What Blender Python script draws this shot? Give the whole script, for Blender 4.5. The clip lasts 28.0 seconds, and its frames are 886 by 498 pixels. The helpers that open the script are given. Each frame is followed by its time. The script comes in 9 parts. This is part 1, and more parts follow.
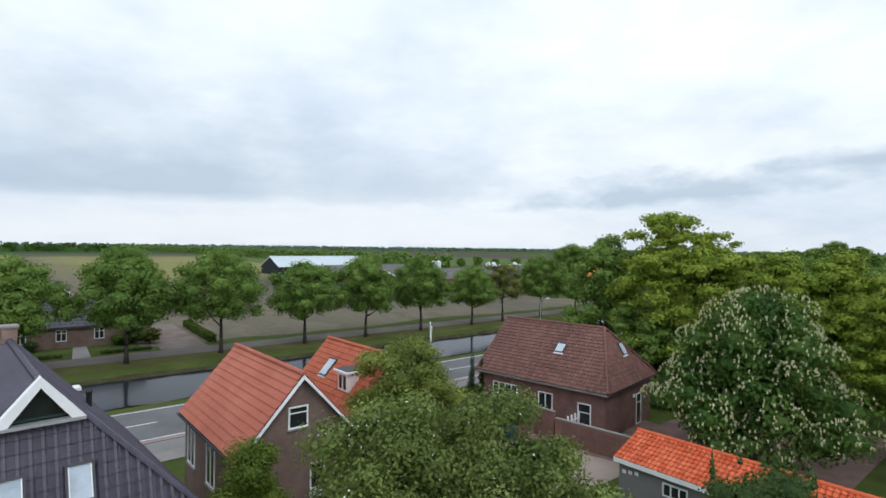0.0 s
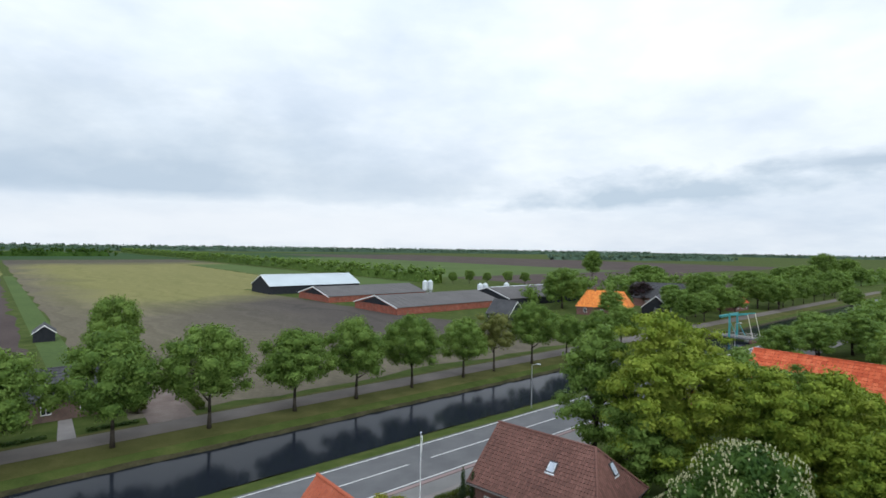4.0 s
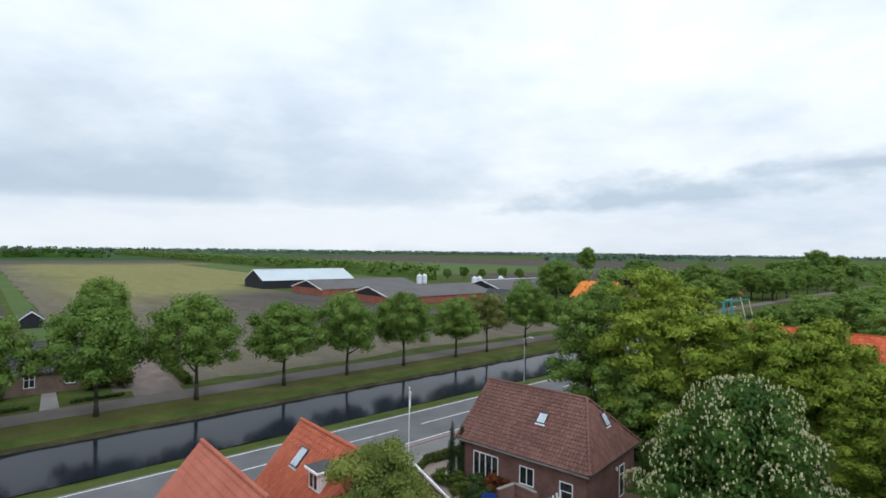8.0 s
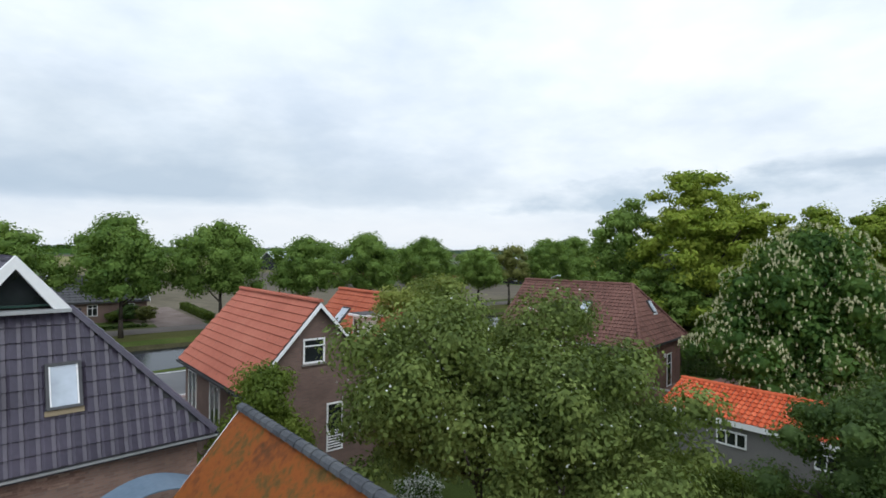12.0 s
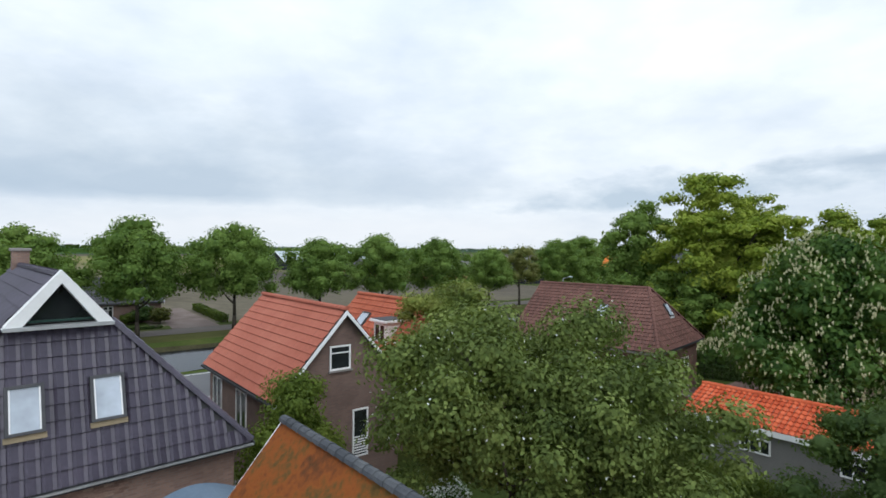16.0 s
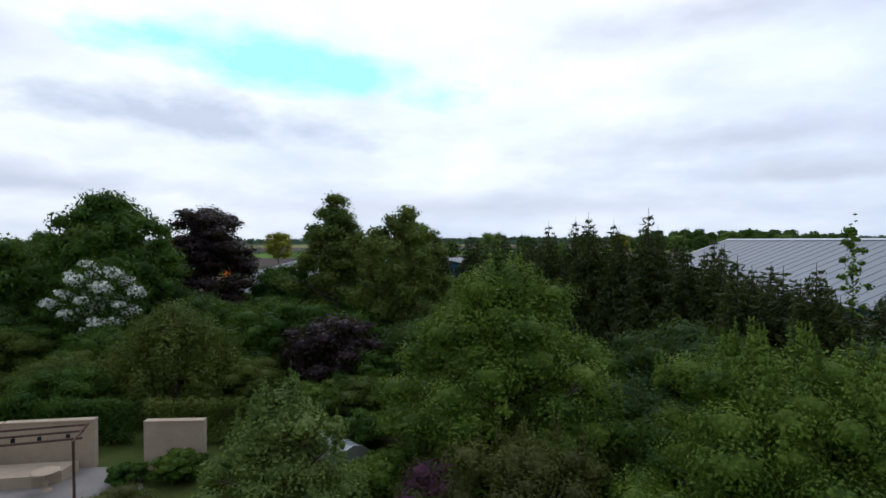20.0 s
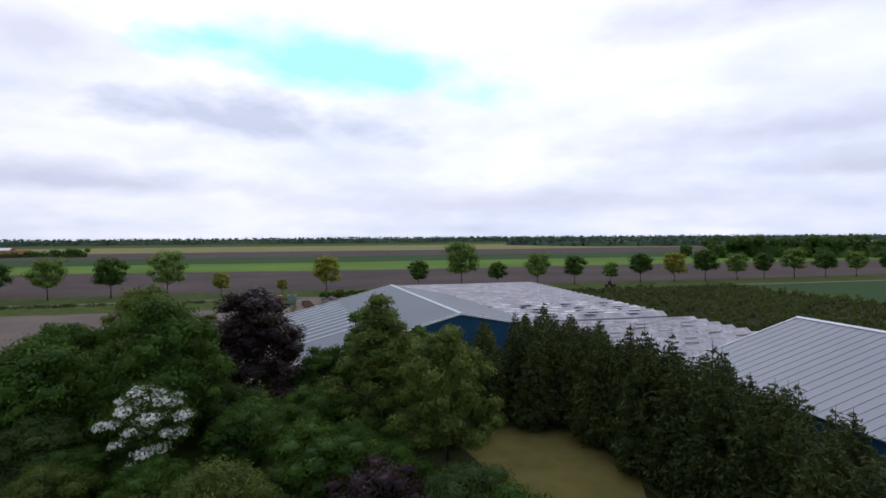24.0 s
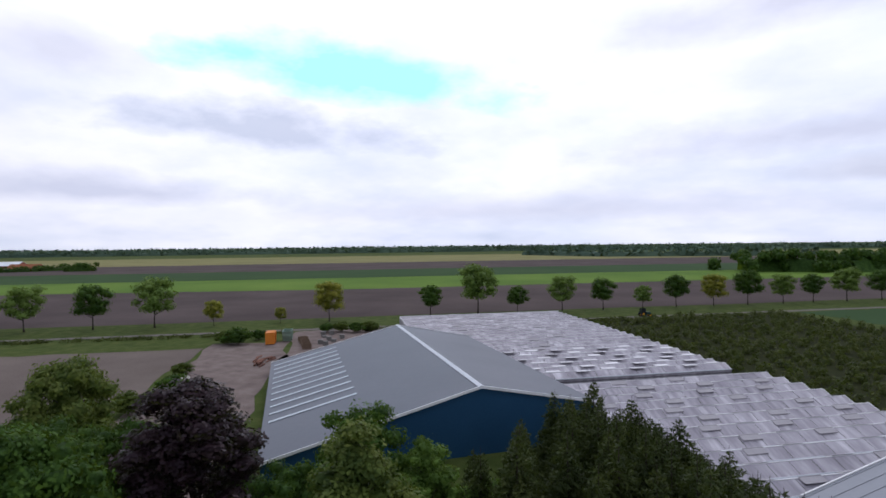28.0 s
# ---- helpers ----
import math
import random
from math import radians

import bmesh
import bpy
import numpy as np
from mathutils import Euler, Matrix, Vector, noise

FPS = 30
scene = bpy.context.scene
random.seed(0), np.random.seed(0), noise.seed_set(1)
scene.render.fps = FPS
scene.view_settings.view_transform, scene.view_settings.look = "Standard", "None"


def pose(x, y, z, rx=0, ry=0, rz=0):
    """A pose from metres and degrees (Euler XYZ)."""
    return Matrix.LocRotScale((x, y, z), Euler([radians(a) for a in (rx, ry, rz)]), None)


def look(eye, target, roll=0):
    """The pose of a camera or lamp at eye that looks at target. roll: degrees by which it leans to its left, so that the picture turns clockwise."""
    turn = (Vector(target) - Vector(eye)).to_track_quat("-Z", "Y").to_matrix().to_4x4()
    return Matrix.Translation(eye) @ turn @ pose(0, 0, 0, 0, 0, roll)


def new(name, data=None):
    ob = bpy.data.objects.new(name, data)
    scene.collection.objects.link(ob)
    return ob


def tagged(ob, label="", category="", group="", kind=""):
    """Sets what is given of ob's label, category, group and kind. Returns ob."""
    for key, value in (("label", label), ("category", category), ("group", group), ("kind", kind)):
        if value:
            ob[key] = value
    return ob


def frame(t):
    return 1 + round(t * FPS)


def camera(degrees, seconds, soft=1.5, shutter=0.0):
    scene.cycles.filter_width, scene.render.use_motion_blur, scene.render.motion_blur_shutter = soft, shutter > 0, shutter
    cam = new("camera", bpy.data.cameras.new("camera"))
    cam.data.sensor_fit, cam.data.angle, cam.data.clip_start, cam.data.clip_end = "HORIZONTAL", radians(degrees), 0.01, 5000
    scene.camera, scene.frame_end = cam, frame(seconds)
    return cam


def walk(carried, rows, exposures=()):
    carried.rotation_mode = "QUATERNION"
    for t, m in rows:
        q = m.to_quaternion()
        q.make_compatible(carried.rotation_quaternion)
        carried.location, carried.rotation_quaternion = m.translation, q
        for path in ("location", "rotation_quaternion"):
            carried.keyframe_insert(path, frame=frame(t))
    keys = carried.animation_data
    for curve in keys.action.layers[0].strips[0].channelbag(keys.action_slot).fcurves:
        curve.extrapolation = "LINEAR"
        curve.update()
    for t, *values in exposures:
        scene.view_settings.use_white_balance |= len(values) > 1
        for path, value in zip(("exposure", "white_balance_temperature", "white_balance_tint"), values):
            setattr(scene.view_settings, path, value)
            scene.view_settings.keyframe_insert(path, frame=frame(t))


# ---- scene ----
cam = camera(79.4, 28.0, soft=1.6)
PATH = [
    (0, (0.057, -0.036, 13.08), (0.006, 1.964, 13.076), 0.7),
    (0.5, (0.195, 0.094, 14.184), (0.153, 2.093, 14.179), 0.8),
    (1, (0.243, 0.219, 15.292), (0.211, 2.219, 15.288), 0.7),
    (1.5, (0.231, 0.218, 16.353), (0.206, 2.218, 16.352), 0.9),
    (2, (0.174, 0.277, 17.527), (0.155, 2.277, 17.526), 1.0),
    (2.5, (0.177, 0.441, 18.692), (0.16, 2.441, 18.691), 1.0),
    (3, (0.145, 0.514, 19.984), (0.13, 2.514, 19.977), 0.8),
    (3.5, (-0.018, 0.434, 21.198), (-0.038, 2.434, 21.192), 0.9),
    (5.5, (0.347, 0.23, 23.229), (0.322, 2.23, 23.222), 0.7),
    (6, (0.524, 0.166, 22.57), (0.502, 2.166, 22.562), 0.7),
    (6.5, (0.607, 0.127, 21.502), (0.586, 2.127, 21.493), 0.8),
    (7, (0.758, 0.454, 20.388), (0.734, 2.454, 20.386), 0.7),
    (7.5, (0.716, 0.758, 19.096), (0.699, 2.758, 19.09), 0.8),
    (8, (0.61, 1.111, 17.965), (0.606, 3.111, 17.971), 0.7),
    (8.5, (0.46, 1.504, 16.609), (0.464, 3.504, 16.622), 0.7),
    (9, (0.272, 1.871, 15.367), (0.279, 3.871, 15.378), 0.8),
    (9.5, (0.001, 2.085, 14.163), (0.011, 4.085, 14.177), 0.8),
    (10, (-0.281, 2.284, 13.022), (-0.272, 4.284, 13.031), 0.8),
    (10.5, (-0.659, 2.367, 11.786), (-0.646, 4.367, 11.794), 0.7),
    (11, (-0.958, 2.325, 10.729), (-0.952, 4.325, 10.733), 0.8),
    (11.5, (-1.324, 2.439, 9.763), (-1.328, 4.439, 9.762), 0.9),
    (12, (-1.458, 2.507, 9.42), (-1.495, 4.506, 9.427), 0.6),
    (12.5, (-1.573, 2.596, 9.336), (-1.635, 4.595, 9.342), 0.7),
    (14.5, (-1.776, 2.53, 9.46), (-1.833, 4.529, 9.468), 0.6),
    (15, (-2.105, 2.476, 9.547), (-2.148, 4.476, 9.551), 0.3),
    (15.5, (-2.311, 2.431, 9.677), (-2.358, 4.43, 9.683), 0.4),
    (16, (-2.229, 2.332, 9.781), (-2.288, 4.331, 9.783), 0.5),
    (16.5, (-1.852, 2.249, 9.895), (-1.947, 4.247, 9.906), 0.9),
    (17, (-1.613, 2.245, 9.842), (-1.953, 4.216, 9.855), 0.6),
    (17.1, (-1.612, 2.225, 9.825), (-2.236, 4.125, 9.853), 1.7),
    (17.2, (-1.612, 2.205, 9.808), (-2.556, 3.968, 9.831), 1.8),
    (17.3, (-1.611, 2.186, 9.791), (-2.851, 3.755, 9.806), 2.0),
    (17.4, (-1.61, 2.166, 9.774), (-3.106, 3.493, 9.784), 1.8),
    (17.5, (-1.61, 2.146, 9.757), (-3.316, 3.19, 9.76), 1.8),
    (17.6, (-1.609, 2.126, 9.739), (-3.471, 2.858, 9.732), 1.9),
    (17.7, (-1.608, 2.107, 9.722), (-3.569, 2.503, 9.71), 1.8),
    (17.8, (-1.608, 2.087, 9.705), (-3.607, 2.142, 9.689), 1.9),
    (17.9, (-1.607, 2.067, 9.688), (-3.586, 1.78, 9.668), 1.5),
    (18, (-1.606, 2.047, 9.671), (-3.539, 1.533, 9.647), 1.5),
    (18.1, (-1.606, 2.028, 9.654), (-3.42, 1.187, 9.612), 1.8),
    (18.2, (-1.605, 2.008, 9.637), (-3.25, 0.871, 9.596), 1.9),
    (18.3, (-1.604, 1.988, 9.62), (-3.027, 0.583, 9.57), 1.3),
    (18.4, (-1.604, 1.969, 9.602), (-2.763, 0.34, 9.544), 1.3),
    (18.5, (-1.603, 1.949, 9.585), (-2.463, 0.144, 9.524), 1.0),
    (18.6, (-1.603, 1.929, 9.568), (-2.137, 0.003, 9.509), 1.0),
    (18.7, (-1.602, 1.909, 9.551), (-1.795, -0.08, 9.492), 0.3),
    (18.8, (-1.601, 1.89, 9.534), (-1.44, -0.103, 9.472), 0.2),
    (18.9, (-1.601, 1.87, 9.517), (-1.09, -0.063, 9.457), -0.3),
    (19, (-1.6, 1.85, 9.5), (-0.892, -0.02, 9.451), -0.0),
    (19.5, (-1.592, 1.638, 9.492), (-0.81, -0.202, 9.447), -0.0),
    (20, (-1.796, 1.194, 9.51), (-0.979, -0.631, 9.475), -0.3),
    (20.5, (-1.836, 1.086, 9.826), (-1.0, -0.731, 9.794), -0.8),
    (21, (-1.746, 1.024, 10.664), (-0.89, -0.783, 10.628), -0.7),
    (21.5, (-1.725, 1.239, 11.828), (-0.861, -0.565, 11.795), -0.4),
    (23.5, (-1.759, 0.207, 16.684), (-0.81, -1.554, 16.64), -0.2),
    (24, (-1.149, -0.451, 18.771), (-0.177, -2.199, 18.722), -0.4),
    (24.5, (-0.131, -1.71, 19.384), (0.861, -3.446, 19.341), -0.1),
    (25, (1.061, -3.919, 20.695), (2.075, -5.642, 20.65), -0.1),
    (25.5, (2.247, -6.691, 22.154), (3.28, -8.403, 22.117), -0.4),
    (26, (4.005, -9.606, 22.97), (5.045, -11.314, 22.934), -0.4),
    (26.5, (5.122, -11.69, 23.079), (6.162, -13.398, 23.045), -0.5),
    (27, (6.102, -13.465, 23.206), (7.142, -15.173, 23.177), -0.5),
    (27.5, (6.831, -14.808, 23.388), (7.864, -16.52, 23.371), -0.6),
    (28, (7.319, -15.842, 23.477), (8.338, -17.562, 23.457), -0.6),
]
# the film's own exposure and white balance drift, darker and a little more magenta against the brighter sky
EXPOSURES = [(0, -0.09, 6150, 8), (17.0, -0.10, 6150, 8), (17.8, -0.05, 6120, 11), (18.6, -0.40, 6050, 12), (20.0, -0.66, 5980, 12), (24.0, -0.66, 6030, 19), (28.0, -0.64, 6050, 20)]
walk(cam, [(t, look(eye, target, roll)) for t, eye, target, roll in PATH], EXPOSURES)

# ---- street frame: u runs along the canal, v across it, away from the camera ----
TH = radians(41.2)
CU, SU = math.cos(TH), math.sin(TH)


def W(u, v, z=0.0):
    return Vector((u * CU - v * SU, u * SU + v * CU, z))


# ---- world: overcast sky with one hole of blue, a weak wide sun behind the clouds ----
SUN_YAW, SUN_UP = radians(205), radians(48)
world = bpy.data.worlds.new("overcast_sky")
scene.world = world
world.use_nodes = True


class Tree:
    """Short hand for wiring shader nodes."""

    def __init__(self, tree):
        self.t = tree
        tree.nodes.clear()

    def n(self, kind, _ins=None, **props):
        node = self.t.nodes.new(kind)
        for k, val in props.items():
            if k == "op":
                node.operation = val
            elif k == "blend":
                node.blend_type = val
            elif k == "dtype":
                node.data_type = val
            elif k == "sky":
                node.sky_type = val
        for k, val in (_ins or {}).items():
            if hasattr(val, "is_output"):
                self.t.links.new(val, node.inputs[k])
            else:
                node.inputs[k].default_value = val
        return node

    def math(self, op, a, b=0.0, c=0.0):
        return self.n("ShaderNodeMath", {0: a, 1: b, 2: c}, op=op).outputs[0]

    def noise(self, vec, scale, detail=4.0, rough=0.55):
        return self.n("ShaderNodeTexNoise", {"Vector": vec, "Scale": scale, "Detail": detail, "Roughness": rough}).outputs[0]

    def ramp(self, fac, stops):
        node = self.n("ShaderNodeValToRGB", {0: fac})
        el = node.color_ramp.elements
        while len(el) < len(stops):
            el.new(0.5)
        for e, (p, col) in zip(el, stops):
            e.position, e.color = p, (*col, 1)
        return node.outputs[0]

    def mix(self, fac, a, b, blend="MIX"):
        node = self.n("ShaderNodeMixRGB", {0: fac, 1: a, 2: b}, blend=blend)
        return node.outputs[0]


w = Tree(world.node_tree)
geo = w.n("ShaderNodeTexCoord").outputs["Generated"]
sep = w.n("ShaderNodeSeparateXYZ", {0: geo})
up = w.math("MAXIMUM", sep.outputs[2], 0.0)
flat = w.math("ADD", up, 0.24)
plane = w.n("ShaderNodeCombineXYZ", {0: w.math("DIVIDE", sep.outputs[0], flat), 1: w.math("DIVIDE", sep.outputs[1], flat), 2: 0.3}).outputs[0]
big = w.noise(plane, 0.48, 5.0, 0.55)
fine = w.noise(plane, 2.2, 5.0, 0.6)
cover = w.math("ADD", w.math("MULTIPLY", big, 0.68), w.math("MULTIPLY", fine, 0.32))
cloud = w.ramp(cover, [(0.34, (0.72, 0.80, 0.90)), (0.45, (0.84, 0.905, 0.98)), (0.52, (0.93, 0.98, 1.03)), (0.60, (1.05, 1.08, 1.10))])
# rounder grey-blue undersides, less flattened
lump = w.noise(w.n("ShaderNodeVectorMath", {0: geo, 1: (1.0, 1.0, 2.4)}, op="MULTIPLY").outputs[0], 3.6, 5.0, 0.5)
cloud = w.mix(1.0, cloud, w.ramp(lump, [(0.36, (1.04, 1.04, 1.04)), (0.5, (1.0, 1.0, 1.0)), (0.64, (0.91, 0.925, 0.95))]), "MULTIPLY")
# brighter towards the zenith, a pale band over the horizon
lift = w.math("MULTIPLY_ADD", w.math("POWER", up, 0.8), 0.35, 0.92)
cloud = w.mix(1.0, cloud, w.n("ShaderNodeCombineColor", {0: lift, 1: lift, 2: lift}).outputs[0], "MULTIPLY")
# the cloud is thinner and brighter on the sun's side
side = w.n("ShaderNodeVectorMath", {0: geo, 1: (-math.sin(radians(188)), math.cos(radians(188)), 0.25)}, op="DOT_PRODUCT").outputs["Value"]
glow = w.n("ShaderNodeMapRange", {"Value": side, "From Min": -0.15, "From Max": 0.75, "To Min": 1.0, "To Max": 1.54}).outputs[0]
cloud = w.mix(1.0, cloud, w.n("ShaderNodeCombineColor", {0: glow, 1: glow, 2: glow}).outputs[0], "MULTIPLY")
sky = w.n("ShaderNodeTexSky", sky="NISHITA")
sky.sun_disc, sky.sun_elevation, sky.sun_rotation = False, SUN_UP, -SUN_YAW
blue = w.mix(1.0, sky.outputs[0], (0.10, 0.10, 0.10, 1), "MULTIPLY")
def sky_patch(az, el, wide, above, below, lean=0.0, ragged=1.6, grain=9.0, soft=0.9):
    """How much a bank of cloud covers a direction: az clockwise from +y and el in degrees, half sizes in radians, a flatter underside."""
    az, el = radians(az), radians(el)
    mid = Vector((math.sin(az) * math.cos(el), math.cos(az) * math.cos(el), math.sin(el)))
    right = mid.cross(Vector((0, 0, 1))).normalized()
    over = right.cross(mid)
    dots = [w.n("ShaderNodeVectorMath", {0: geo, 1: tuple(d)}, op="DOT_PRODUCT").outputs["Value"] for d in (right, over, mid)]
    tall = w.math("MULTIPLY_ADD", dots[0], lean, dots[1])
    tall = w.math("ADD", w.math("DIVIDE", w.math("MAXIMUM", tall, 0.0), above), w.math("DIVIDE", w.math("MAXIMUM", w.math("MULTIPLY", tall, -1.0), 0.0), below))
    far = w.math("SQRT", w.math("ADD", w.math("POWER", w.math("DIVIDE", dots[0], wide), 2.0), w.math("POWER", tall, 2.0)))
    wool = w.noise(w.n("ShaderNodeVectorMath", {0: geo, 1: (1.0, 1.0, 2.3)}, op="MULTIPLY").outputs[0], grain, 5.0)
    far = w.math("ADD", far, w.math("MULTIPLY", w.math("SUBTRACT", wool, 0.5), ragged))
    cov = w.n("ShaderNodeMapRange", {"Value": far, "From Min": 1.2, "From Max": 1.2 - soft, "To Min": 0.0, "To Max": 1.0}).outputs[0]
    return w.math("MULTIPLY", cov, w.math("GREATER_THAN", dots[2], 0.0))


# a bright strip low over the northern horizon
strip = w.math("MULTIPLY", sky_patch(-15, 1.8, 0.85, 0.045, 0.06, 0.0, 0.9, 7.0, 0.8), 0.75)
cloud = w.mix(strip, cloud, (1.0, 1.0, 1.01, 1))
# grey-blue banks: (azimuth, height, half width, above, below, lean, ragged, grain, softness, strength, colour)
BANKS = (
    (-74, 17, 0.45, 0.16, 0.10, 0.0, 1.2, 4.0, 1.1, 0.60, (0.68, 0.77, 0.86)),
    (-80, 10.2, 0.42, 0.085, 0.034, 0.16, 1.3, 6.0, 0.9, 0.9, (0.38, 0.49, 0.61)),
    (-47, 6.0, 0.22, 0.03, 0.020, 0.06, 1.4, 9.0, 1.0, 0.55, (0.55, 0.66, 0.78)),
    (-30, 5.4, 0.44, 0.15, 0.020, 0.0, 1.3, 6.0, 1.0, 0.85, (0.55, 0.645, 0.75)),
    (-4, 6.0, 0.24, 0.05, 0.025, 0.0, 1.7, 9.0, 1.0, 0.60, (0.66, 0.74, 0.83)),
    (21, 5.4, 0.26, 0.04, 0.018, -0.05, 2.2, 13.0, 0.9, 0.85, (0.56, 0.66, 0.76)),
    (39, 7.8, 0.16, 0.022, 0.013, 0.0, 1.7, 13.0, 0.9, 0.85, (0.56, 0.65, 0.75)),
    (184, 20.5, 0.30, 0.06, 0.045, 0.0, 1.5, 7.0, 1.0, 0.70, (0.96, 1.0, 1.14)),
    (186, 9.3, 0.30, 0.035, 0.025, 0.0, 1.8, 9.0, 1.0, 0.65, (0.95, 1.0, 1.14)),
    (191, 5.6, 0.15, 0.03, 0.013, 0.0, 1.2, 10.0, 0.9, 0.75, (0.92, 0.98, 1.10)),
    (117, 5.0, 0.26, 0.035, 0.02, 0.0, 1.5, 9.0, 1.0, 0.70, (0.85, 0.92, 1.08)),
    (158, 3.4, 0.50, 0.035, 0.025, 0.0, 1.2, 8.0, 1.1, 0.55, (1.0, 1.04, 1.16)),
    (114, 17, 0.11, 0.04, 0.04, 0.0, 1.4, 9.0, 1.0, 0.50, (1.0, 1.03, 1.14)),
    (131.5, 11.4, 0.25, 0.055, 0.028, 0.04, 1.8, 10.0, 0.8, 0.72, (0.80, 0.91, 1.08)),
)
for az, el, wide, above, below, lean, ragged, grain, soft_, dense, tint in BANKS:
    cloud = w.mix(w.math("MULTIPLY", sky_patch(az, el, wide, above, below, lean, ragged, grain, soft_), dense), cloud, (*tint, 1))
# the hole in the cloud, to the south east
hole = sky_patch(140, 17.4, 0.28, 0.046, 0.044, 0.11, 1.7, 9.0, 0.7)
full = w.mix(hole, cloud, w.mix(0.92, blue, (0.80, 1.75, 1.85, 1)))
bg = w.n("ShaderNodeBackground", {"Color": full, "Strength": 1.0})
out = w.n("ShaderNodeOutputWorld", {"Surface": bg.outputs[0]})

sun = bpy.data.lights.new("sun", "SUN")
sun.energy, sun.angle, sun.color = 0.7, radians(25), (1.0, 0.96, 0.9)
sun_ob = new("sun", sun)
sun_dir = Vector((-math.sin(SUN_YAW) * math.cos(SUN_UP), math.cos(SUN_YAW) * math.cos(SUN_UP), math.sin(SUN_UP)))
sun_ob.matrix_world = look(sun_dir * 50 + Vector((0, 0, 30)), (0, 0, 30))

# ---- materials ----


def surface(name, stops, scale=1.0, detail_scale=18.0, rough=0.85, bump=0.3, metal=0.0, rand=0.0, island=0.0, detail_mix=0.35, stretch=(1, 1, 1), spec=0.15):
    """A weathered surface: a ramp of colours over broad stains and a finer grain, with relief."""
    mat = bpy.data.materials.new(name)
    mat.use_nodes = True
    m = Tree(mat.node_tree)
    pos = m.n("ShaderNodeNewGeometry")
    vec = m.n("ShaderNodeVectorMath", {0: pos.outputs["Position"], 1: stretch}, op="MULTIPLY").outputs[0]
    broad = m.noise(vec, scale, 5.0)
    grain = m.noise(vec, detail_scale, 4.0)
    fac = m.math("ADD", m.math("MULTIPLY", broad, 1 - detail_mix), m.math("MULTIPLY", grain, detail_mix))
    if rand:
        r = m.n("ShaderNodeObjectInfo").outputs["Random"]
        fac = m.math("ADD", fac, m.math("MULTIPLY", m.math("SUBTRACT", r, 0.5), rand))
    if island:
        r = pos.outputs["Random Per Island"]
        fac = m.math("ADD", fac, m.math("MULTIPLY", m.math("SUBTRACT", r, 0.5), island))
    lo, hi = 0.28, 0.72
    col = m.ramp(fac, [(lo + (hi - lo) * i / max(1, len(stops) - 1), c) for i, c in enumerate(stops)])
    bs = m.n("ShaderNodeBsdfPrincipled", {"Base Color": col, "Roughness": rough, "Metallic": metal, "Specular IOR Level": spec})
    if bump:
        bp = m.n("ShaderNodeBump", {"Strength": bump, "Distance": 0.03, "Height": grain})
        m.t.links.new(bp.outputs[0], bs.inputs["Normal"])
    m.n("ShaderNodeOutputMaterial", {"Surface": bs.outputs[0]})
    return mat


def leaf(name, stops, gloss=0.65, passing=0.22, scale=0.6):
    """Foliage: colour by single leaf and by clump, the clump noise also standing in for lit and shaded masses, some
    light through the blade.
    """
    mat = bpy.data.materials.new(name)
    mat.use_nodes = True
    m = Tree(mat.node_tree)
    pos = m.n("ShaderNodeNewGeometry")
    broad = m.noise(pos.outputs["Position"], scale, 3.0)
    # strong clump noise: the crown's light and dark masses are partly painted here
    fac = m.math("ADD", m.math("MULTIPLY", pos.outputs["Random Per Island"], 0.30), m.math("MULTIPLY_ADD", broad, 1.25, -0.25))
    fac = m.math("ADD", fac, m.math("MULTIPLY", m.math("SUBTRACT", m.n("ShaderNodeObjectInfo").outputs["Random"], 0.5), 0.16))
    col = m.ramp(fac, [(0.2 + 0.65 * i / max(1, len(stops) - 1), c) for i, c in enumerate(stops)])
    bs = m.n("ShaderNodeBsdfPrincipled", {"Base Color": col, "Roughness": gloss, "Specular IOR Level": 0.12})
    tr = m.n("ShaderNodeBsdfTranslucent", {"Color": m.mix(0.5, col, (0.25, 0.35, 0.02, 1), "MIX")})
    mx = m.n("ShaderNodeMixShader", {0: passing, 1: bs.outputs[0], 2: tr.outputs[0]})
    m.n("ShaderNodeOutputMaterial", {"Surface": mx.outputs[0]})
    return mat


def glass_dark(name, tint, rough=0.06):
    mat = bpy.data.materials.new(name)
    mat.use_nodes = True
    m = Tree(mat.node_tree)
    pos = m.n("ShaderNodeNewGeometry").outputs["Position"]
    col = m.ramp(m.noise(pos, 1.3, 3.0), [(0.3, tint), (0.7, tuple(c * 1.6 + 0.005 for c in tint))])
    bs = m.n("ShaderNodeBsdfPrincipled", {"Base Color": col, "Roughness": rough, "Specular IOR Level": 0.6})
    m.n("ShaderNodeOutputMaterial", {"Surface": bs.outputs[0]})
    return mat


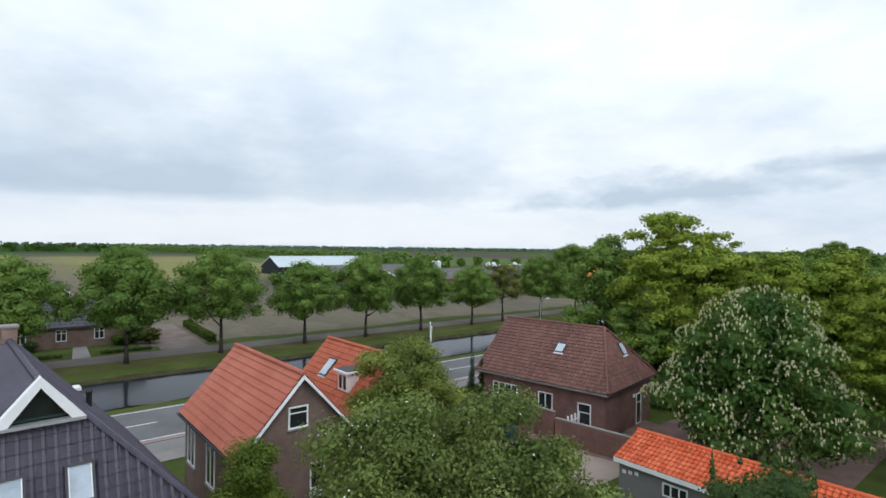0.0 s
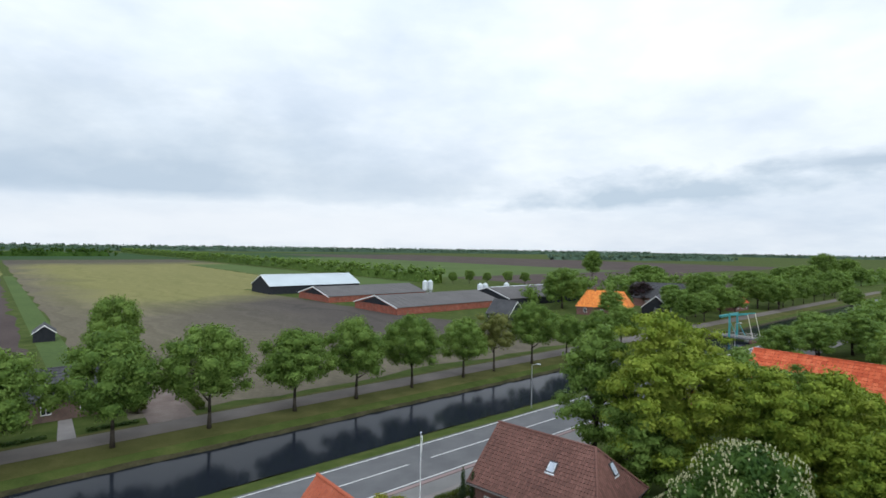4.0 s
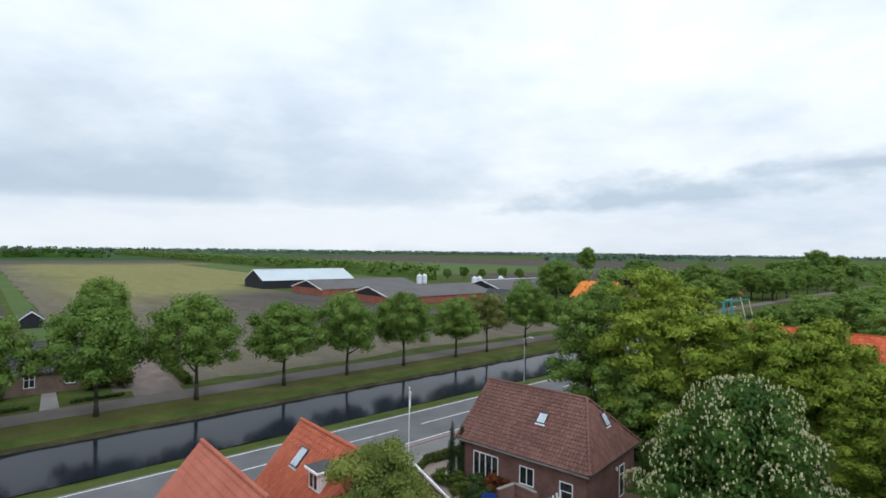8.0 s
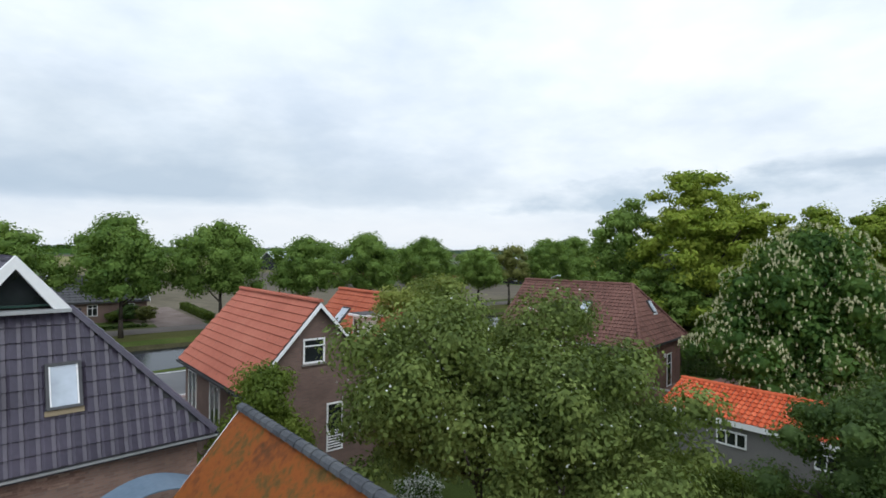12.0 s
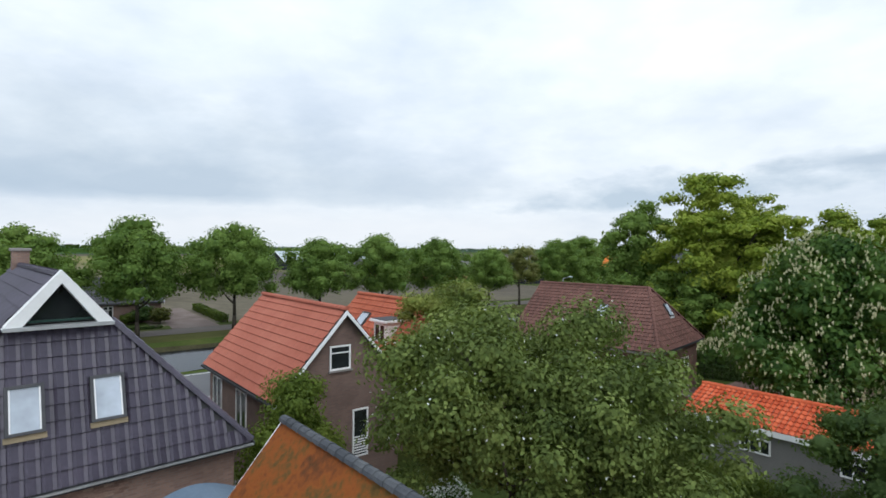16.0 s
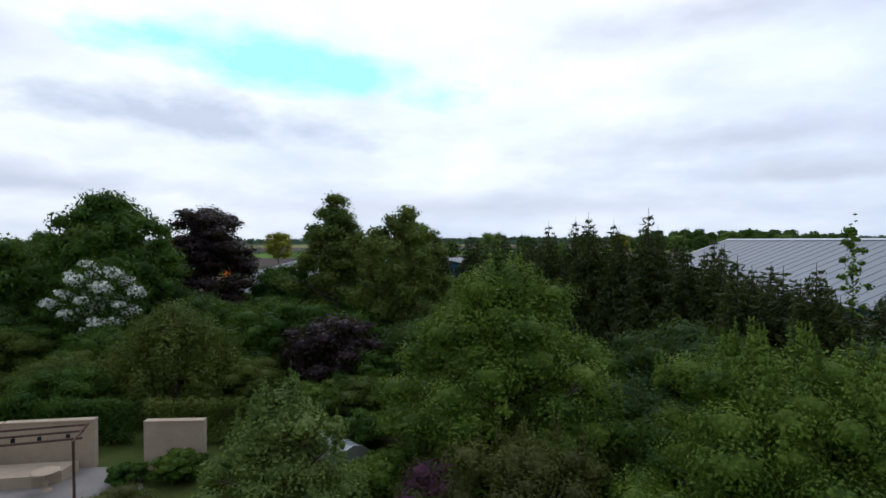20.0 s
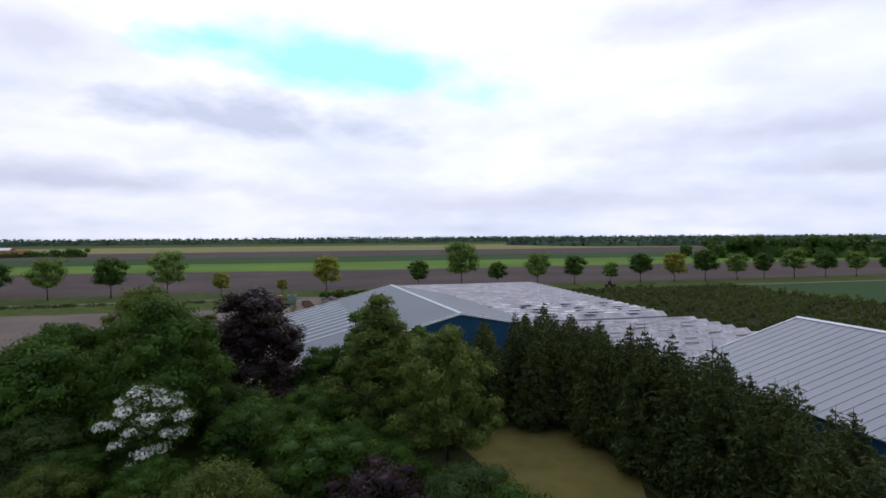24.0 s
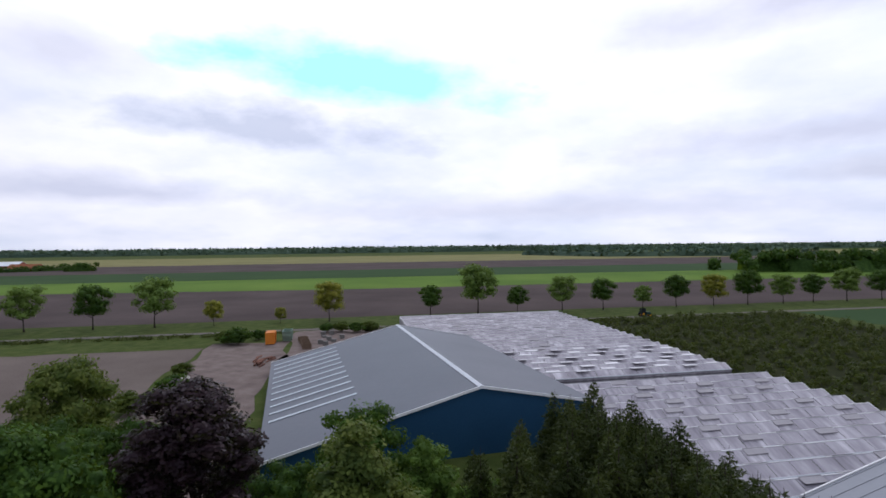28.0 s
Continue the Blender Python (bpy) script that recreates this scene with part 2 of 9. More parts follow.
def bricks(name, a, b_, mortar, course=0.065, length=0.22):
    """Brickwork, seen from too far to pick the bricks apart."""
    mat = bpy.data.materials.new(name)
    mat.use_nodes = True
    m = Tree(mat.node_tree)
    tc = m.n("ShaderNodeTexCoord").outputs["Object"]
    s = m.n("ShaderNodeSeparateXYZ", {0: tc})
    vec = m.n("ShaderNodeCombineXYZ", {0: m.math("ADD", s.outputs[0], s.outputs[1]), 1: s.outputs[2], 2: 0.0}).outputs[0]
    br = m.n("ShaderNodeTexBrick", {"Vector": vec, "Color1": (*a, 1), "Color2": (*b_, 1), "Mortar": (*mortar, 1), "Scale": 1.0, "Mortar Size": 0.006, "Brick Width": length, "Row Height": course})
    pos = m.n("ShaderNodeNewGeometry").outputs["Position"]
    stain = m.ramp(m.noise(pos, 0.8, 5.0), [(0.3, (0.72, 0.70, 0.70)), (0.7, (1.12, 1.08, 1.05))])
    col = m.mix(1.0, br.outputs[0], stain, "MULTIPLY")
    bs = m.n("ShaderNodeBsdfPrincipled", {"Base Color": col, "Roughness": 0.9, "Specular IOR Level": 0.2})
    bp = m.n("ShaderNodeBump", {"Strength": 0.4, "Distance": 0.01, "Height": br.outputs[1]})
    bp.invert = True
    m.t.links.new(bp.outputs[0], bs.inputs["Normal"])
    m.n("ShaderNodeOutputMaterial", {"Surface": bs.outputs[0]})
    return mat


M_GRASS = surface("grass", [(0.030, 0.044, 0.012), (0.058, 0.080, 0.021), (0.098, 0.108, 0.034)], 0.35, 9.0, 0.95, 0.5, spec=0.03)
M_VERGE = surface("rough_grass", [(0.046, 0.050, 0.017), (0.078, 0.082, 0.027), (0.125, 0.115, 0.045)], 0.25, 6.0, 0.95, 0.6, spec=0.03)
M_SOIL = surface("ploughed_soil", [(0.052, 0.040, 0.038), (0.078, 0.061, 0.057), (0.108, 0.086, 0.078)], 0.03, 1.5, 0.95, 0.4, stretch=(1, 1, 1), spec=0.03)
M_CROP = surface("young_crop", [(0.13, 0.135, 0.05), (0.19, 0.18, 0.075), (0.24, 0.225, 0.10)], 0.02, 1.0, 0.95, 0.3, spec=0.03)
M_GREENCROP = surface("green_crop", [(0.06, 0.115, 0.022), (0.10, 0.17, 0.03), (0.14, 0.21, 0.04)], 0.015, 0.8, 0.95, 0.3, spec=0.03)
M_DULLCROP = surface("dull_green_crop", [(0.055, 0.085, 0.03), (0.08, 0.115, 0.04), (0.10, 0.135, 0.05)], 0.015, 0.8, 0.95, 0.3, spec=0.03)
M_DARKGREEN = surface("dark_crop", [(0.03, 0.06, 0.025), (0.045, 0.08, 0.03)], 0.02, 0.9, 0.95, 0.3, spec=0.03)
M_ASPHALT = surface("asphalt", [(0.10, 0.10, 0.105), (0.13, 0.13, 0.135), (0.165, 0.162, 0.165)], 0.3, 25.0, 0.85, 0.2, spec=0.03)
M_LANE = surface("pale_grey_asphalt", [(0.15, 0.145, 0.145), (0.19, 0.185, 0.18), (0.22, 0.21, 0.205)], 0.4, 20.0, 0.9, 0.2, spec=0.03)
M_YARD = surface("trodden_brown_yard", [(0.11, 0.085, 0.075), (0.17, 0.135, 0.12), (0.24, 0.20, 0.18)], 0.35, 6.0, 0.95, 0.4, spec=0.03)
M_FARLANE = surface("worn_brown_asphalt", [(0.105, 0.092, 0.085), (0.145, 0.128, 0.118), (0.18, 0.162, 0.15)], 0.25, 12.0, 0.9, 0.3, spec=0.03)
M_PINK = surface("worn_red_asphalt", [(0.22, 0.165, 0.16), (0.28, 0.21, 0.20)], 0.5, 20.0, 0.9, 0.2, spec=0.03)
M_PATH = surface("old_paving", [(0.17, 0.155, 0.145), (0.23, 0.21, 0.20), (0.28, 0.26, 0.245)], 0.4, 12.0, 0.9, 0.3, spec=0.03)
M_GRAVEL = surface("sandy_gravel", [(0.24, 0.19, 0.16), (0.33, 0.27, 0.23)], 0.5, 14.0, 0.95, 0.4, spec=0.03)
M_LINE = surface("road_paint", [(0.55, 0.55, 0.53), (0.75, 0.75, 0.73)], 1.5, 20.0, 0.7, 0.1)
M_BANK = surface("canal_bank", [(0.02, 0.022, 0.012), (0.045, 0.042, 0.02), (0.08, 0.07, 0.04)], 0.6, 5.0, 0.95, 0.7)
M_WHITE = surface("white_paint", [(0.68, 0.68, 0.68), (0.80, 0.80, 0.80)], 0.8, 12.0, 0.5, 0.05)
M_GREYWALL = surface("grey_render", [(0.15, 0.145, 0.14), (0.20, 0.19, 0.185)], 0.7, 14.0, 0.9, 0.15)
M_DARKGLASS = glass_dark("window_glass", (0.012, 0.014, 0.016))
M_SKYGLASS = glass_dark("roof_window_glass", (0.30, 0.335, 0.385), 0.12)
M_PURPLETILE = surface("glazed_dark_tile", [(0.036, 0.030, 0.045), (0.052, 0.044, 0.066), (0.070, 0.058, 0.085)], 0.6, 9.0, 0.42, 0.15, rand=0.12, island=0.12, spec=0.45)
M_GREYTILE = surface("weathered_grey_tile", [(0.040, 0.043, 0.048), (0.070, 0.075, 0.084), (0.115, 0.118, 0.122)], 1.3, 11.0, 0.75, 0.35, rand=0.16, island=0.16)
M_REDTILE = surface("salmon_red_tile", [(0.28, 0.085, 0.055), (0.37, 0.115, 0.075), (0.43, 0.15, 0.10)], 0.5, 8.0, 0.7, 0.15, island=0.3)
M_ORANGETILE = surface("bright_orange_tile", [(0.38, 0.065, 0.025), (0.50, 0.10, 0.04), (0.56, 0.135, 0.06)], 0.7, 9.0, 0.6, 0.2, island=0.4)
M_OLDORANGE = surface("old_orange_pantile", [(0.20, 0.07, 0.032), (0.38, 0.125, 0.045), (0.50, 0.18, 0.06)], 1.1, 9.0, 0.85, 0.35, island=0.28)
M_MOSSORANGE = surface("mossy_orange_tile", [(0.045, 0.035, 0.014), (0.13, 0.045, 0.016), (0.225, 0.068, 0.016), (0.10, 0.060, 0.018), (0.045, 0.035, 0.014)], 0.9, 6.0, 0.9, 0.5)
M_UMBERTILE = surface("umber_brown_tile", [(0.10, 0.052, 0.043), (0.14, 0.07, 0.057), (0.175, 0.09, 0.073)], 0.4, 8.0, 0.75, 0.2, island=0.3)
M_BROWNTILE = surface("brown_red_tile", [(0.105, 0.043, 0.034), (0.145, 0.057, 0.045), (0.18, 0.073, 0.058)], 0.4, 8.0, 0.75, 0.2, island=0.4)
M_RUSTTILE = surface("rust_brown_tile", [(0.10, 0.042, 0.024), (0.21, 0.074, 0.034), (0.32, 0.11, 0.05)], 1.2, 9.0, 0.85, 0.35, island=0.22)
M_DARKTILE = surface("dark_slate_tile", [(0.05, 0.05, 0.055), (0.09, 0.09, 0.095)], 0.5, 6.0, 0.7, 0.2)
M_BRICK_PALE = bricks("pale_brown_brick", (0.30, 0.20, 0.16), (0.23, 0.15, 0.125), (0.24, 0.21, 0.19))
M_BRICK_RED = bricks("dull_red_brick", (0.20, 0.105, 0.085), (0.15, 0.08, 0.07), (0.16, 0.13, 0.12))
M_BRICK_BROWN = bricks("grey_brown_brick", (0.20, 0.135, 0.115), (0.165, 0.115, 0.10), (0.17, 0.14, 0.125))
M_METAL = surface("grey_sheet_metal", [(0.19, 0.205, 0.23), (0.235, 0.25, 0.275)], 0.08, 2.0, 0.45, 0.05, metal=0.25)
M_STRIP = surface("translucent_roof_strip", [(0.5, 0.53, 0.56), (0.62, 0.65, 0.68)], 0.5, 6.0, 0.4, 0.05)
M_BLUE = surface("dark_blue_cladding", [(0.012, 0.05, 0.105), (0.02, 0.075, 0.15)], 0.15, 5.0, 0.6, 0.1)


def streaked_glass(name):
    """Whitewashed glass: streaks of lime that run down the slope, each sheet a little different."""
    mat = bpy.data.materials.new(name)
    mat.use_nodes = True
    m = Tree(mat.node_tree)
    pos = m.n("ShaderNodeNewGeometry")
    along = m.n("ShaderNodeVectorMath", {0: pos.outputs["Position"], 1: (CU, SU, 0)}, op="DOT_PRODUCT").outputs["Value"]
    down = m.n("ShaderNodeVectorMath", {0: pos.outputs["Position"], 1: (-SU, CU, 0)}, op="DOT_PRODUCT").outputs["Value"]
    vec = m.n("ShaderNodeCombineXYZ", {0: along, 1: m.math("MULTIPLY", down, 0.16), 2: 0.0}).outputs[0]
    fac = m.math("ADD", m.math("MULTIPLY", m.noise(vec, 1.1, 5.0, 0.6), 0.65), m.math("MULTIPLY", m.noise(pos.outputs["Position"], 0.18, 4.0), 0.35))
    fac = m.math("ADD", fac, m.math("MULTIPLY", m.math("SUBTRACT", pos.outputs["Random Per Island"], 0.5), 0.10))
    col = m.ramp(fac, [(0.34, (0.20, 0.185, 0.21)), (0.46, (0.28, 0.262, 0.29)), (0.56, (0.37, 0.35, 0.38)), (0.66, (0.54, 0.52, 0.55))])
    bs = m.n("ShaderNodeBsdfPrincipled", {"Base Color": col, "Roughness": 0.45, "Specular IOR Level": 0.35})
    m.n("ShaderNodeOutputMaterial", {"Surface": bs.outputs[0]})
    return mat


M_GREENHOUSE = streaked_glass("whitewashed_glass")


def patchy_field(name):
    """One wide field: pale soil by the canal, a darker moist patch, thin yellowish crop beyond, dark soil at the far end."""
    mat = bpy.data.materials.new(name)
    mat.use_nodes = True
    m = Tree(mat.node_tree)
    pos = m.n("ShaderNodeNewGeometry").outputs["Position"]
    along = m.n("ShaderNodeVectorMath", {0: pos, 1: (CU, SU, 0)}, op="DOT_PRODUCT").outputs["Value"]
    deep = m.n("ShaderNodeVectorMath", {0: pos, 1: (-SU, CU, 0)}, op="DOT_PRODUCT").outputs["Value"]
    wob = m.math("SUBTRACT", m.noise(pos, 0.018, 5.0, 0.6), 0.5)
    along = m.math("MULTIPLY_ADD", wob, 60.0, along)
    deep = m.math("MULTIPLY_ADD", m.math("SUBTRACT", m.noise(pos, 0.012, 5.0, 0.6), 0.5), 120.0, deep)

    def step(val, lo, hi):
        return m.n("ShaderNodeMapRange", {"Value": val, "From Min": lo, "From Max": hi, "To Min": 0.0, "To Max": 1.0}).outputs[0]

    rows = m.noise(m.n("ShaderNodeCombineXYZ", {0: m.math("MULTIPLY", along, 0.9), 1: m.math("MULTIPLY", deep, 0.02), 2: 0.0}).outputs[0], 0.35, 4.0)
    grain = m.noise(pos, 1.2, 4.0)
    fac = m.math("ADD", m.math("MULTIPLY", rows, 0.6), m.math("MULTIPLY", grain, 0.4))
    pale = m.ramp(fac, [(0.3, (0.092, 0.082, 0.058)), (0.7, (0.165, 0.142, 0.105))])
    crop = m.ramp(fac, [(0.3, (0.135, 0.135, 0.052)), (0.7, (0.235, 0.215, 0.09))])
    dark = m.ramp(fac, [(0.3, (0.050, 0.044, 0.042)), (0.7, (0.095, 0.082, 0.076))])
    col = m.mix(m.math("MULTIPLY", step(deep, 175, 245), step(along, 12, 40)), pale, crop)
    damp = m.math("MULTIPLY", step(along, 38, 82), m.math("MULTIPLY", step(deep, 85, 120), step(deep, 245, 205)))
    col = m.mix(m.math("MULTIPLY", damp, 0.9), col, dark)
    col = m.mix(m.math("MULTIPLY", step(deep, 590, 690), 0.85), col, dark)
    bs = m.n("ShaderNodeBsdfPrincipled", {"Base Color": col, "Roughness": 0.95, "Specular IOR Level": 0.03})
    m.n("ShaderNodeOutputMaterial", {"Surface": bs.outputs[0]})
    return mat


M_PATCHY = patchy_field("patchy_field_soil")
M_BARK = surface("bark", [(0.035, 0.03, 0.024), (0.075, 0.062, 0.05)], 2.0, 12.0, 0.95, 0.7)
M_WOOD = surface("weathered_wood", [(0.11, 0.075, 0.05), (0.19, 0.13, 0.09)], 1.2, 12.0, 0.85, 0.3)
M_GREYWOOD = surface("grey_weathered_boards", [(0.14, 0.135, 0.125), (0.22, 0.21, 0.195)], 1.5, 12.0, 0.85, 0.3)
M_DARKWOOD = surface("black_stained_boards", [(0.014, 0.016, 0.02), (0.03, 0.032, 0.038)], 1.0, 12.0, 0.8, 0.2)
M_BEIGE = surface("beige_render", [(0.34, 0.27, 0.20), (0.46, 0.37, 0.28)], 1.0, 10.0, 0.9, 0.2)
M_RUST = surface("rusty_corrugated_iron", [(0.17, 0.055, 0.03), (0.32, 0.12, 0.07), (0.42, 0.28, 0.22), (0.62, 0.56, 0.53)], 1.7, 5.0, 0.8, 0.2)
M_BLACK = surface("black_rubber", [(0.012, 0.012, 0.013), (0.025, 0.025, 0.027)], 2.0, 20.0, 0.8, 0.1)
M_STEEL = surface("galvanised_steel", [(0.35, 0.36, 0.37), (0.5, 0.51, 0.52)], 1.0, 8.0, 0.4, 0.05, metal=0.5)
M_YELLOW = surface("machine_yellow", [(0.62, 0.25, 0.008), (0.76, 0.33, 0.012)], 1.0, 10.0, 0.45, 0.05)
M_REDCAR = surface("red_car_paint", [(0.45, 0.035, 0.02), (0.52, 0.05, 0.03)], 1.0, 10.0, 0.25, 0.0, spec=0.6)
M_BLUECAR = surface("slate_blue_car_paint", [(0.07, 0.10, 0.15), (0.09, 0.13, 0.19)], 1.0, 10.0, 0.25, 0.0, spec=0.6)
M_TEAL = surface("teal_steel", [(0.06, 0.26, 0.27), (0.09, 0.33, 0.34)], 1.0, 8.0, 0.5, 0.05)

L_STREET = leaf("linden_leaf", [(0.056, 0.104, 0.021), (0.118, 0.188, 0.038), (0.18, 0.262, 0.06)])
L_OAK = leaf("oak_leaf", [(0.064, 0.113, 0.014), (0.176, 0.235, 0.027), (0.295, 0.345, 0.052)])
L_CHESTNUT = leaf("chestnut_leaf", [(0.022, 0.056, 0.012), (0.058, 0.112, 0.023), (0.105, 0.168, 0.036)])
L_BLOSSOM = leaf("cream_blossom", [(0.44, 0.42, 0.25), (0.62, 0.60, 0.38)], 0.8, 0.25)
L_LILAC = leaf("willow_grey_leaf", [(0.046, 0.069, 0.019), (0.125, 0.166, 0.043), (0.228, 0.272, 0.078)])
L_YELLOW = leaf("yellow_green_leaf", [(0.105, 0.119, 0.0168), (0.21, 0.21, 0.0288), (0.315, 0.294, 0.048)])
L_SPRUCE = leaf("spruce_needles", [(0.0165, 0.027, 0.0078), (0.034, 0.049, 0.013), (0.064, 0.078, 0.020)], 0.6, 0.1)
L_BLUESPRUCE = leaf("blue_spruce_needles", [(0.036, 0.056, 0.037), (0.074, 0.104, 0.070), (0.135, 0.168, 0.118)], 0.6, 0.1)
L_PURPLE = leaf("purple_beech_leaf", [(0.012, 0.006, 0.011), (0.024, 0.012, 0.018), (0.04, 0.022, 0.026)], 0.4, 0.12)
L_APPLE = leaf("apple_leaf", [(0.0333, 0.07, 0.0134), (0.0714, 0.133, 0.0224), (0.119, 0.203, 0.0358)])
L_GARDEN = leaf("garden_tree_leaf", [(0.024, 0.05, 0.016), (0.055, 0.09, 0.026), (0.095, 0.14, 0.042)])
L_COPPER = leaf("copper_maple_leaf", [(0.12, 0.045, 0.014), (0.24, 0.09, 0.025), (0.34, 0.14, 0.04)])
L_DARK = leaf("dark_shrub_leaf", [(0.0162, 0.0378, 0.0121), (0.0351, 0.0648, 0.0189), (0.0621, 0.1013, 0.0297)])
L_HEDGE = leaf("hedge_leaf", [(0.028, 0.0468, 0.009), (0.0588, 0.0845, 0.015), (0.098, 0.13, 0.024)])
L_BETWEEN = leaf("yellow_olive_leaf", [(0.05, 0.075, 0.018), (0.135, 0.17, 0.036), (0.25, 0.27, 0.066)])
L_WHITE = leaf("white_hawthorn_blossom", [(0.55, 0.56, 0.53), (0.78, 0.79, 0.75)], 0.8, 0.2)
L_PINK = leaf("purple_blossom", [(0.085, 0.035, 0.065), (0.155, 0.065, 0.115)], 0.8, 0.2)
M_ORANGERED = surface("orange_red_tile", [(0.29, 0.075, 0.042), (0.37, 0.102, 0.055), (0.43, 0.13, 0.075)], 0.6, 8.0, 0.7, 0.2, island=0.2)
M_BRIGHTORANGE = surface("vivid_orange_tile", [(0.52, 0.15, 0.03), (0.64, 0.21, 0.045), (0.70, 0.26, 0.06)], 0.5, 8.0, 0.6, 0.2, island=0.3)
M_PALEMETAL = surface("pale_sheet_metal", [(0.42, 0.47, 0.50), (0.52, 0.57, 0.60)], 0.1, 2.0, 0.5, 0.05, metal=0.1)
M_DARKROOF = surface("fibre_cement_roof", [(0.09, 0.085, 0.085), (0.14, 0.13, 0.13)], 0.2, 3.0, 0.8, 0.1)
M_BRICK_RED2 = bricks("bright_red_brick", (0.30, 0.09, 0.06), (0.24, 0.075, 0.05), (0.22, 0.14, 0.11))
L_SPARSE = leaf("young_leaf", [(0.07, 0.08, 0.022), (0.13, 0.14, 0.04), (0.19, 0.19, 0.06)])
L_YELLOW2 = leaf("bright_bush_leaf", [(0.05, 0.08, 0.012), (0.10, 0.14, 0.022), (0.155, 0.195, 0.035)])
L_YELLOW3 = leaf("yellowing_leaf", [(0.038, 0.064, 0.015), (0.084, 0.118, 0.026), (0.15, 0.165, 0.045)])
L_BROWNGREEN = leaf("olive_leaf", [(0.04, 0.045, 0.014), (0.075, 0.085, 0.022), (0.13, 0.115, 0.035)])
L_RED = leaf("red_leaf", [(0.09, 0.025, 0.012), (0.17, 0.05, 0.02)])
L_SPRUCE2 = leaf("cypress_scale", [(0.014, 0.028, 0.011), (0.03, 0.05, 0.017)], 0.6, 0.1)
L_GREYGREEN = leaf("grey_green_needles", [(0.038, 0.056, 0.025), (0.082, 0.109, 0.044), (0.135, 0.165, 0.07)], 0.6, 0.15)
L_APPLE2 = leaf("fresh_fruit_leaf", [(0.019, 0.045, 0.007), (0.074, 0.128, 0.016), (0.165, 0.235, 0.036)])
L_LILAC2 = leaf("pale_pear_leaf", [(0.040, 0.072, 0.016), (0.098, 0.148, 0.034), (0.18, 0.225, 0.062)])
L_BIRCH = leaf("birch_leaf", [(0.030, 0.054, 0.012), (0.082, 0.116, 0.023), (0.145, 0.172, 0.038)])
L_OLIVE = leaf("olive_grey_leaf", [(0.05, 0.064, 0.022), (0.115, 0.135, 0.046), (0.20, 0.21, 0.08)])
L_MID = leaf("mid_green_leaf", [(0.0123, 0.036, 0.0059), (0.0334, 0.076, 0.0119), (0.0722, 0.14, 0.0204)])
# leaf of the horizon woods, paler and bluer: distance haze put into the colour
L_HAZED = leaf("hazed_leaf", [(0.0595, 0.0963, 0.0735), (0.085, 0.1313, 0.0945), (0.1105, 0.1663, 0.1155)], 0.9, 0.1, 0.01)
L_NURSERY = leaf("nursery_shrub_leaf", [(0.022, 0.032, 0.010), (0.042, 0.055, 0.017), (0.08, 0.085, 0.03)])
M_ORANGE = surface("orange_container_paint", [(0.50, 0.15, 0.02), (0.64, 0.22, 0.03)], 0.8, 8.0, 0.6, 0.1)
M_SKIP = surface("green_grey_steel", [(0.15, 0.22, 0.17), (0.22, 0.30, 0.24)], 0.8, 8.0, 0.6, 0.1)
M_LOG = surface("red_brown_log", [(0.11, 0.055, 0.04), (0.24, 0.12, 0.085)], 1.0, 9.0, 0.9, 0.4, rand=0.4)
M_PALESAND = surface("pale_sand", [(0.42, 0.40, 0.35), (0.58, 0.55, 0.48)], 0.7, 9.0, 0.95, 0.3)
M_DKGREEN = surface("dark_green_paint", [(0.015, 0.04, 0.03), (0.03, 0.06, 0.05)], 1.0, 8.0, 0.4, 0.05)
M_WHITEPAINT = surface("glossy_white_paint", [(0.66, 0.68, 0.70), (0.78, 0.79, 0.80)], 0.6, 9.0, 0.3, 0.02, spec=0.5)
M_CABROOF = surface("dusty_black_roof", [(0.05, 0.055, 0.055), (0.10, 0.105, 0.105)], 1.4, 9.0, 0.7, 0.1)
M_CANOPY = surface("blue_grey_sheet", [(0.10, 0.14, 0.19), (0.16, 0.21, 0.27)], 0.9, 9.0, 0.5, 0.05)
M_ROYAL = surface("royal_blue_paint", [(0.012, 0.04, 0.19), (0.02, 0.06, 0.26)], 1.2, 9.0, 0.5, 0.1)
M_BROWNSTEEL = surface("brown_rusty_steel", [(0.06, 0.035, 0.028), (0.12, 0.065, 0.05)], 2.0, 14.0, 0.8, 0.2)
M_FOIL = surface("crinkled_foil", [(0.09, 0.10, 0.11), (0.26, 0.29, 0.31)], 3.0, 16.0, 0.25, 0.6, spec=0.7)
M_BROWNBOARD = surface("brown_fence_board", [(0.11, 0.055, 0.03), (0.19, 0.095, 0.05)], 1.6, 12.0, 0.8, 0.2, rand=0.3)
M_MURAL = surface("blue_green_painted_board", [(0.03, 0.10, 0.42), (0.06, 0.30, 0.45), (0.16, 0.45, 0.16), (0.5, 0.6, 0.5)], 2.4, 7.0, 0.6, 0.05)
M_PALEGREEN = surface("pale_green_panel", [(0.20, 0.30, 0.12), (0.28, 0.38, 0.18)], 1.5, 9.0, 0.7, 0.1)
M_CREAM = surface("cream_steel_paint", [(0.62, 0.58, 0.46), (0.72, 0.68, 0.56)], 1.0, 8.0, 0.5, 0.05)
# very dark soil; under the garden shrubs the colour also holds their shade
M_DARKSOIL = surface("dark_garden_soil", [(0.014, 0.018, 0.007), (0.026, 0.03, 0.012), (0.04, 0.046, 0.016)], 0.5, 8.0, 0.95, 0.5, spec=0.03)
M_BRICKPIECE = surface("warm_brown_brick", [(0.20, 0.125, 0.10), (0.29, 0.185, 0.145), (0.36, 0.25, 0.20)], 3.0, 24.0, 0.9, 0.3, rand=0.5)
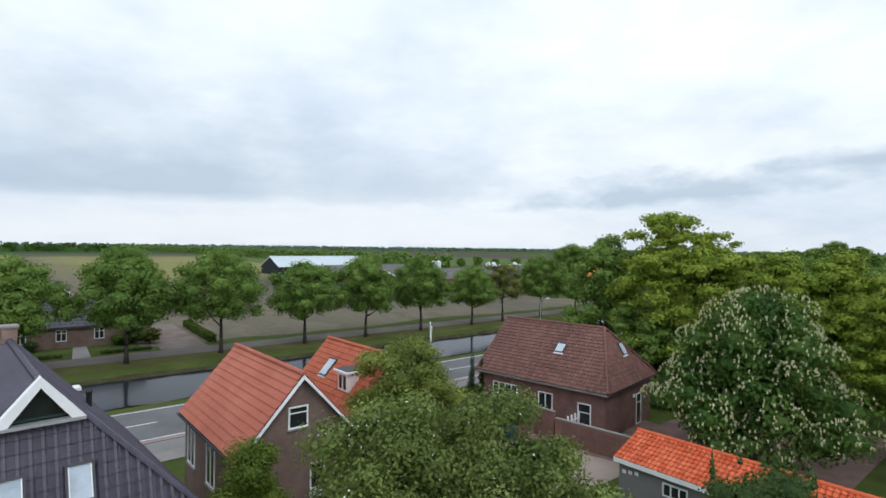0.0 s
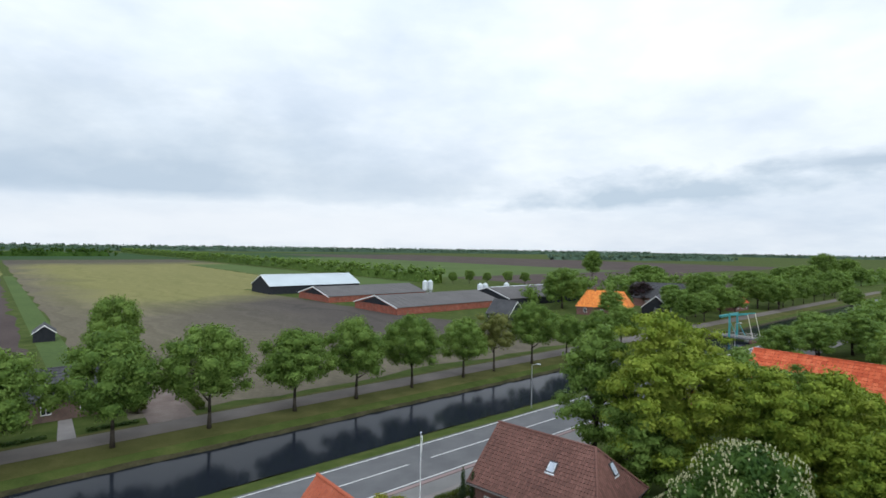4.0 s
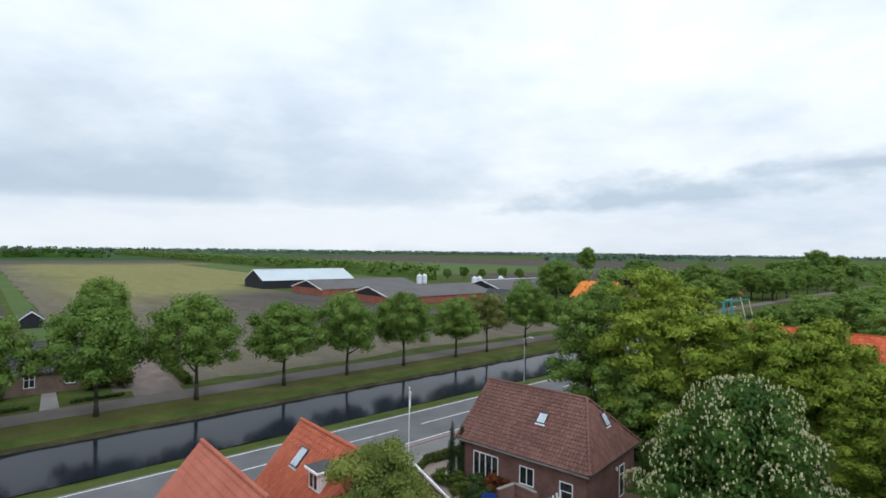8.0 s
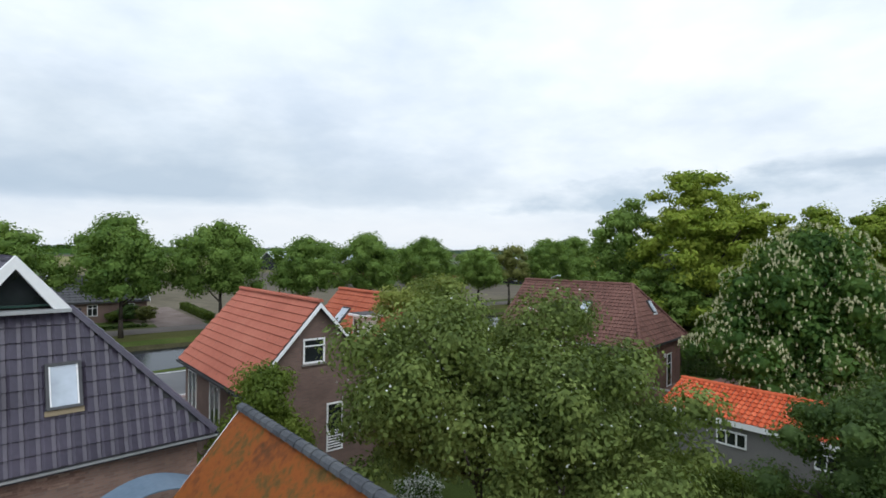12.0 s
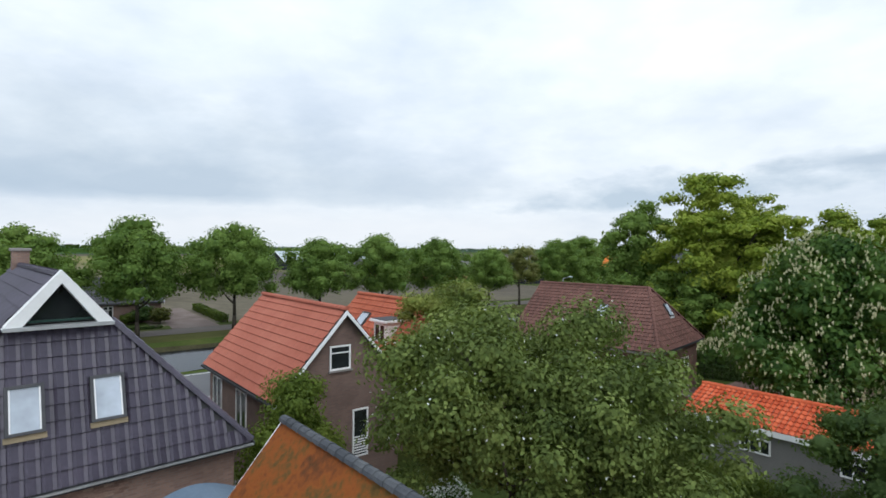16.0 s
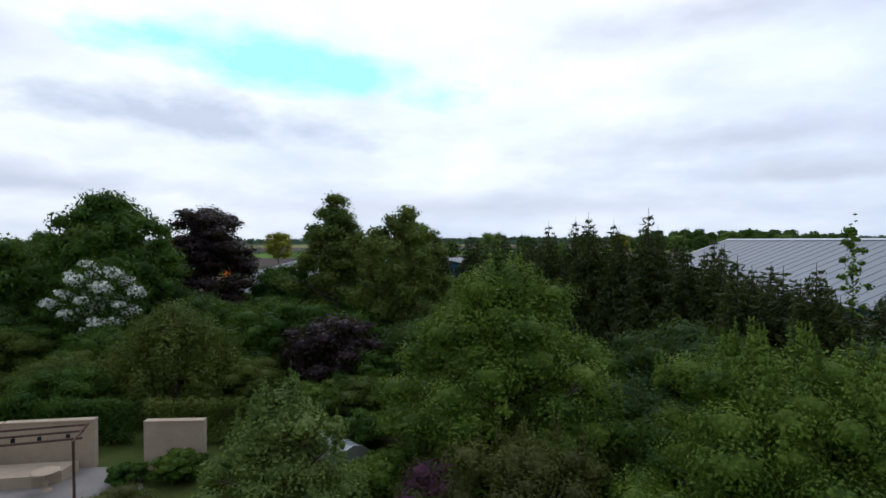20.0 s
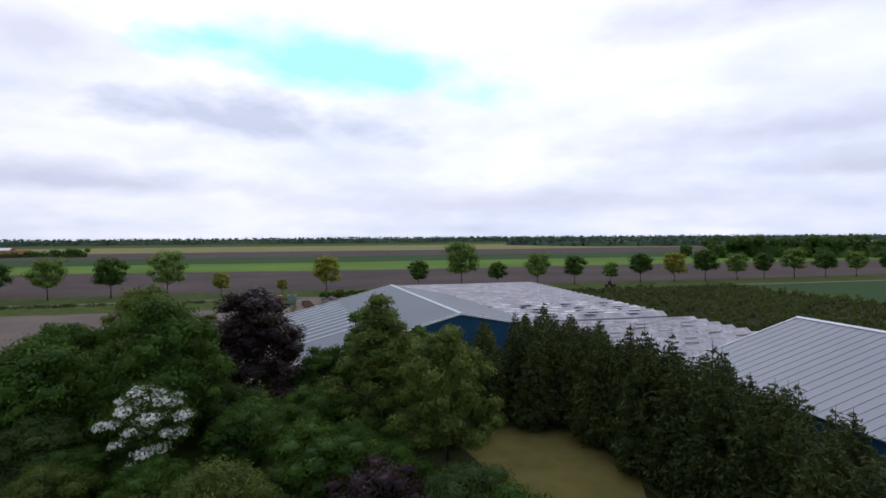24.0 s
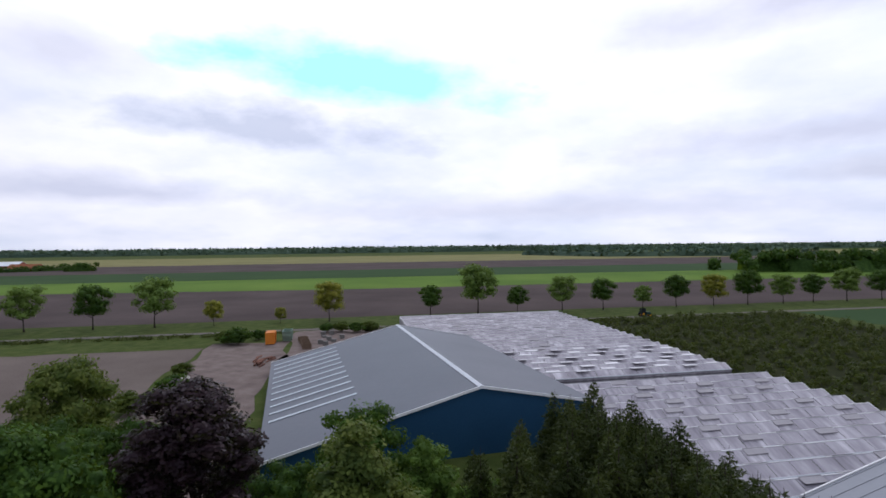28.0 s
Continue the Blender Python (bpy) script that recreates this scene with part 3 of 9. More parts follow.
M_PALERUST = surface("whitish_corrugated_iron", [(0.33, 0.16, 0.11), (0.55, 0.48, 0.45), (0.66, 0.64, 0.63)], 1.7, 5.0, 0.7, 0.2)
M_LAWN = surface("dry_lawn", [(0.07, 0.068, 0.02), (0.115, 0.10, 0.032), (0.15, 0.125, 0.045)], 0.3, 8.0, 0.95, 0.4, spec=0.03)
M_DULLMETAL = surface("dull_grey_sheet_metal", [(0.108, 0.118, 0.138), (0.138, 0.148, 0.168)], 0.08, 2.0, 0.5, 0.05, metal=0.2)
M_PALEFIELD = surface("pale_bare_earth", [(0.10, 0.08, 0.07), (0.135, 0.11, 0.095), (0.17, 0.14, 0.12)], 0.06, 2.5, 0.95, 0.4, spec=0.03)

# ---- building blocks ----


class Geo:
    """Collects vertices and faces of one mesh."""

    def __init__(self):
        self.v, self.f = [], []

    def add(self, verts, faces):
        n = len(self.v)
        self.v += [tuple(p) for p in verts]
        self.f += [tuple(i + n for i in f) for f in faces]
        return self

    def box(self, x0, x1, y0, y1, z0, z1, cut=0.0):
        """A box; cut chamfers its upright edges and its top."""
        if cut <= 0:
            return self.add([(x, y, z) for z in (z0, z1) for x, y in ((x0, y0), (x1, y0), (x1, y1), (x0, y1))], [(3, 2, 1, 0), (4, 5, 6, 7), (0, 1, 5, 4), (1, 2, 6, 5), (2, 3, 7, 6), (3, 0, 4, 7)])
        c = cut
        ring = [(x0 + c, y0), (x1 - c, y0), (x1, y0 + c), (x1, y1 - c), (x1 - c, y1), (x0 + c, y1), (x0, y1 - c), (x0, y0 + c)]
        mx, my = (x0 + x1) / 2, (y0 + y1) / 2
        top = [(x + (c if x < mx else -c), y + (c if y < my else -c)) for x, y in ring]
        verts = [(*p, z0) for p in ring] + [(*p, z1 - c) for p in ring] + [(*p, z1) for p in top]
        faces = [tuple(range(7, -1, -1)), tuple(range(16, 24))]
        for k in (0, 8):
            faces += [(k + i, k + (i + 1) % 8, k + 8 + (i + 1) % 8, k + 8 + i) for i in range(8)]
        return self.add(verts, faces)

    def prism(self, ring, shift):
        """A ring of points in space, pulled along shift."""
        n = len(ring)
        ring = [Vector(p) for p in ring]
        verts = ring + [p + Vector(shift) for p in ring]
        return self.add(verts, [tuple(range(n - 1, -1, -1)), tuple(range(n, 2 * n))] + [(i, (i + 1) % n, n + (i + 1) % n, n + i) for i in range(n)])

    def beam(self, a, b, w_, h=None, up_=(0, 0, 1)):
        """A square bar from a to b."""
        a, b = Vector(a), Vector(b)
        ax = (b - a).normalized()
        side = ax.cross(Vector(up_))
        side = side.normalized() if side.length > 1e-4 else Vector((1, 0, 0))
        top = side.cross(ax)
        h = w_ if h is None else h
        ring = [a + side * sx * w_ / 2 + top * sz * h / 2 for sx, sz in ((-1, -1), (1, -1), (1, 1), (-1, 1))]
        return self.prism(ring, b - a)

    def tube(self, a, b, r0, r1, n=7):
        a, b = Vector(a), Vector(b)
        ax = (b - a).normalized()
        s = ax.orthogonal().normalized()
        t = ax.cross(s)
        ra = [a + (s * math.cos(k * math.tau / n) + t * math.sin(k * math.tau / n)) * r0 for k in range(n)]
        rb = [b + (s * math.cos(k * math.tau / n) + t * math.sin(k * math.tau / n)) * r1 for k in range(n)]
        return self.add(ra + rb, [tuple(range(n - 1, -1, -1)), tuple(range(n, 2 * n))] + [(i, (i + 1) % n, n + (i + 1) % n, n + i) for i in range(n)])

    def lathe(self, x, y, rings, n=14):
        """Rings of (radius, z) round an upright axis."""
        verts = [(x + r * math.cos(k * math.tau / n), y + r * math.sin(k * math.tau / n), z) for r, z in rings for k in range(n)]
        faces = [tuple(range(n - 1, -1, -1)), tuple(range((len(rings) - 1) * n, len(rings) * n))]
        for j in range(len(rings) - 1):
            faces += [(j * n + k, j * n + (k + 1) % n, (j + 1) * n + (k + 1) % n, (j + 1) * n + k) for k in range(n)]
        return self.add(verts, faces)


def mesh_of(name, g, mat, smooth=False):
    me = bpy.data.meshes.new(name)
    me.from_pydata(g.v, [], g.f)
    me.materials.append(mat)
    if smooth:
        me.polygons.foreach_set("use_smooth", [True] * len(me.polygons))
    me.update()
    return me


def part(name, g, mat, parent, label="", smooth=False):
    """ONE mesh object under a thing or a part."""
    ob = new(name, g if isinstance(g, bpy.types.Mesh) else mesh_of(name, g, mat, smooth))
    ob.parent = parent
    if label:
        tagged(ob, label)
    return ob


def thing(name, m, label, category, group="", kind=""):
    ob = new(name)
    ob.empty_display_size = 0.3
    ob.matrix_world = m
    return tagged(ob, label, category, group, kind)


def solo(name, g, mat, label, category, group="", kind="", smooth=False):
    """A thing of one single mesh."""
    return tagged(new(name, mesh_of(name, g, mat, smooth)), label, category, group, kind)


def at(u, v, z=0.0, turn=0.0):
    """A pose in the street frame."""
    p = W(u, v, z)
    return pose(p.x, p.y, p.z, 0, 0, 41.2 + turn)


# ---- roofs ----


def tile_profile(tw, wave):
    """Half-round pantile section, as (x, z)."""
    if wave < 0.012:
        return [(0, 0), (tw * 0.5, wave), (tw * 0.996, 0)]
    return [(0, wave * 0.1), (tw * 0.22, wave), (tw * 0.45, wave * 0.55), (tw * 0.72, 0), (tw * 0.98, wave * 0.35)]


def one_tile(tw, th, wave, lap=0.045):
    """Vertices and faces of a tile lying along x, running up along y."""
    prof = tile_profile(tw, wave)
    n = len(prof)
    front = [(x, 0, z + lap) for x, z in prof]
    back = [(x, th * 1.04, z + 0.002) for x, z in prof]
    low = [(x, 0, z - 0.008) for x, z in prof]
    faces = [(i, i + 1, n + i + 1, n + i) for i in range(n - 1)] + [(2 * n + i, 2 * n + i + 1, i + 1, i) for i in range(n - 1)]
    return np.array(front + back + low, float), faces


def tiled_plane(g, p0, ax, upv, spans, tw, th, wave=0.03, jitter=0.006, pick=None):
    """Rows of tiles on a plane: p0 the eave's start, ax along the eave, upv up the slope; spans gives each row's (from, to) along ax.
    pick collects poses instead of geometry."""
    ax, upv = Vector(ax).normalized(), Vector(upv).normalized()
    nrm = ax.cross(upv)
    base, faces = one_tile(tw, th, wave)
    basis = np.array([ax, upv, nrm]).T
    rnd = random.Random(int(abs(p0[0]) * 100) + len(spans))
    verts, out = [], []
    for r, (s0, s1) in enumerate(spans):
        k0, k1 = int(math.ceil(s0 / tw - 0.35)), int(math.floor(s1 / tw + 0.35))
        for k in range(k0, k1):
            o = np.array(Vector(p0) + ax * (k * tw) + upv * (r * th) + nrm * rnd.uniform(0, jitter))
            if pick is not None:
                m = Matrix(((ax.x, upv.x, nrm.x, o[0]), (ax.y, upv.y, nrm.y, o[1]), (ax.z, upv.z, nrm.z, o[2]), (0, 0, 0, 1)))
                pick.append(m)
                continue
            n = len(verts) * len(base)
            verts.append(base @ basis.T + o)
            out += [tuple(i + n for i in f) for f in faces]
    if pick is None and verts:
        allv = np.concatenate(verts)
        n = len(g.v)
        g.v += [tuple(p) for p in allv]
        g.f += [tuple(i + n for i in f) for f in out]
    return g


def ridge_tiles(g, a, b, step=0.34, r=0.13):
    """Half-round ridge tiles from a to b."""
    a, b = Vector(a), Vector(b)
    d = b - a
    ax = d.normalized()
    side = ax.cross(Vector((0, 0, 1))).normalized()
    top = side.cross(ax)
    n = max(1, round(d.length / step))
    for i in range(n):
        p, q = a + d * (i / n), a + d * ((i + 1.06) / n)
        ring = []
        for k in range(6):
            t = math.pi * k / 5
            ring.append((math.cos(t), math.sin(t)))
        pa = [p + side * c * r * 1.08 + top * (s * r * 1.08 - 0.02) for c, s in ring]
        pb = [q + side * c * r * 0.92 + top * (s * r * 0.92 - 0.02) for c, s in ring]
        g.add(pa + pb, [(k, k + 1, 6 + k + 1, 6 + k) for k in range(5)] + [tuple(range(5, -1, -1)), tuple(range(6, 12))])
    return g


def ridge_row(parent, a, b, mat, cache, step=0.34, r=0.13):
    """The same tiles as pieces of their own, on one shared mesh."""
    a, b = Vector(a), Vector(b)
    d = b - a
    ax = d.normalized()
    side = ax.cross(Vector((0, 0, 1))).normalized()
    top = side.cross(ax)
    n = max(1, round(d.length / step))
    if mat.name not in cache:
        cache[mat.name] = mesh_of("ridge_tile", ridge_tiles(Geo(), (0, 0, 0), (step, 0, 0), step, r), mat)
    for i in range(n):
        o = a + d * (i / n)
        k = d.length / n / step
        ob = new("ridge_tile", cache[mat.name])
        ob.parent = parent
        ob.matrix_local = Matrix(((ax.x * k, -side.x, top.x, o.x), (ax.y * k, -side.y, top.y, o.y), (ax.z * k, -side.z, top.z, o.z), (0, 0, 0, 1)))


RIDGES = {}


def roof_slab(g, ring, thick=0.12):
    """A closed slab under the tiles, pushed down along z."""
    return g.prism([Vector(p) - Vector((0, 0, 0.04)) for p in ring], (0, 0, -thick))


def hip_roof(parent, x0, x1, y0, y1, ze, zr, hip0, hip1, mat, tw=0.3, th=0.34, wave=0.03, edge=None, name="roof", over=0.35, gab0=0.0, gab1=0.0, pieces="", fine=True):
    """Roof with its ridge along x at the middle of y. hip0, hip1: how far the ridge stops short of each end (0: gable).
    gab0, gab1: share of the height, from the top, that stays an upright gablet above the hip."""
    ym, run = (y0 + y1) / 2, (y1 - y0) / 2
    slope = (zr - ze) / run
    ya, yb, xa, xb, zo = y0 - over, y1 + over, x0 - over, x1 + over, ze - over * slope
    rise = zr - zo
    half = ym - ya
    length = math.hypot(half, rise)
    r0, r1 = (x0 + hip0 if hip0 else xa), (x1 - hip1 if hip1 else xb)
    slab, tiles, caps, picked = Geo(), Geo(), [], []
    # the top of each hip, where a gablet may begin
    def hip_top(xe, rx, gab):
        k = 1 - gab
        return xe + (rx - xe) * 1.0, zo + rise * k, ya + half * k, yb - half * k
    for sgn in (1, -1):
        yy = ya if sgn > 0 else yb
        if sgn > 0:
            p0, ax = Vector((xa, ya, zo)), Vector((1, 0, 0))
        else:
            p0, ax = Vector((xb, yb, zo)), Vector((-1, 0, 0))
        upv = Vector((0, sgn * half, rise))
        L = xb - xa
        e0, e1 = (r0 - xa, r1 - xa) if sgn > 0 else (xb - r1, xb - r0)
        g0, g1 = (gab0, gab1) if sgn > 0 else (gab1, gab0)
        n = max(1, int(length / th))
        spans = []
        for r in range(n):
            q = (r + 0.5) / n
            spans.append((e0 * min(1, q / (1 - g0)), L + (e1 - L) * min(1, q / (1 - g1))))
        tiled_plane(tiles, p0, ax, upv, spans, tw, length / n, wave, pick=picked if pieces == "all" or (pieces == "right" and sgn > 0) else None)
        ring = [(xa, yy, zo)]
        if gab0 and hip0:
            t = hip_top(xa, r0, gab0)
            ring.append((t[0], t[2] if sgn > 0 else t[3], t[1]))
        ring += [(r0, ym, zr), (r1, ym, zr)]
        if gab1 and hip1:
            t = hip_top(xb, r1, gab1)
            ring.append((t[0], t[2] if sgn > 0 else t[3], t[1]))
        ring.append((xb, yy, zo))
        roof_slab(slab, ring)
    for end, (hip, gab, xe, rx) in enumerate(((hip0, gab0, xa, r0), (hip1, gab1, xb, r1))):
        if not hip:
            continue
        tx, tz, tya, tyb = hip_top(xe, rx, gab)
        w_ = yb - ya
        if end == 0:
            p0, ax = Vector((xe, yb, zo)), Vector((0, -1, 0))
        else:
            p0, ax = Vector((xe, ya, zo)), Vector((0, 1, 0))
        upv = Vector((tx - xe, 0, tz - zo))
        ln = upv.length
        n = max(1, int(ln / th))
        inset = tya - ya
        spans = [(inset * (r + 0.5) / n, w_ - inset * (r + 0.5) / n) for r in range(n)]
        tiled_plane(tiles, p0, ax, upv, spans, tw, ln / n, wave, pick=picked if pieces == "hip" and end == 0 or pieces == "all" else None)
        roof_slab(slab, [(xe, ya, zo), (tx, tya, tz), (tx, tyb, tz), (xe, yb, zo)] if gab else [(xe, ya, zo), (rx, ym, zr), (xe, yb, zo)])
        caps += [((xe, ya, zo + 0.05), (tx, tya, tz + 0.05)), ((xe, yb, zo + 0.05), (tx, tyb, tz + 0.05))]
    caps.append(((r0, ym, zr + 0.03), (r1, ym, zr + 0.03)))
    rf = part(name, slab, edge or mat, parent)
    if tiles.v:
        tagged(part("tiles", tiles, mat, rf), "rows of overlapping roof tiles", kind="stuff")
    if picked:
        one = Geo()
        vs, fs = one_tile(tw, length / n if pieces != "hip" else ln / n, wave)
        one.add(vs, fs)
        me = mesh_of("tile", one, mat)
        for m_ in picked:
            ob = new("tile", me)
            ob.parent = rf
            ob.matrix_local = m_
    if fine:
        for a_, b_ in caps:
            ridge_row(rf, a_, b_, mat, RIDGES)
    else:
        cap = Geo()
        for a_, b_ in caps:
            ridge_tiles(cap, a_, b_)
        tagged(part("ridge_tiles", cap, mat, rf), "line of ridge tiles", kind="stuff")
    return rf


def gable_walls(parent, x0, x1, y0, y1, ze, zr, mat, gable0=True, gable1=True, holes=(), name="wall"):
    """Four walls with thickness; the ends along x rise to the ridge where they are gables."""
    t, ym = 0.24, (y0 + y1) / 2
    zr -= 0.12
    for yy in (y0, y1 - t):
        part(name, Geo().box(x0, x1, yy, yy + t, 0, ze), mat, parent)
    for xx, gable in ((x0, gable0), (x1 - t, gable1)):
        ring = [(xx, y0 + t, 0), (xx, y1 - t, 0), (xx, y1 - t, ze)]
        if gable:
            ring += [(xx, ym, zr)]
        ring += [(xx, y0 + t, ze)]
        part(name, Geo().prism(ring, (t, 0, 0)), mat, parent)


def window(parent, p, ax, w_, h, panes=1, bars=0, sill=True, mat=None, deep=0.05, name="window", glass=None):
    """A window on a wall: p its lower left corner, ax along the wall, its outside to the right of ax."""
    ax = Vector(ax).normalized()
    outw = ax.cross(Vector((0, 0, 1)))
    p = Vector(p)
    f = 0.07
    g = Geo()
    def slab(g_, s0, s1, z0, z1, d0, d1):
        ring = [p + ax * s + Vector((0, 0, z)) + outw * d0 for s, z in ((s0, z0), (s1, z0), (s1, z1), (s0, z1))]
        g_.prism(ring, outw * (d1 - d0))
    ring = ((0, 0), (w_, 0), (w_, h), (0, h), (f, f), (w_ - f, f), (w_ - f, h - f), (f, h - f))
    g.add([p + ax * s + Vector((0, 0, z)) + outw * d for d in (-0.02, deep) for s, z in ring],
          [(i, (i + 1) % 4, 4 + (i + 1) % 4, 4 + i) for i in range(4)] + [(8 + i, 12 + i, 12 + (i + 1) % 4, 8 + (i + 1) % 4) for i in range(4)]
          + [(i, 8 + i, 8 + (i + 1) % 4, (i + 1) % 4) for i in range(4)] + [(4 + i, 4 + (i + 1) % 4, 12 + (i + 1) % 4, 12 + i) for i in range(4)])
    win = part(name, g, mat or M_WHITE, parent)
    cuts = [w_ * k / panes for k in range(1, panes)]
    for s in cuts:
        gm = Geo()
        slab(gm, s - f / 2, s + f / 2, f, h - f, -0.02, deep * 0.9)
        part("mullion", gm, mat or M_WHITE, win)
    for k in range(1, bars + 1):
        z = h * (1 - 0.3 * k) if bars == 1 else h * k / (bars + 1)
        gm = Geo()
        slab(gm, f, w_ - f, z - 0.025, z + 0.025, -0.02, deep * 0.85)
        part("glazing_bar", gm, mat or M_WHITE, win)
    gl = Geo()
    slab(gl, f, w_ - f, f, h - f, -0.02, 0.015)
    part("pane", gl, glass or M_DARKGLASS, win)
    if sill:
        gs = Geo()
        slab(gs, -0.06, w_ + 0.06, -0.07, -0.005, -0.02, deep + 0.06)
        part("sill", gs, M_PATH, win)
    return win


def roof_window(parent, c, ax, upv, w_=0.78, h=1.18, apron=True, lead=None):
    """A pivoting roof window lying on a slope, c its middle."""
    ax, upv, c = Vector(ax).normalized(), Vector(upv).normalized(), Vector(c)
    nrm = ax.cross(upv)
    def slab(g_, s0, s1, r0, r1, d0, d1):
        g_.prism([c + ax * s + upv * r + nrm * d0 for s, r in ((s0, r0), (s1, r0), (s1, r1), (s0, r1))], nrm * (d1 - d0))
    g = Geo()
    f = 0.07
    slab(g, -w_ / 2 - f, -w_ / 2, -h / 2 - f, h / 2 + f, 0, 0.13)
    slab(g, w_ / 2, w_ / 2 + f, -h / 2 - f, h / 2 + f, 0, 0.13)
    slab(g, -w_ / 2, w_ / 2, h / 2, h / 2 + f, 0, 0.15)
    slab(g, -w_ / 2, w_ / 2, -h / 2 - f, -h / 2, 0, 0.13)
    win = part("roof_window", g, M_DARKTILE, parent)
    gi = Geo()
    i = 0.035
    slab(gi, -w_ / 2, -w_ / 2 + i, -h / 2, h / 2, 0.02, 0.12)
    slab(gi, w_ / 2 - i, w_ / 2, -h / 2, h / 2, 0.02, 0.12)
    part("inner_edge", gi, M_WHITE, win)
    gg = Geo()
    slab(gg, -w_ / 2 + i, w_ / 2 - i, -h / 2, h / 2, 0.02, 0.10)
    part("pane", gg, M_SKYGLASS, win)
    if apron:
        ga = Geo()
        slab(ga, -w_ / 2 - 0.1, w_ / 2 + 0.1, -h / 2 - 0.2, -h / 2 - f, 0.01, 0.065)
        part("apron", ga, lead or M_APRON, win)
    return win


def chimney(parent, x, y, z0, z1, w_=0.6, mat=None, pot=True):
    ch = part("chimney", Geo().box(x - w_ / 2, x + w_ / 2, y - w_ / 2, y + w_ / 2, z0, z1), mat or M_BRICK_PALE, parent)
    part("chimney_cap", Geo().box(x - w_ / 2 - 0.06, x + w_ / 2 + 0.06, y - w_ / 2 - 0.06, y + w_ / 2 + 0.06, z1, z1 + 0.1, 0.02), M_PATH, ch)
    if pot:
        part("chimney_pot", Geo().lathe(x, y, [(0.11, z1 + 0.1), (0.09, z1 + 0.42)], 8), M_RUSTTILE, ch)
    return ch


M_APRON = surface("lead_apron", [(0.20, 0.165, 0.11), (0.28, 0.22, 0.14)], 1.0, 8.0, 0.7, 0.1)

# ---- plants ----


PHI = (1 + 5 ** 0.5) / 2
ICO_V = [Vector(p).normalized()[:] for p in ((-1, PHI, 0), (1, PHI, 0), (-1, -PHI, 0), (1, -PHI, 0), (0, -1, PHI), (0, 1, PHI), (0, -1, -PHI), (0, 1, -PHI), (PHI, 0, -1), (PHI, 0, 1), (-PHI, 0, -1), (-PHI, 0, 1))]
ICO_F = ((0, 11, 5), (0, 5, 1), (0, 1, 7), (0, 7, 10), (0, 10, 11), (1, 5, 9), (5, 11, 4), (11, 10, 2), (10, 7, 6), (7, 1, 8), (3, 9, 4), (3, 4, 2), (3, 2, 6), (3, 6, 8), (3, 8, 9), (4, 9, 5), (2, 4, 11), (6, 2, 10), (8, 6, 7), (9, 8, 1))


def leaf_cloud(name, mat, blobs, count, size, seed, shell=0.45, droop=0.0, flat=0.0, stretch=1.0, core=0.0):
    """Small two-triangle leaves scattered over the shells of many overlapping clumps (x, y, z, rx, rz)."""
    if size >= 0.085:
        count, size = int(count * 0.66), size * 1.16
    rs = np.random.RandomState(seed)
    b_ = np.array(blobs, float)
    wgt = b_[:, 3] ** 2
    pick = rs.choice(len(b_), count, p=wgt / wgt.sum())
    d = rs.normal(size=(count, 3))
    d /= np.linalg.norm(d, axis=1)[:, None]
    r = 1 - shell * rs.rand(count) ** 1.6
    r *= 1 + 0.10 * rs.normal(size=count)
    c = b_[pick, :3] + d * r[:, None] * b_[pick][:, [3, 3, 4]]
    c[:, 2] -= droop * rs.rand(count)
    keep = c[:, 2] > 0.05
    c, d = c[keep], d[keep]
    n = len(c)
    nrm = d + 0.36 * rs.normal(size=(n, 3))
    nrm[:, 2] += 0.22
    nrm /= np.linalg.norm(nrm, axis=1)[:, None]
    t = np.cross(nrm, rs.normal(size=(n, 3)))
    t /= np.linalg.norm(t, axis=1)[:, None] + 1e-9
    s = np.cross(nrm, t)
    ln = size * (0.6 + 0.8 * rs.rand(n))[:, None]
    wd = ln * 0.62 / stretch
    bend = nrm * ln * 0.18
    v = np.stack([c - t * ln * stretch, c + s * wd - bend * 0.2, c + t * ln * stretch - bend, c - s * wd - bend * 0.2], 1).reshape(-1, 3)
    loops, starts = np.arange(4 * n, dtype=np.int32), np.arange(0, 4 * n, 4, dtype=np.int32)
    if core:
        # hidden solid body added inside each clump to block light and darken the gaps
        tri = np.array(ICO_F, np.int32)
        k = len(b_)
        cv = np.array(ICO_V)[None] * (b_[:, None, [3, 3, 4]] * core) * rs.uniform(0.75, 1.15, (k, 12, 1)) + b_[:, None, :3]
        cv[:, :, 2] = np.maximum(cv[:, :, 2], 0.05)
        v = np.concatenate([v, cv.reshape(-1, 3)])
        cl = (tri.ravel()[None] + 12 * np.arange(k)[:, None]).ravel() + 4 * n
        starts = np.concatenate([starts, 4 * n + 3 * np.arange(20 * k)]).astype(np.int32)
        loops = np.concatenate([loops, cl]).astype(np.int32)
    me = bpy.data.meshes.new(name)
    me.vertices.add(len(v))
    me.vertices.foreach_set("co", v.ravel())
    me.loops.add(len(loops))
    me.loops.foreach_set("vertex_index", loops)
    me.polygons.add(len(starts))
    me.polygons.foreach_set("loop_start", starts)
    me.materials.append(mat)
    me.update(calc_edges=True)
    return me


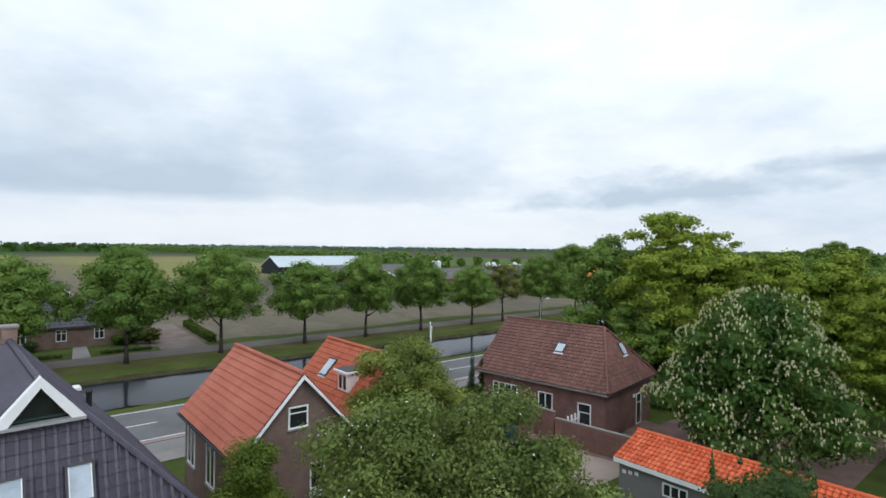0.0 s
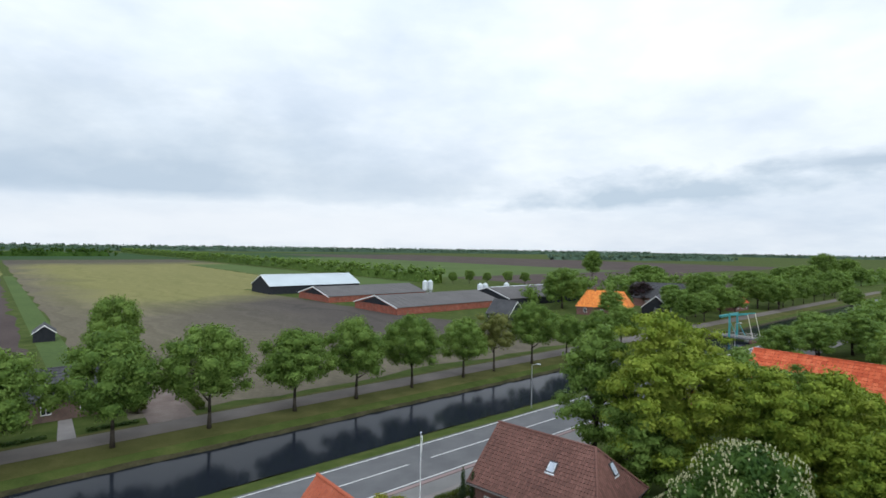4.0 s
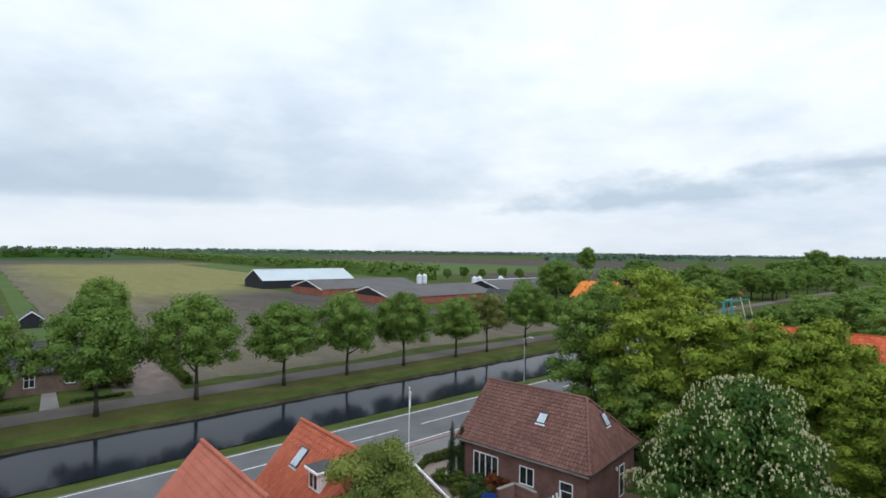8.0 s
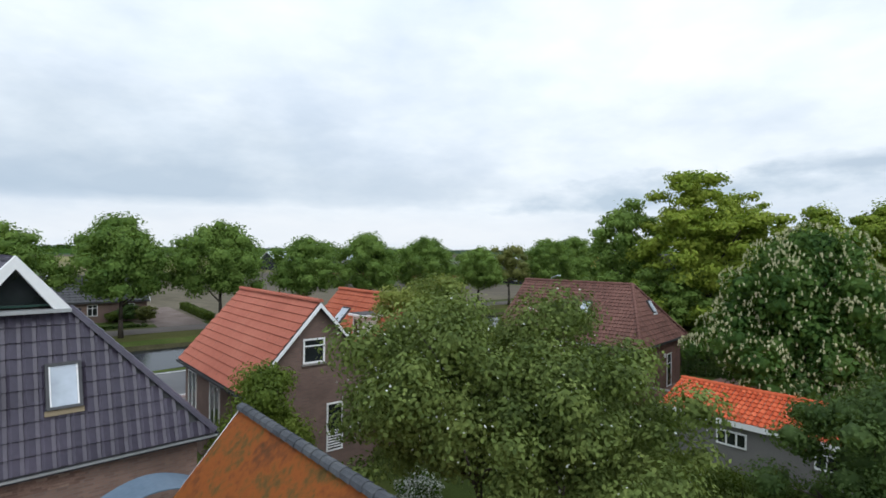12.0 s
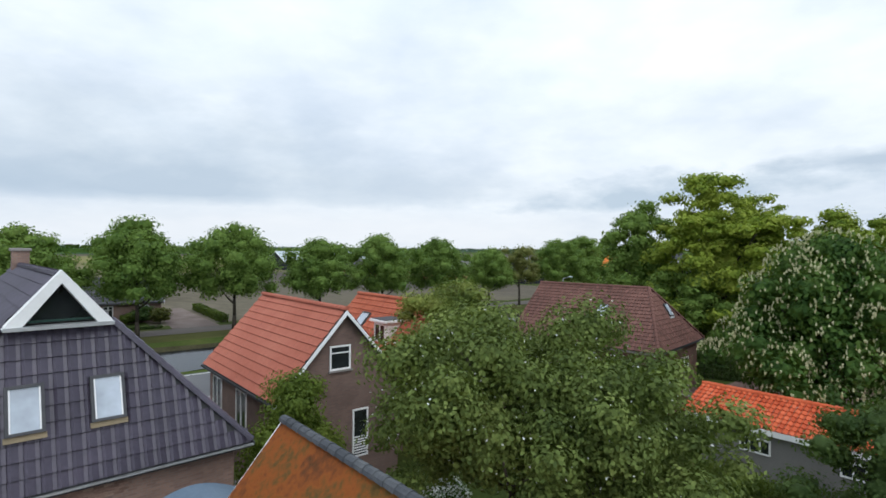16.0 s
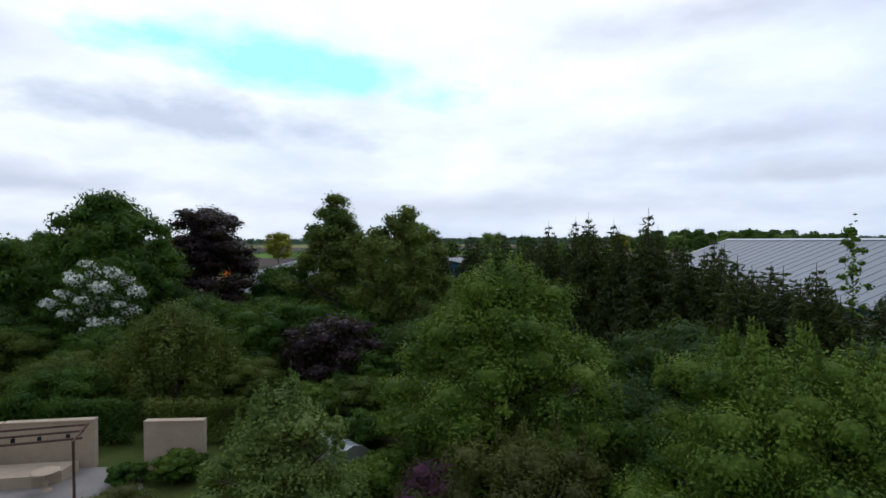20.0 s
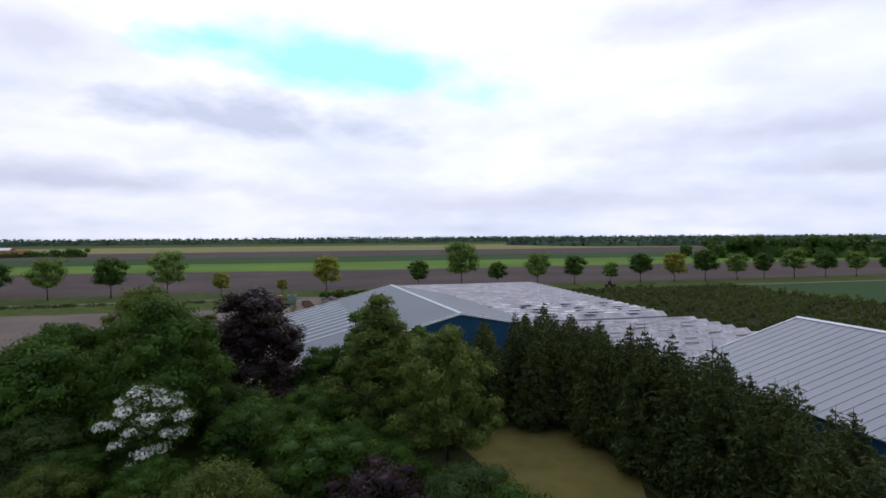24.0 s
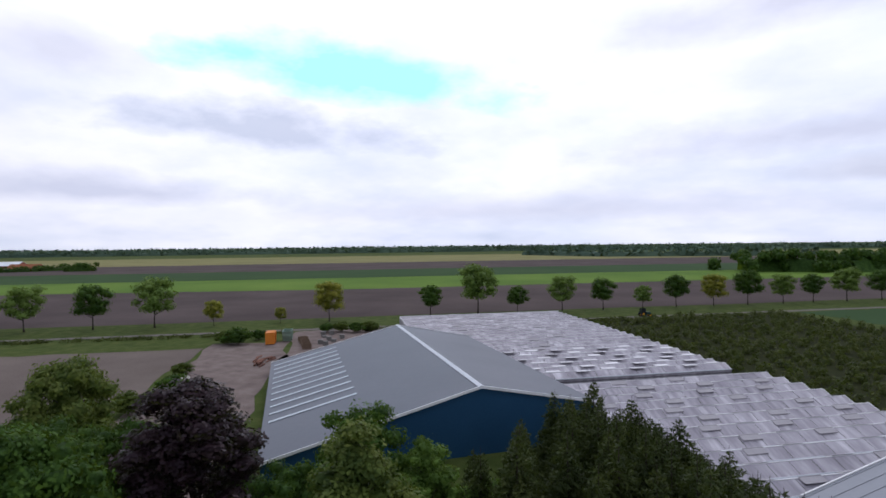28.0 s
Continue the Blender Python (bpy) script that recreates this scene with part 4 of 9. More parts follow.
def limbs(g, rnd, base, top, r, spread, count, forks=2):
    """A tapered trunk with branches."""
    base, top = Vector(base), Vector(top)
    steps = 5
    pts = [base.lerp(top, i / steps) + Vector((rnd.uniform(-1, 1), rnd.uniform(-1, 1), 0)) * r * (0.6 if i else 0) for i in range(steps + 1)]
    for i in range(steps):
        g.tube(pts[i], pts[i + 1], r * (1.25 if i == 0 else 1 - 0.16 * i), r * (1 - 0.16 * (i + 1)), 8)
    for k in range(count):
        q = rnd.uniform(0.32, 0.95)
        a_ = base.lerp(top, q)
        ang = k * 2.4 + rnd.uniform(-0.4, 0.4)
        ln = spread * rnd.uniform(0.55, 1.0) * (1.15 - 0.5 * q)
        e = a_ + Vector((math.cos(ang) * ln, math.sin(ang) * ln, ln * rnd.uniform(0.35, 0.9)))
        rr = r * (1 - 0.75 * q) * 0.55 + 0.015
        m_ = a_.lerp(e, 0.5) + Vector((0, 0, -0.06 * ln))
        g.tube(a_, m_, rr, rr * 0.7, 6)
        g.tube(m_, e, rr * 0.7, rr * 0.3, 5)
        for _ in range(forks):
            f_ = m_.lerp(e, rnd.uniform(0.2, 0.7))
            dv = Vector((rnd.uniform(-1, 1), rnd.uniform(-1, 1), rnd.uniform(0.1, 0.9))).normalized() * ln * 0.4
            g.tube(f_, f_ + dv, rr * 0.45, rr * 0.12, 4)
    return g


def crown_blobs(rnd, cz, rx, rz, n, small=0.42, shape="round", pad=0.7):
    """Clumps spread through an egg-shaped or wide crown."""
    out = []
    for i in range(n):
        q = (i + 0.5) / n
        th = i * 2.399963 + rnd.uniform(-0.3, 0.3)
        zz = 1 - 2 * q
        if shape == "egg":
            wide = math.sqrt(max(0, 1 - zz * zz)) * (1.0 - 0.28 * zz)
        elif shape == "cone":
            wide = min(1.0, q / 0.72) ** 0.72 * (1.0 if q < 0.8 else 0.5 + 0.5 * math.sqrt((1 - q) / 0.2))
        elif shape == "dome":
            wide = math.sqrt(max(0, 1 - max(0, zz) ** 2)) * (1.0 + 0.0 * zz)
        else:
            wide = math.sqrt(max(0, 1 - zz * zz))
        k = rnd.uniform(0.52, 0.95 if abs(zz) < 0.7 else 0.78)
        s = rnd.uniform(0.75, 1.2) * small
        out.append((math.cos(th) * wide * rx * k, math.sin(th) * wide * rx * k, cz + zz * rz * k, rx * s, min(rz, rx) * s * pad))
    out += [(0, 0, cz, rx * 0.55, rz * 0.6), (0, 0, cz + rz * 0.45, rx * 0.34, rz * 0.36)]
    return out


def tree_meshes(seed, height, rx, bare, leaf_mat, count, size, n_blobs=26, r=0.22, shape="round", small=0.4, shell=0.45, stretch=1.0, extra=(), pad=0.7, shoots=0, core=0.6):
    """Trunk and crown meshes of a broadleaf tree; bare: height of the clear stem."""
    rnd = random.Random(seed)
    rz = (height - bare) / 2
    cz = bare + rz
    g = limbs(Geo(), rnd, (0, 0, 0), (rnd.uniform(-0.2, 0.2), rnd.uniform(-0.2, 0.2), bare + rz * 1.3), r, rx * 0.85, 11)
    trunk = mesh_of("trunk", g, M_BARK, True)
    blobs = crown_blobs(rnd, cz, rx, rz, n_blobs, small, shape, pad) + list(extra)
    # upright young shoots over the crown
    for _ in range(shoots):
        th, k = rnd.uniform(0, math.tau), rnd.uniform(0.1, 0.9)
        zz = cz + rz * ((0.8 - 1.3 * k ** 1.39) if shape == "cone" else math.sqrt(1 - k * k) * 0.8)
        h = rnd.uniform(0.35, 0.8)
        x, y = math.cos(th) * k * rx, math.sin(th) * k * rx
        blobs += [(x, y, zz + h * q, 0.12 * (1.3 - q), 0.2) for q in (0.0, 0.35, 0.7, 1.0)]
    return trunk, leaf_cloud("crown", leaf_mat, blobs, count, size, seed, min(shell, 0.5) if core else shell, stretch=stretch, core=core)


def plant(name, m, meshes, label, category="tree", group=""):
    ob = thing(name, m, label, category, group)
    part("trunk", meshes[0], None, ob)
    part("crown", meshes[1], None, ob)
    for k, me in enumerate(meshes[2:]):
        part("blossom", me, None, ob)
    return ob


def spruce_meshes(seed, height, rx, leaf_mat, count, size=0.13):
    """A conifer in tiers of drooping boughs, with a bare leader."""
    rnd = random.Random(seed)
    rs = np.random.RandomState(seed)
    g = Geo()
    g.tube((0, 0, 0), (0, 0, height * 0.55), 0.16, 0.09, 7)
    g.tube((0, 0, height * 0.55), (0, 0, height), 0.09, 0.012, 5)
    blobs = []
    tiers = int(height * 2.2)
    for i in range(tiers):
        q = i / tiers
        z = height * (0.06 + 0.92 * q)
        rad = rx * (1 - q) ** 0.7 * (0.6 + 0.4 * min(1, q * 8)) + 0.06
        nb = max(3, int(9 * (1 - q) + 3))
        for k in range(nb):
            ang = k * math.tau / nb + i * 0.7 + rnd.uniform(-0.25, 0.25)
            ln = rad * rnd.uniform(0.75, 1.12)
            p = Vector((math.cos(ang) * ln, math.sin(ang) * ln, z - ln * 0.22 + rnd.uniform(-0.1, 0.1)))
            if k % 2 == 0:
                g.tube((0, 0, z), p, 0.025 * (1 - q) + 0.008, 0.005, 4)
            for j in (0.35, 0.62, 0.88):
                blobs.append((p.x * j, p.y * j, z + (p.z - z) * j, ln * 0.30 + 0.05, ln * 0.17 + 0.10))
    trunk = mesh_of("trunk", g, M_BARK)
    return trunk, leaf_cloud("crown", leaf_mat, blobs, count, size, seed, 0.95, stretch=1.5)

# ---- ground, canal, roads, fields ----


def sheet(name, pts, z, mat, label="", category="ground", kind="structure", thick=0.0):
    """A flat piece of ground from corners in the street frame."""
    g = Geo()
    ring = [W(u, v, z) for u, v in pts]
    if thick:
        g.prism([p - Vector((0, 0, thick)) for p in ring], (0, 0, thick))
    else:
        g.add(ring, [tuple(range(len(ring)))])
    return solo(name, g, mat, label, category, kind=kind)


PROFILE = [(-4600, 0), (-300, 0), (48.3, 0), (50.0, -0.35), (50.6, -1.1), (55, -1.8), (61.2, -1.2), (61.8, -0.45), (63.6, 0.02), (300, 0), (4600, 0)]
g = Geo()
cols = [-4600, -300, -60, 60, 200, 4600]
for u in cols:
    for v, z in PROFILE:
        g.v.append(tuple(W(u, v, z)))
np_ = len(PROFILE)
for i in range(len(cols) - 1):
    for j in range(np_ - 1):
        g.f.append((i * np_ + j, (i + 1) * np_ + j, (i + 1) * np_ + j + 1, i * np_ + j + 1))
solo("ground", g, M_GRASS, "flat grassy ground with a canal cut through it", "ground", kind="structure")

# the far bank's rough grass and the bare edges at the water
sheet("grass_verge", [(-400, 63.7), (400, 63.7), (400, 73.5), (-400, 73.5)], 0.02, M_VERGE, "rough yellowish grass along the far canal bank")
for k, (va, vb, za, zb) in enumerate(((61.15, 61.9, -0.95, -0.30), (50.75, 50.05, -0.95, -0.36))):
    g = Geo()
    rnd = random.Random(5 + k)
    n = 420
    for i in range(n + 1):
        u = -300 + 600 * i / n
        j1, j2 = rnd.uniform(-0.12, 0.12), rnd.uniform(-0.2, 0.2)
        g.v += [tuple(W(u, va + j1, za)), tuple(W(u, (va + vb) / 2 + j1, (za + zb) / 2 + rnd.uniform(0, 0.14))), tuple(W(u, vb + j2, zb + rnd.uniform(0.02, 0.1)))]
    for i in range(n):
        for j in (0, 1):
            g.f.append((3 * i + j, 3 * i + 3 + j, 3 * i + 4 + j, 3 * i + 1 + j))
    solo("canal_bank", g, M_BANK, "dark muddy canal edge with overhanging turf", "bank", kind="structure")

wm = bpy.data.materials.new("canal_water")
wm.use_nodes = True
m = Tree(wm.node_tree)
pos = m.n("ShaderNodeNewGeometry").outputs["Position"]
bs = m.n("ShaderNodeBsdfPrincipled", {"Base Color": (0.012, 0.015, 0.021, 1), "Roughness": 0.11, "Specular IOR Level": 0.065})
bp = m.n("ShaderNodeBump", {"Strength": 0.05, "Distance": 0.04, "Height": m.noise(pos, 1.6, 3.0)})
m.t.links.new(bp.outputs[0], bs.inputs["Normal"])
m.n("ShaderNodeOutputMaterial", {"Surface": bs.outputs[0]})
sheet("water", [(-900, 50.2), (900, 50.2), (900, 61.9), (-900, 61.9)], -0.62, wm, "dark still canal water mirroring trees and sky", "water")

# main road with its cycle lane
sheet("road", [(-700, 39.4), (700, 39.4), (700, 47.3), (-700, 47.3)], 0.03, M_ASPHALT, "grey asphalt road along the canal", "road")
sheet("cycle_lane", [(-700, 36.9), (700, 36.9), (700, 38.9), (-700, 38.9)], 0.05, M_LANE, "worn pale grey cycle lane beside the road", "road")
g = Geo()
g.prism([W(-700, 38.92, 0), W(700, 38.92, 0), W(700, 39.38, 0), W(-700, 39.38, 0)], (0, 0, 0.10))
solo("kerb", g, M_PINK, "pinkish paved kerb strip between lane and road", "kerb", kind="structure")
sheet("pavement", [(-700, 35.2), (700, 35.2), (700, 36.9), (-700, 36.9)], 0.06, M_PATH, "grey paved footway in front of the houses", "pavement")
for v, dash, gap, wd in ((46.9, 1400, 0, 0.14), (39.8, 1400, 0, 0.14), (43.4, 9.0, 3.0, 0.13)):
    u = -120.0
    if gap == 0:
        sheet("road_line", [(-500, v - wd / 2), (500, v - wd / 2), (500, v + wd / 2), (-500, v + wd / 2)], 0.036, M_LINE, "long white edge line on the asphalt", "road marking")
    else:
        while u < 150:
            sheet("road_line", [(u, v - wd / 2), (u + dash, v - wd / 2), (u + dash, v + wd / 2), (u, v + wd / 2)], 0.036, M_LINE, "white dash on the asphalt", "road marking")
            u += dash + gap
sheet("far_lane", [(-400, 68.3), (400, 68.3), (400, 72.6), (-400, 72.6)], 0.04, M_FARLANE, "narrow brown-grey lane on the far canal bank", "road")

# far side fields, in plots across the canal
FIELDS = [
    ("field", [(14, 76), (120, 76), (105, 132), (98, 225), (96, 262), (148, 300), (160, 600), (205, 600), (205, 795), (14, 795)], 0.03, M_PATCHY, "bare pale and dark soil passing into yellowish young crop"),
    ("field", [(-120, 100), (6, 100), (6, 430), (-120, 430)], 0.03, M_SOIL, "brown bare field"),
    ("field", [(-500, 250), (-125, 250), (-125, 800), (-500, 800)], 0.03, M_CROP, "pale yellow field"),
    ("field", [(-125, 432), (8, 432), (8, 700), (-125, 700)], 0.03, M_CROP, "pale crop strip"),
    ("field", [(150, 262), (205, 262), (205, 598), (162, 598)], 0.03, M_DULLCROP, "green field behind the barns"),
    ("field", [(230, 300), (520, 300), (520, 900), (230, 900)], 0.03, M_DULLCROP, "large green field"),
    ("field", [(520, 250), (900, 250), (900, 1200), (520, 1200)], 0.03, M_SOIL, "brown field far off"),
    ("field", [(230, 900), (900, 900), (900, 1400), (230, 1400)], 0.025, M_DARKGREEN, "dark green field far off"),
    ("field", [(-900, 800), (220, 800), (220, 1300), (-900, 1300)], 0.03, M_DARKGREEN, "dark green field far off"),
    ("field", [(260, 110), (520, 110), (520, 300), (260, 300)], 0.03, M_SOIL, "brown field by the canal"),
    # rear side
    ("field", [(27, -93), (400, -93), (400, -147), (27, -147)], 0.03, M_PALEFIELD, "bare grey brown field behind the hall"),
    ("field", [(-1500, -192), (1500, -192), (1500, -380), (118, -315), (0, -301), (-160, -301), (-300, -300), (-1500, -290)], 0.03, M_SOIL, "wide dark ploughed field"),
    ("field", [(-1500, -291), (-300, -301), (-160, -302), (0, -302), (118, -316), (1500, -381), (1500, -420), (-1500, -380)], 0.035, M_GREENCROP, "bright green strip of crop"),
    ("field", [(-1500, -381), (1500, -421), (1500, -535), (-1500, -500)], 0.03, M_DARKGREEN, "darker green crop"),
    ("field", [(-1500, -501), (1500, -536), (1500, -720), (-1500, -700)], 0.03, M_SOIL, "brown ploughed field far off"),
    ("field", [(-1500, -701), (1500, -721), (1500, -1100), (-1500, -1100)], 0.035, M_CROP, "pale green field far off"),
    ("field", [(-420, -166), (-150, -166), (-150, -60), (-420, -60)], 0.03, M_DARKGREEN, "dark green field beside the nursery"),
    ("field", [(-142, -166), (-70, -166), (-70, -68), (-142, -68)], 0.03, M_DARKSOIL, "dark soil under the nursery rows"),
    ("field", [(8, -60), (26, -60), (26, -152), (8, -152)], 0.035, M_YARD, "trodden sandy yard beside the hall"),
    ("field", [(-20, -124), (8, -124), (8, -166), (-20, -166)], 0.035, M_YARD, "trodden sandy yard behind the hall"),
]
rnd = random.Random(17)


def frayed(pts, reach=1.4):
    """The same outline with uneven, hand-ploughed edges."""
    out_ = []
    for a_, b_ in zip(pts, pts[1:] + pts[:1]):
        n = min(60, max(1, int(math.hypot(b_[0] - a_[0], b_[1] - a_[1]) / 6)))
        for i in range(n):
            q = i / n
            j = reach if i else 0
            out_.append((a_[0] + (b_[0] - a_[0]) * q + rnd.uniform(-j, j), a_[1] + (b_[1] - a_[1]) * q + rnd.uniform(-j, j)))
    return out_


for nm, pts, z, mat, lab in FIELDS:
    sheet(nm, frayed(pts), z, mat, lab, "field")
sheet("far_lane", [(-700, -167.5), (700, -167.5), (700, -170.5), (-700, -170.5)], 0.05, M_FARLANE, "dull brown-grey farm road lined with trees", "road")
sheet("ditch_edge", [(8.5, 90), (13.5, 90), (13.5, 430), (8.5, 430)], 0.05, M_DULLCROP, "green grassy ditch between fields", "verge")

# yards and drives among the houses
sheet("drive", [(-3.5, 15), (3.0, 15), (3.0, 36.9), (-7.5, 36.9), (-7.5, 30)], 0.03, M_PATH, "paved drive up to the road", "drive")
sheet("yard", [(-14, 5), (12, 5), (12, 26), (-3.6, 26), (-14, 20)], 0.02, M_PATH, "paved yard between the houses", "yard")
sheet("yard", [(21, 17), (30.5, 17), (30.5, 35), (21, 35)], 0.02, M_GRAVEL, "sandy garden path", "yard")
sheet("terrace", [(30, 8), (48, 8), (48, 20.2), (30, 20.2)], 0.025, M_BRICK_BROWN, "brick-paved terrace behind the house", "yard")
sheet("drive", [(15.5, 72.6), (21, 72.6), (22, 96), (17.5, 96)], 0.05, M_YARD, "sandy farm drive", "drive")

# ---- houses on the near side ----


def verge_boards(parent, x, y0, y1, ze, zr, over, mat, name="verge_board", deep=0.22, out=0.06):
    """White boards along both slopes of a gable that stands at x."""
    ym, slope = (y0 + y1) / 2, (zr - ze) / ((y1 - y0) / 2)
    for yy, s in ((y0 - over, 1), (y1 + over, -1)):
        z = ze - over * slope
        part(name, Geo().prism([(x, yy, z - deep + 0.04), (x, yy, z + 0.03), (x, ym, zr + 0.03), (x, ym, zr - deep)], (out, 0, 0)), mat, parent)


def gutters(parent, x0, x1, y0, y1, ze, zr, over, mat=None):
    slope = (zr - ze) / ((y1 - y0) / 2)
    z = ze - over * slope
    for yy, s in ((y0 - over, -1), (y1 + over, 1)):
        part("gutter", Geo().prism([(x0 - over, yy + s * d, z + h) for d, h in ((-0.02, -0.14), (0.10, -0.14), (0.12, -0.02), (0.09, -0.02), (0.075, -0.11), (-0.02, -0.11))], (x1 - x0 + 2 * over, 0, 0)), mat or M_WHITE, parent)


# A: glazed dark tiles, gablet over the hip
ha = thing("house", pose(-11.49, 14.67, 0, 0, 0, 135.2), "brick house with glazed dark purple tiles and a white-trimmed gablet", "house")
AX, AY, AZE, AZR = 10.3, 4.03, 4.60, 9.04
gable_walls(ha, 0, AX, -AY, AY, AZE, AZR, M_BRICK_PALE, False, True)
ra = hip_roof(ha, 0, AX, -AY, AY, AZE, AZR, 0.9, 0, M_PURPLETILE, 0.30, 0.36, 0.062, M_DARKTILE, gab0=0.257, pieces="hip")
gutters(ha, 0, AX, -AY, AY, AZE, AZR, 0.35, M_DARKTILE)
part("gutter", Geo().box(-0.43, -0.36, -AY - 0.4, AY + 0.4, 4.12, 4.165), M_STEEL, ha)
vp = part("vent_pipe", Geo().tube((5.8, -2.13, 6.5), (5.8, -2.13, 7.3), 0.10, 0.10, 12).tube((5.8, -2.13, 7.3), (5.8, -2.13, 7.36), 0.13, 0.12, 12), M_BLACK, ra)
part("flashing", Geo().prism([(5.45, -1.9, 6.99), (6.15, -1.9, 6.99), (6.15, -2.75, 6.055), (5.45, -2.75, 6.055)], (0, 0, 0.03)), M_DARKTILE, vp)
part("vent_hood", Geo().box(10.05, 10.6, -2.62, -2.2, 6.45, 6.62, 0.04).box(10.2, 10.45, -2.5, -2.3, 6.2, 6.45), M_WHITE, ra, "white metal vent hood at the verge")
# the gablet: dark pane behind white boards
gz, gx = 7.90, 0.58
hw = 1.02
part("gable_window", Geo().prism([(gx + 0.32, -hw + 0.22, gz), (gx + 0.32, hw - 0.22, gz), (gx + 0.32, 0, 8.98)], (0.05, 0, 0)), M_DARKGLASS, ra)
for s in (-1, 1):
    part("verge_board", Geo().prism([(gx, s * (hw + 0.12), gz - 0.06), (gx, s * (hw - 0.24), gz - 0.06), (gx, 0, 8.88), (gx, 0, 9.20)], (0.34, 0, 0)), M_WHITE, ra)
part("sill", Geo().box(gx - 0.05, gx + 0.3, -hw - 0.1, hw + 0.1, gz - 0.12, gz - 0.03), M_STEEL, ra)
part("gable_mullion", Geo().box(gx + 0.24, gx + 0.30, -0.8, 0.8, gz + 0.03, gz + 0.08), M_DKGREEN, ra)
hipup = Vector((1.25, 0, 3.61)).normalized()
for yy in (0.74, -0.91):
    roof_window(ra, Vector((-0.35, yy, 4.21)) + hipup * 1.88 + Vector((-0.05, 0, 0.02)), (0, -1, 0), hipup, 0.60, 0.98)
sideup = Vector((0, -4.41, 4.86)).normalized()
roof_window(ra, Vector((4.2, 4.41, 4.19)) + sideup * 2.6, (-1, 0, 0), sideup, 0.78, 1.18, False)
chimney(ha, 9.6, 0, 8.6, 9.6, 0.5, pot=False)
window(ha, (0, 2.35, 1.1), (0, -1, 0), 2.35, 2.2, 1, 0, False)

# B: salmon-red roof, grey-brown brick, white verges
hb = thing("house", at(10.65, 22.68, 0, 90), "grey-brown brick house with a salmon-red tiled gable roof", "house")
BX, BY, BZE, BZR = 8.5, 2.75, 4.27, 7.3
gable_walls(hb, 0, BX, -BY, BY, BZE, BZR, M_BRICK_BROWN)
hip_roof(hb, 0, BX, -BY, BY, BZE, BZR, 0, 0, M_REDTILE, 0.9, 0.36, 0.008, M_DARKTILE, over=0.27, pieces="all")
verge_boards(hb, -0.33, -BY, BY, BZE - 0.05, BZR - 0.05, 0.27, M_WHITE, deep=0.16)
gutters(hb, 0, BX, -BY, BY, BZE, BZR, 0.27, M_DARKTILE)
window(hb, (0, 0.62, 4.84), (0, -1, 0), 0.95, 1.0, 1, 1)
lou = window(hb, (0, -0.45, 1.1), (0, -1, 0), 0.75, 2.0, 1, 0, False)
for k in range(7):
    part("louvre", Geo().box(-0.045, -0.012, -1.12, -0.53, 1.24 + 0.11 * k, 1.29 + 0.11 * k), M_WHITE, lou)
window(hb, (4.6, BY, 1.5), (-1, 0, 0), 1.3, 2.1, 2, 0)
window(hb, (7.9, BY, 1.5), (-1, 0, 0), 1.3, 2.1, 2, 0)

# C: its neighbour under one valley, with a dormer
hc = thing("house", at(17.0, 24.4, 0, 90), "brick house with an orange-red roof and a flat dormer", "house")
CX, CY, CZE, CZR = 7.6, 3.0, 3.8, 7.0
gable_walls(hc, 0, CX, -CY, CY, CZE, CZR, M_BRICK_BROWN)
rc = hip_roof(hc, 0, CX, -CY, CY, CZE, CZR, 0, 0, M_ORANGERED, 0.3, 0.35, 0.03, M_DARKTILE, over=0.25)
verge_boards(hc, -0.31, -CY, CY, CZE - 0.05, CZR - 0.05, 0.25, M_WHITE)
gutters(hc, 0, CX, -CY, CY, CZE, CZR, 0.25)
cup = Vector((0, -3.0, 3.2)).normalized()
roof_window(rc, Vector((5.3, 3.0, 3.8)) + cup * 2.5, (-1, 0, 0), cup, 0.7, 1.1, True, M_STEEL)
do = part("dormer", Geo().box(1.65, 2.85, 0.3, 2.0, 4.85, 6.0), M_WHITE, rc)
part("dormer_roof", Geo().box(1.5, 3.0, 0.28, 2.22, 6.0, 6.12, 0.02), M_WHITE, do)
part("roofing_felt", Geo().box(1.57, 2.93, 0.34, 2.15, 6.12, 6.15), M_DARKTILE, do)
window(do, (2.75, 2.0, 4.97), (-1, 0, 0), 1.0, 0.93, 2, 0, False)

# D: brown-red hipped house
hd = thing("house", pose(12.83, 39.33, 0, 0, 0, 139.5), "red brick house with a brown-red hipped tile roof", "house")
DX, DY, DZE, DZR = 10.55, 4.05, 3.7, 7.15
gable_walls(hd, 0, DX, -DY, DY, DZE, DZR, M_BRICK_RED, False, True)
rd = hip_roof(hd, 0, DX, -DY, DY, DZE, DZR, 2.0, 0, M_UMBERTILE, 0.26, 0.32, 0.03, M_DARKTILE)
gutters(hd, 0, DX, -DY, DY, DZE, DZR, 0.35, M_PATH)
dup = Vector((0, -4.4, 3.75)).normalized()
roof_window(rd, Vector((4.6, 4.4, 3.4)) + dup * 3.3, (-1, 0, 0), dup, 0.6, 0.8, True, M_STRIP)
dhip = Vector((2.35, 0, 3.75)).normalized()
roof_window(rd, Vector((-0.35, -0.9, 3.4)) + dhip * 2.6, (0, -1, 0), dhip, 0.55, 0.85, True, M_STRIP)
window(hd, (9.35, DY, 0.75), (-1, 0, 0), 2.3, 1.9, 4, 0)
window(hd, (5.2, DY, 1.3), (-1, 0, 0), 1.2, 1.3, 2, 0)
window(hd, (2.0, DY, 0.3), (-1, 0, 0), 1.0, 2.1, 1, 1)
